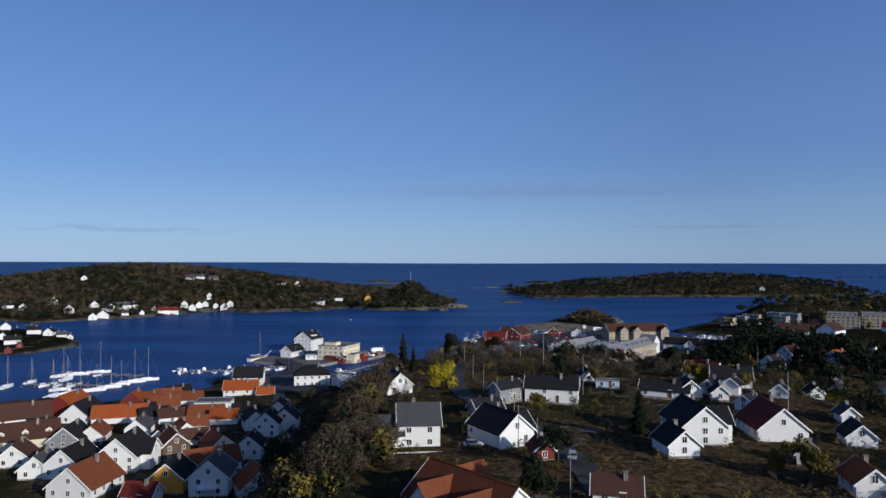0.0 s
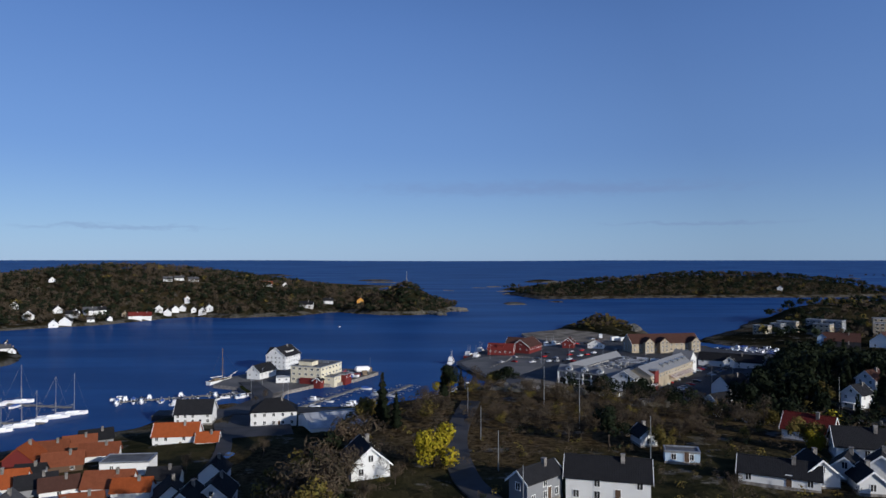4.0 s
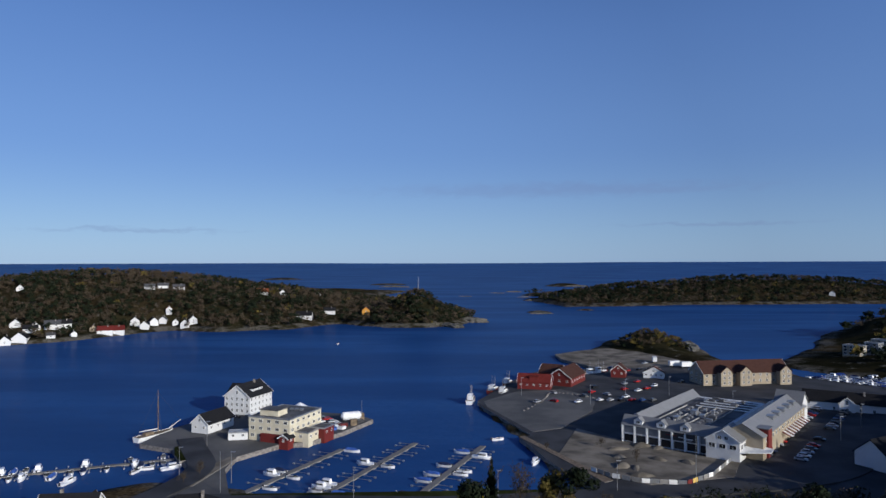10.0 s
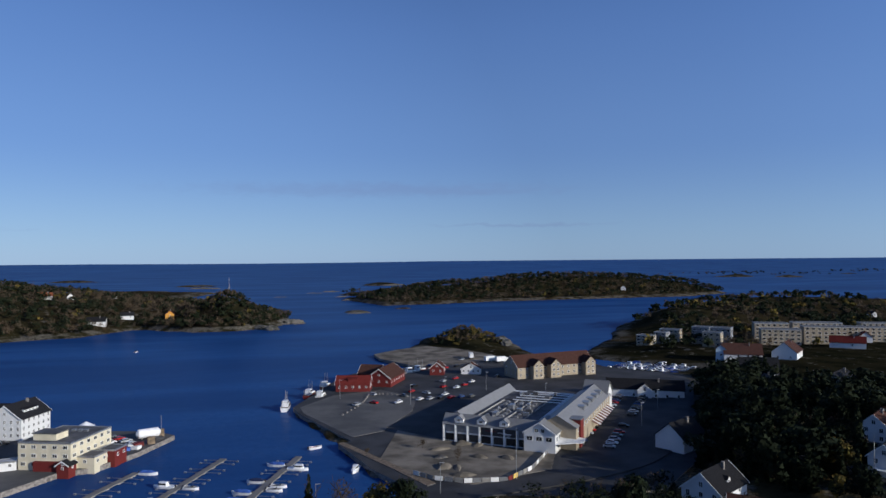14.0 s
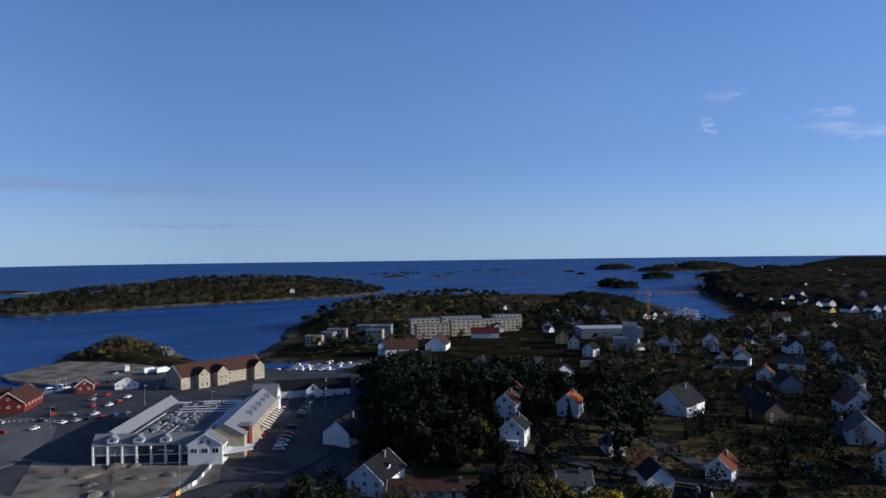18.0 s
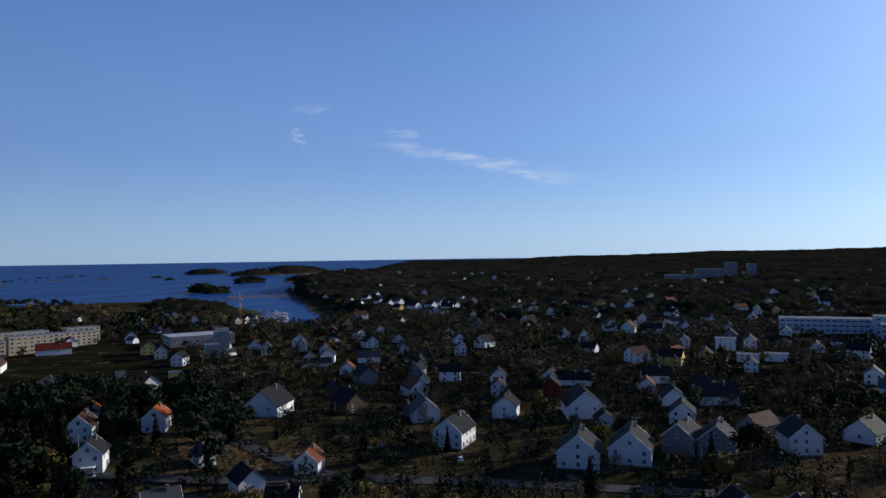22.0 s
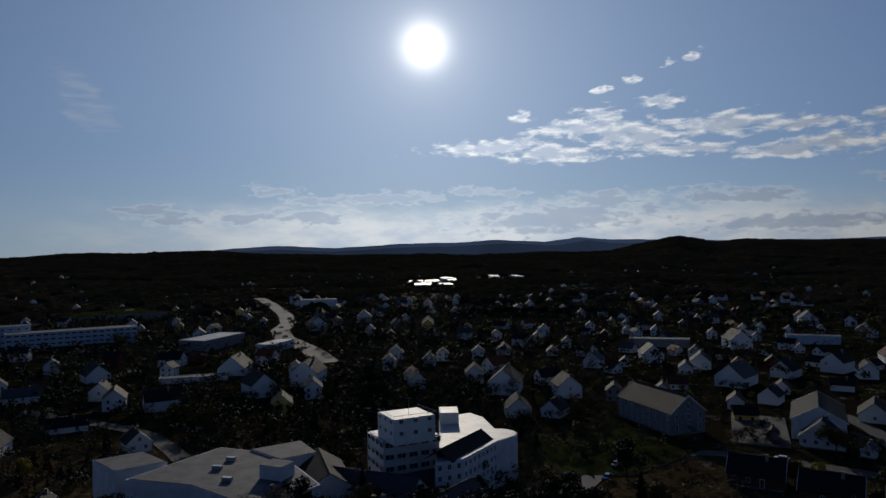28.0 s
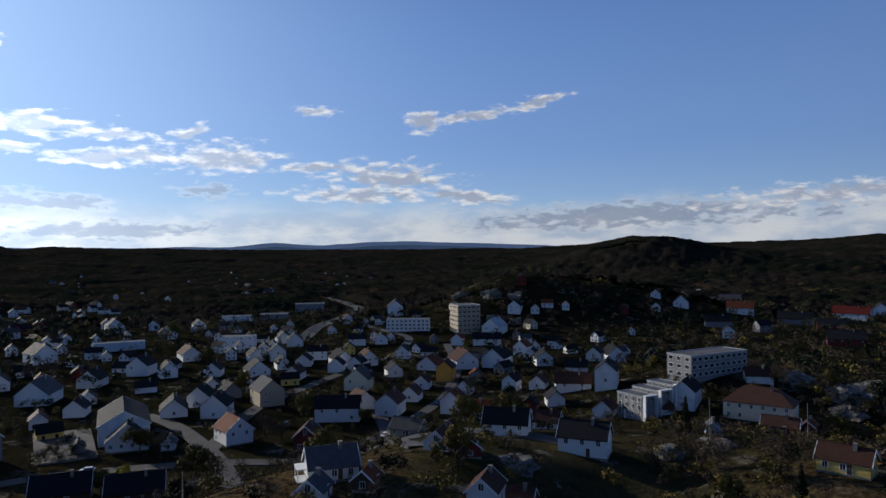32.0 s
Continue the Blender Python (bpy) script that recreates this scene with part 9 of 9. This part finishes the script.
def forest_canopy():
    """The far woods: a closed, lumpy roof of tree tops over the hills, open round houses, roads and fields."""
    az = np.radians(np.linspace(50, 246, 700))
    r = 700 * (4550 / 700) ** np.linspace(0, 1, 190)
    gr, ga = np.meshgrid(r, az, indexing="ij")
    x, y = (gr * np.sin(ga)).ravel(), (gr * np.cos(ga)).ravel()
    # each row is staggered, so that tops stand at uneven distances
    rng = np.random.RandomState(61)
    jog = rng.uniform(-0.4, 0.4, x.shape) * (gr.ravel() * 0.0098)
    x, y = x + jog * np.sin(ga.ravel()), y + jog * np.cos(ga.ravel())
    g = ground_z(x, y)
    tops = np.abs(wave(x, y, 2.6, 0.3)) * 3.2 + wave(x, y, 7.0, 1.7) * 2.6 + wave(x, y, 23.0, 4.0) * 2.2 + rng.uniform(-2.2, 2.2, x.shape)
    edge = np.minimum(1.0, np.maximum(0.0, (g - 3.2) / 2.0))
    glade = smooth(wave(x, y, 85.0, 5.0) + 0.5 * wave(x, y, 31.0, 2.0), -0.75, -0.5)
    keep = np.ones(x.shape)
    for a, b, c in TAKEN:
        d0 = math.hypot(a, b)
        if d0 > 640:
            d2 = (x - a) ** 2 + (y - b) ** 2
            keep = np.minimum(keep, np.clip((np.sqrt(np.minimum(d2, 9e4)) - c - (10.0 if d0 < 1000 else 4.0)) / 8.0, 0, 1))
    z = g - 1.5 + (6.0 + tops) * edge * glade * keep
    n0, n1 = gr.shape
    i = np.arange((n0 - 1) * (n1 - 1))
    q = (i // (n1 - 1)) * n1 + i % (n1 - 1)
    f = np.stack([q, q + n1, q + n1 + 1, q + 1], 1)
    tall = (z - g).ravel()
    f = f[tall[f].max(1) > 0.3]
    me = bpy.data.meshes.new("forest")
    me.vertices.add(len(x)), me.loops.add(f.size), me.polygons.add(len(f))
    me.vertices.foreach_set("co", np.stack([x, y, z], 1).ravel())
    me.loops.foreach_set("vertex_index", f.ravel())
    me.polygons.foreach_set("loop_start", np.arange(0, f.size, 4))
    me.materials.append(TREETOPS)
    me.update(calc_edges=True)
    tagged(new("forest", me), "dark pine and brown leafless forest over the low hills", "woods", "", "stuff")


def all_woods():
    mixed = dict(pine=1.3, bare=2.0, olive=0.05)
    n = wood_spots(17000, (-800, 30, 500, 1150), lambda x, y, z: (z > 1.7) & clear_of_things(x, y, 3) & (np.hypot(x, y) < 1150), (6, 11), mixed, 1)
    woods("woods", "mixed wood of dark pines and bare brown trees on the far shore", n[:7600], dict(pine=42, bare=44, olive=36), 0.98)
    n = wood_spots(5000, (100, 860, 980, 1400), lambda x, y, z: z > 2.2, (5, 12), dict(pine=1.8, bare=1.2, olive=0.05), 2)
    woods("woods", "dark pine wood over the low island", n, dict(pine=56, bare=40, olive=40))
    n = wood_spots(900, (-95, 30, 690, 810), lambda x, y, z: z > 3.0, (4, 8), dict(pine=1.6, bare=0.7, olive=0.2), 21)
    woods("woods", "dark pines on the rocky point across the bay", n, dict(pine=60, bare=44, olive=44))
    n = wood_spots(1500, (225, 700, 400, 900), lambda x, y, z: (z > 4.5) & clear_of_things(x, y, 3), (6, 11), dict(pine=2.0, bare=0.7, olive=0.3), 3)
    woods("woods", "pines and scrub on the headland", n, dict(pine=90, bare=60, olive=60))
    n = wood_spots(420, (105, 190, 500, 590), lambda x, y, z: z > 2.6, (2.5, 5.5), dict(pine=0.6, bare=1.2, olive=0.8), 4)
    woods("woods", "low scrub and small pines on the grassy knoll", n, dict(pine=80, bare=60, olive=60))

    def inland(x, y, z):
        az = np.degrees(np.arctan2(x, y)) % 360
        return (z > 3.5) & (az > 52) & (az < 245)

    ring = lambda r0, r1: (lambda x, y, z: inland(x, y, z) & (np.hypot(x, y) > r0) & (np.hypot(x, y) <= r1) & clear_of_things(x, y, 2.5))
    def bearing(x, y):
        return np.degrees(np.arctan2(x, y)) % 360

    def town(x, y):
        """Chance of a tree: thin among the white houses south of the hill, thick to the east."""
        az = bearing(x, y)
        chance = np.where((az > 150) & (az < 205) & (np.hypot(x, y) < 560), 0.36, np.where((az > 140) & (az < 222), 0.7, 1.0))
        return np.random.RandomState(77).rand(*x.shape) < chance

    def near(x, y, z):
        az, r = bearing(x, y), np.hypot(x, y)
        dry = (z > 2.4) & (depth_inside(x, y, QUAY_EAST) < -3) & (depth_inside(x, y, QUAY_WEST) < -3)
        return dry & (az > 20) & (az < 245) & (r > 105) & (r < 360) & clear_of_things(x, y, 2.8) & open_fronts(x, y) & ((wave(x, y, 30.0, 3.0) > -0.9) | (x < -90)) & town(x, y)

    slope = [(126, 168), (150, 132), (190, 118), (250, 190), (262, 262), (240, 330), (206, 300), (178, 250), (156, 214)]
    n = wood_spots(1500, (120, 265, 110, 335), lambda x, y, z: (depth_inside(x, y, slope) > 0) & clear_of_things(x, y, 2.0) & in_view(x, y, 62.0), (11, 16), dict(pine=2.0, spruce=1.0), 51)
    woods("woods", "tall dark pines on the shaded slope above the car park", n[:200], dict(pine=240, spruce=240), 0.56)
    verge = [(124, 194), (150, 224), (178, 266), (210, 318), (232, 305), (200, 250), (172, 206), (148, 170)]
    n = wood_spots(1500, (120, 235, 165, 320), lambda x, y, z: (depth_inside(x, y, verge) > 0) & clear_of_things(x, y, 1.0), (10, 12.5), dict(pine=2.0, spruce=0.6), 55)
    woods("woods", "row of dark pines along the car park", n[:170], dict(pine=240, spruce=240), 0.6)
    cliff = [(-42, -75), (-13, -75), (-11, -48), (-19, -30), (-18, 10), (-24, 26), (-14, 36), (-30, 46), (-44, 20)]
    n = wood_spots(900, (-46, -6, -80, 106), lambda x, y, z: (depth_inside(x, y, cliff) > 0) & clear_of_things(x, y, 1.5), (6.5, 11), dict(pine=0.9, bare=2.0, olive=0.5, spruce=0.4), 52)
    woods("woods", "dense trees on the cliff edge above the old town", n[:230], dict(pine=420, bare=520, olive=420, spruce=420), 0.38)
    bush = [(-8, 60), (-6, 100), (12, 116), (50, 104), (86, 62), (60, 40), (20, 52)]
    n = wood_spots(700, (-10, 90, 38, 118), lambda x, y, z: (depth_inside(x, y, bush) > 0) & clear_of_things(x, y, 1.5), (3.0, 6.5), dict(bare=3.0, olive=0.6), 53)
    woods("woods", "leafless birches and thorn bushes on the brow of the hill", n[:150], dict(bare=620, olive=520), 0.3)
    n = wood_spots(30000, (-420, 420, -420, 420), lambda x, y, z: near(x, y, z) & (bearing(x, y) < 146), (4.2, 8.5), dict(pine=2.2, bare=0.7, olive=0.15, spruce=0.5), 15)
    woods("woods", "dark pines and garden thickets between the nearer houses", n[:3600], dict(pine=115, bare=90, olive=90, spruce=110), 0.47)
    n = wood_spots(30000, (-420, 420, -420, 120), lambda x, y, z: near(x, y, z) & (bearing(x, y) >= 146), (2.5, 6.5), dict(pine=0.5, bare=1.6, olive=0.9), 16)
    woods("woods", "small brown garden trees and hedges among the white houses", n[:2600], dict(pine=110, bare=110, olive=110), 0.55)
    n = wood_spots(26000, (-620, 760, -760, 560), lambda x, y, z: ring(360, 760)(x, y, z) & open_fronts(x, y) & ((wave(x, y, 45.0, 3.0) > -1.4) | (x < -90)) & town(x, y), (5.5, 11), dict(pine=1.4, bare=1.5, olive=0.3, spruce=0.3), 5)
    woods("woods", "garden trees and thickets between the houses", n[:6200], dict(pine=54, bare=50, olive=46, spruce=54), 0.8)
    forest_canopy()
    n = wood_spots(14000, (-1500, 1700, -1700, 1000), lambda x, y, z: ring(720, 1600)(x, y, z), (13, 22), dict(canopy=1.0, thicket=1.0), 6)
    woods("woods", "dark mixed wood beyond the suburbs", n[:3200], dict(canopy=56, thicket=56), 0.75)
    n = wood_spots(5200, (-700, 1250, -1000, 420), lambda x, y, z: ring(430, 1250)(x, y, z) & (wave(x, y, 46.0, 8.0) + 0.4 * wave(x, y, 17.0, 1.0) > 0.55), (9, 14), dict(bare=2.4, olive=0.9), 54)
    woods("woods", "stands of tall brown autumn trees between the suburbs", n[:900], dict(bare=120, olive=100), 0.62)
    # low scrub and saplings on the hill under the flight
    n = wood_spots(3700, (-44, 120, -190, 150), lambda x, y, z: (z > 8) & clear_of_things(x, y, 1.2), (0.9, 3.4), dict(bare=1.8, olive=0.6, pine=0.3), 8)
    woods("scrub", "knee-high brown scrub and heather on the hill", n, dict(bare=44, olive=40, pine=40), 0.68)
    n = []
    for x0, x1, y0, y1, k in ((1190, 1300, 840, 950, 90), (1680, 1840, 1090, 1190, 110), (2480, 2920, 1380, 1780, 260), (1800, 1980, 940, 1060, 90), (2740, 2920, 1990, 2130, 60), (1200, 2200, 1800, 2250, 260)):
        n += wood_spots(k * 4, (x0, x1, y0, y1), lambda x, y, z: z > 3.5, (7, 11), dict(pine=1.5, bare=0.6), x0)
    woods("woods", "pines on the outer islets", n, dict(pine=36, bare=30), 1.2)


all_woods()


# ---- bare rock ----
def crag(x, y, w, d, h, seed, label, z=None):
    """A knobbly outcrop of grey rock, half sunk in the ground."""
    rng = random.Random(seed)
    bm = bmesh.new()
    bmesh.ops.create_icosphere(bm, subdivisions=4, radius=1.0)
    off = Vector((rng.uniform(0, 50), rng.uniform(0, 50), 0))
    for v in bm.verts:
        k = 1 + 0.35 * noise.noise(v.co * 1.6 + off) - 0.3 * abs(noise.noise(v.co * 3.4 + off)) - 0.22 * abs(noise.noise(v.co * 8.0 + off)) + 0.08 * noise.noise(v.co * 17 + off)
        v.co = Vector((v.co.x * w * k, v.co.y * d * k, v.co.z * h * k))
    me = bpy.data.meshes.new("rock")
    bm.to_mesh(me)
    bm.free()
    me.materials.append(ROCK)
    ob = tagged(new("rock", me), label, "rock", "rock outcrops")
    ob.matrix_basis = pose(x, y, height(x, y) - h * 0.25 if z is None else z, 0, 0, rng.uniform(0, 360) if z is None else rng.uniform(-20, 20))


for i, (x, y, w, d, h) in enumerate(((-150, -155, 18, 12, 6), (-168, -172, 16, 12, 6), (-140, -140, 12, 9, 4), (-185, -190, 20, 14, 7), (-140, -600, 12, 7, 8), (-160, -590, 12, 8, 6), (-118, -622, 9, 6, 6), (-132, -560, 10, 6, 6), (-148, -548, 9, 6, 5), (-186, -228, 15, 10, 6), (-198, -212, 14, 9, 5), (-206, -238, 16, 11, 7), (-178, -246, 11, 8, 5), (-172, -212, 9, 6, 3), (-84, -164, 7, 5, 2.5), (-98, -168, 8, 6, 2.5), (-30, -78, 4, 7, 6), (-29, -52, 4, 6, 5), (-31, -104, 4, 7, 6),
                                      (-60, -140, 8, 6, 2), (-40, -150, 7, 5, 2), (-80, -130, 8, 5, 2), (60, 92, 7, 5, 2), (20, 112, 8, 6, 3), (40, 104, 8, 4, 2), (-10, 712, 26, 10, 7), (12, 762, 10, 24, 7), (172, 520, 9, 20, 5))):
    crag(x, y, w, d, h, i, "grey lichen-spotted rock outcrop")
# bare skerries in the sound
for i, (x, y, w, d, h) in enumerate(((76, 1424, 16, 7, 2.2), (114, 1470, 20, 8, 3.0), (103, 879, 17, 6, 2.2), (118, 1267, 14, 6, 2.4), (11, 1298, 15, 5, 1.8), (294, 1763, 34, 9, 4.0), (388, 1872, 22, 8, 3.4), (145, 1192, 16, 7, 3.5), (118, 1161, 12, 6, 3.0), (-161, 1748, 42, 12, 4.5), (210, 1434, 22, 8, 3.0))):
    crag(x, y, w, d, h, 60 + i, "low bare skerry of pale grey rock in the sound", -0.6)
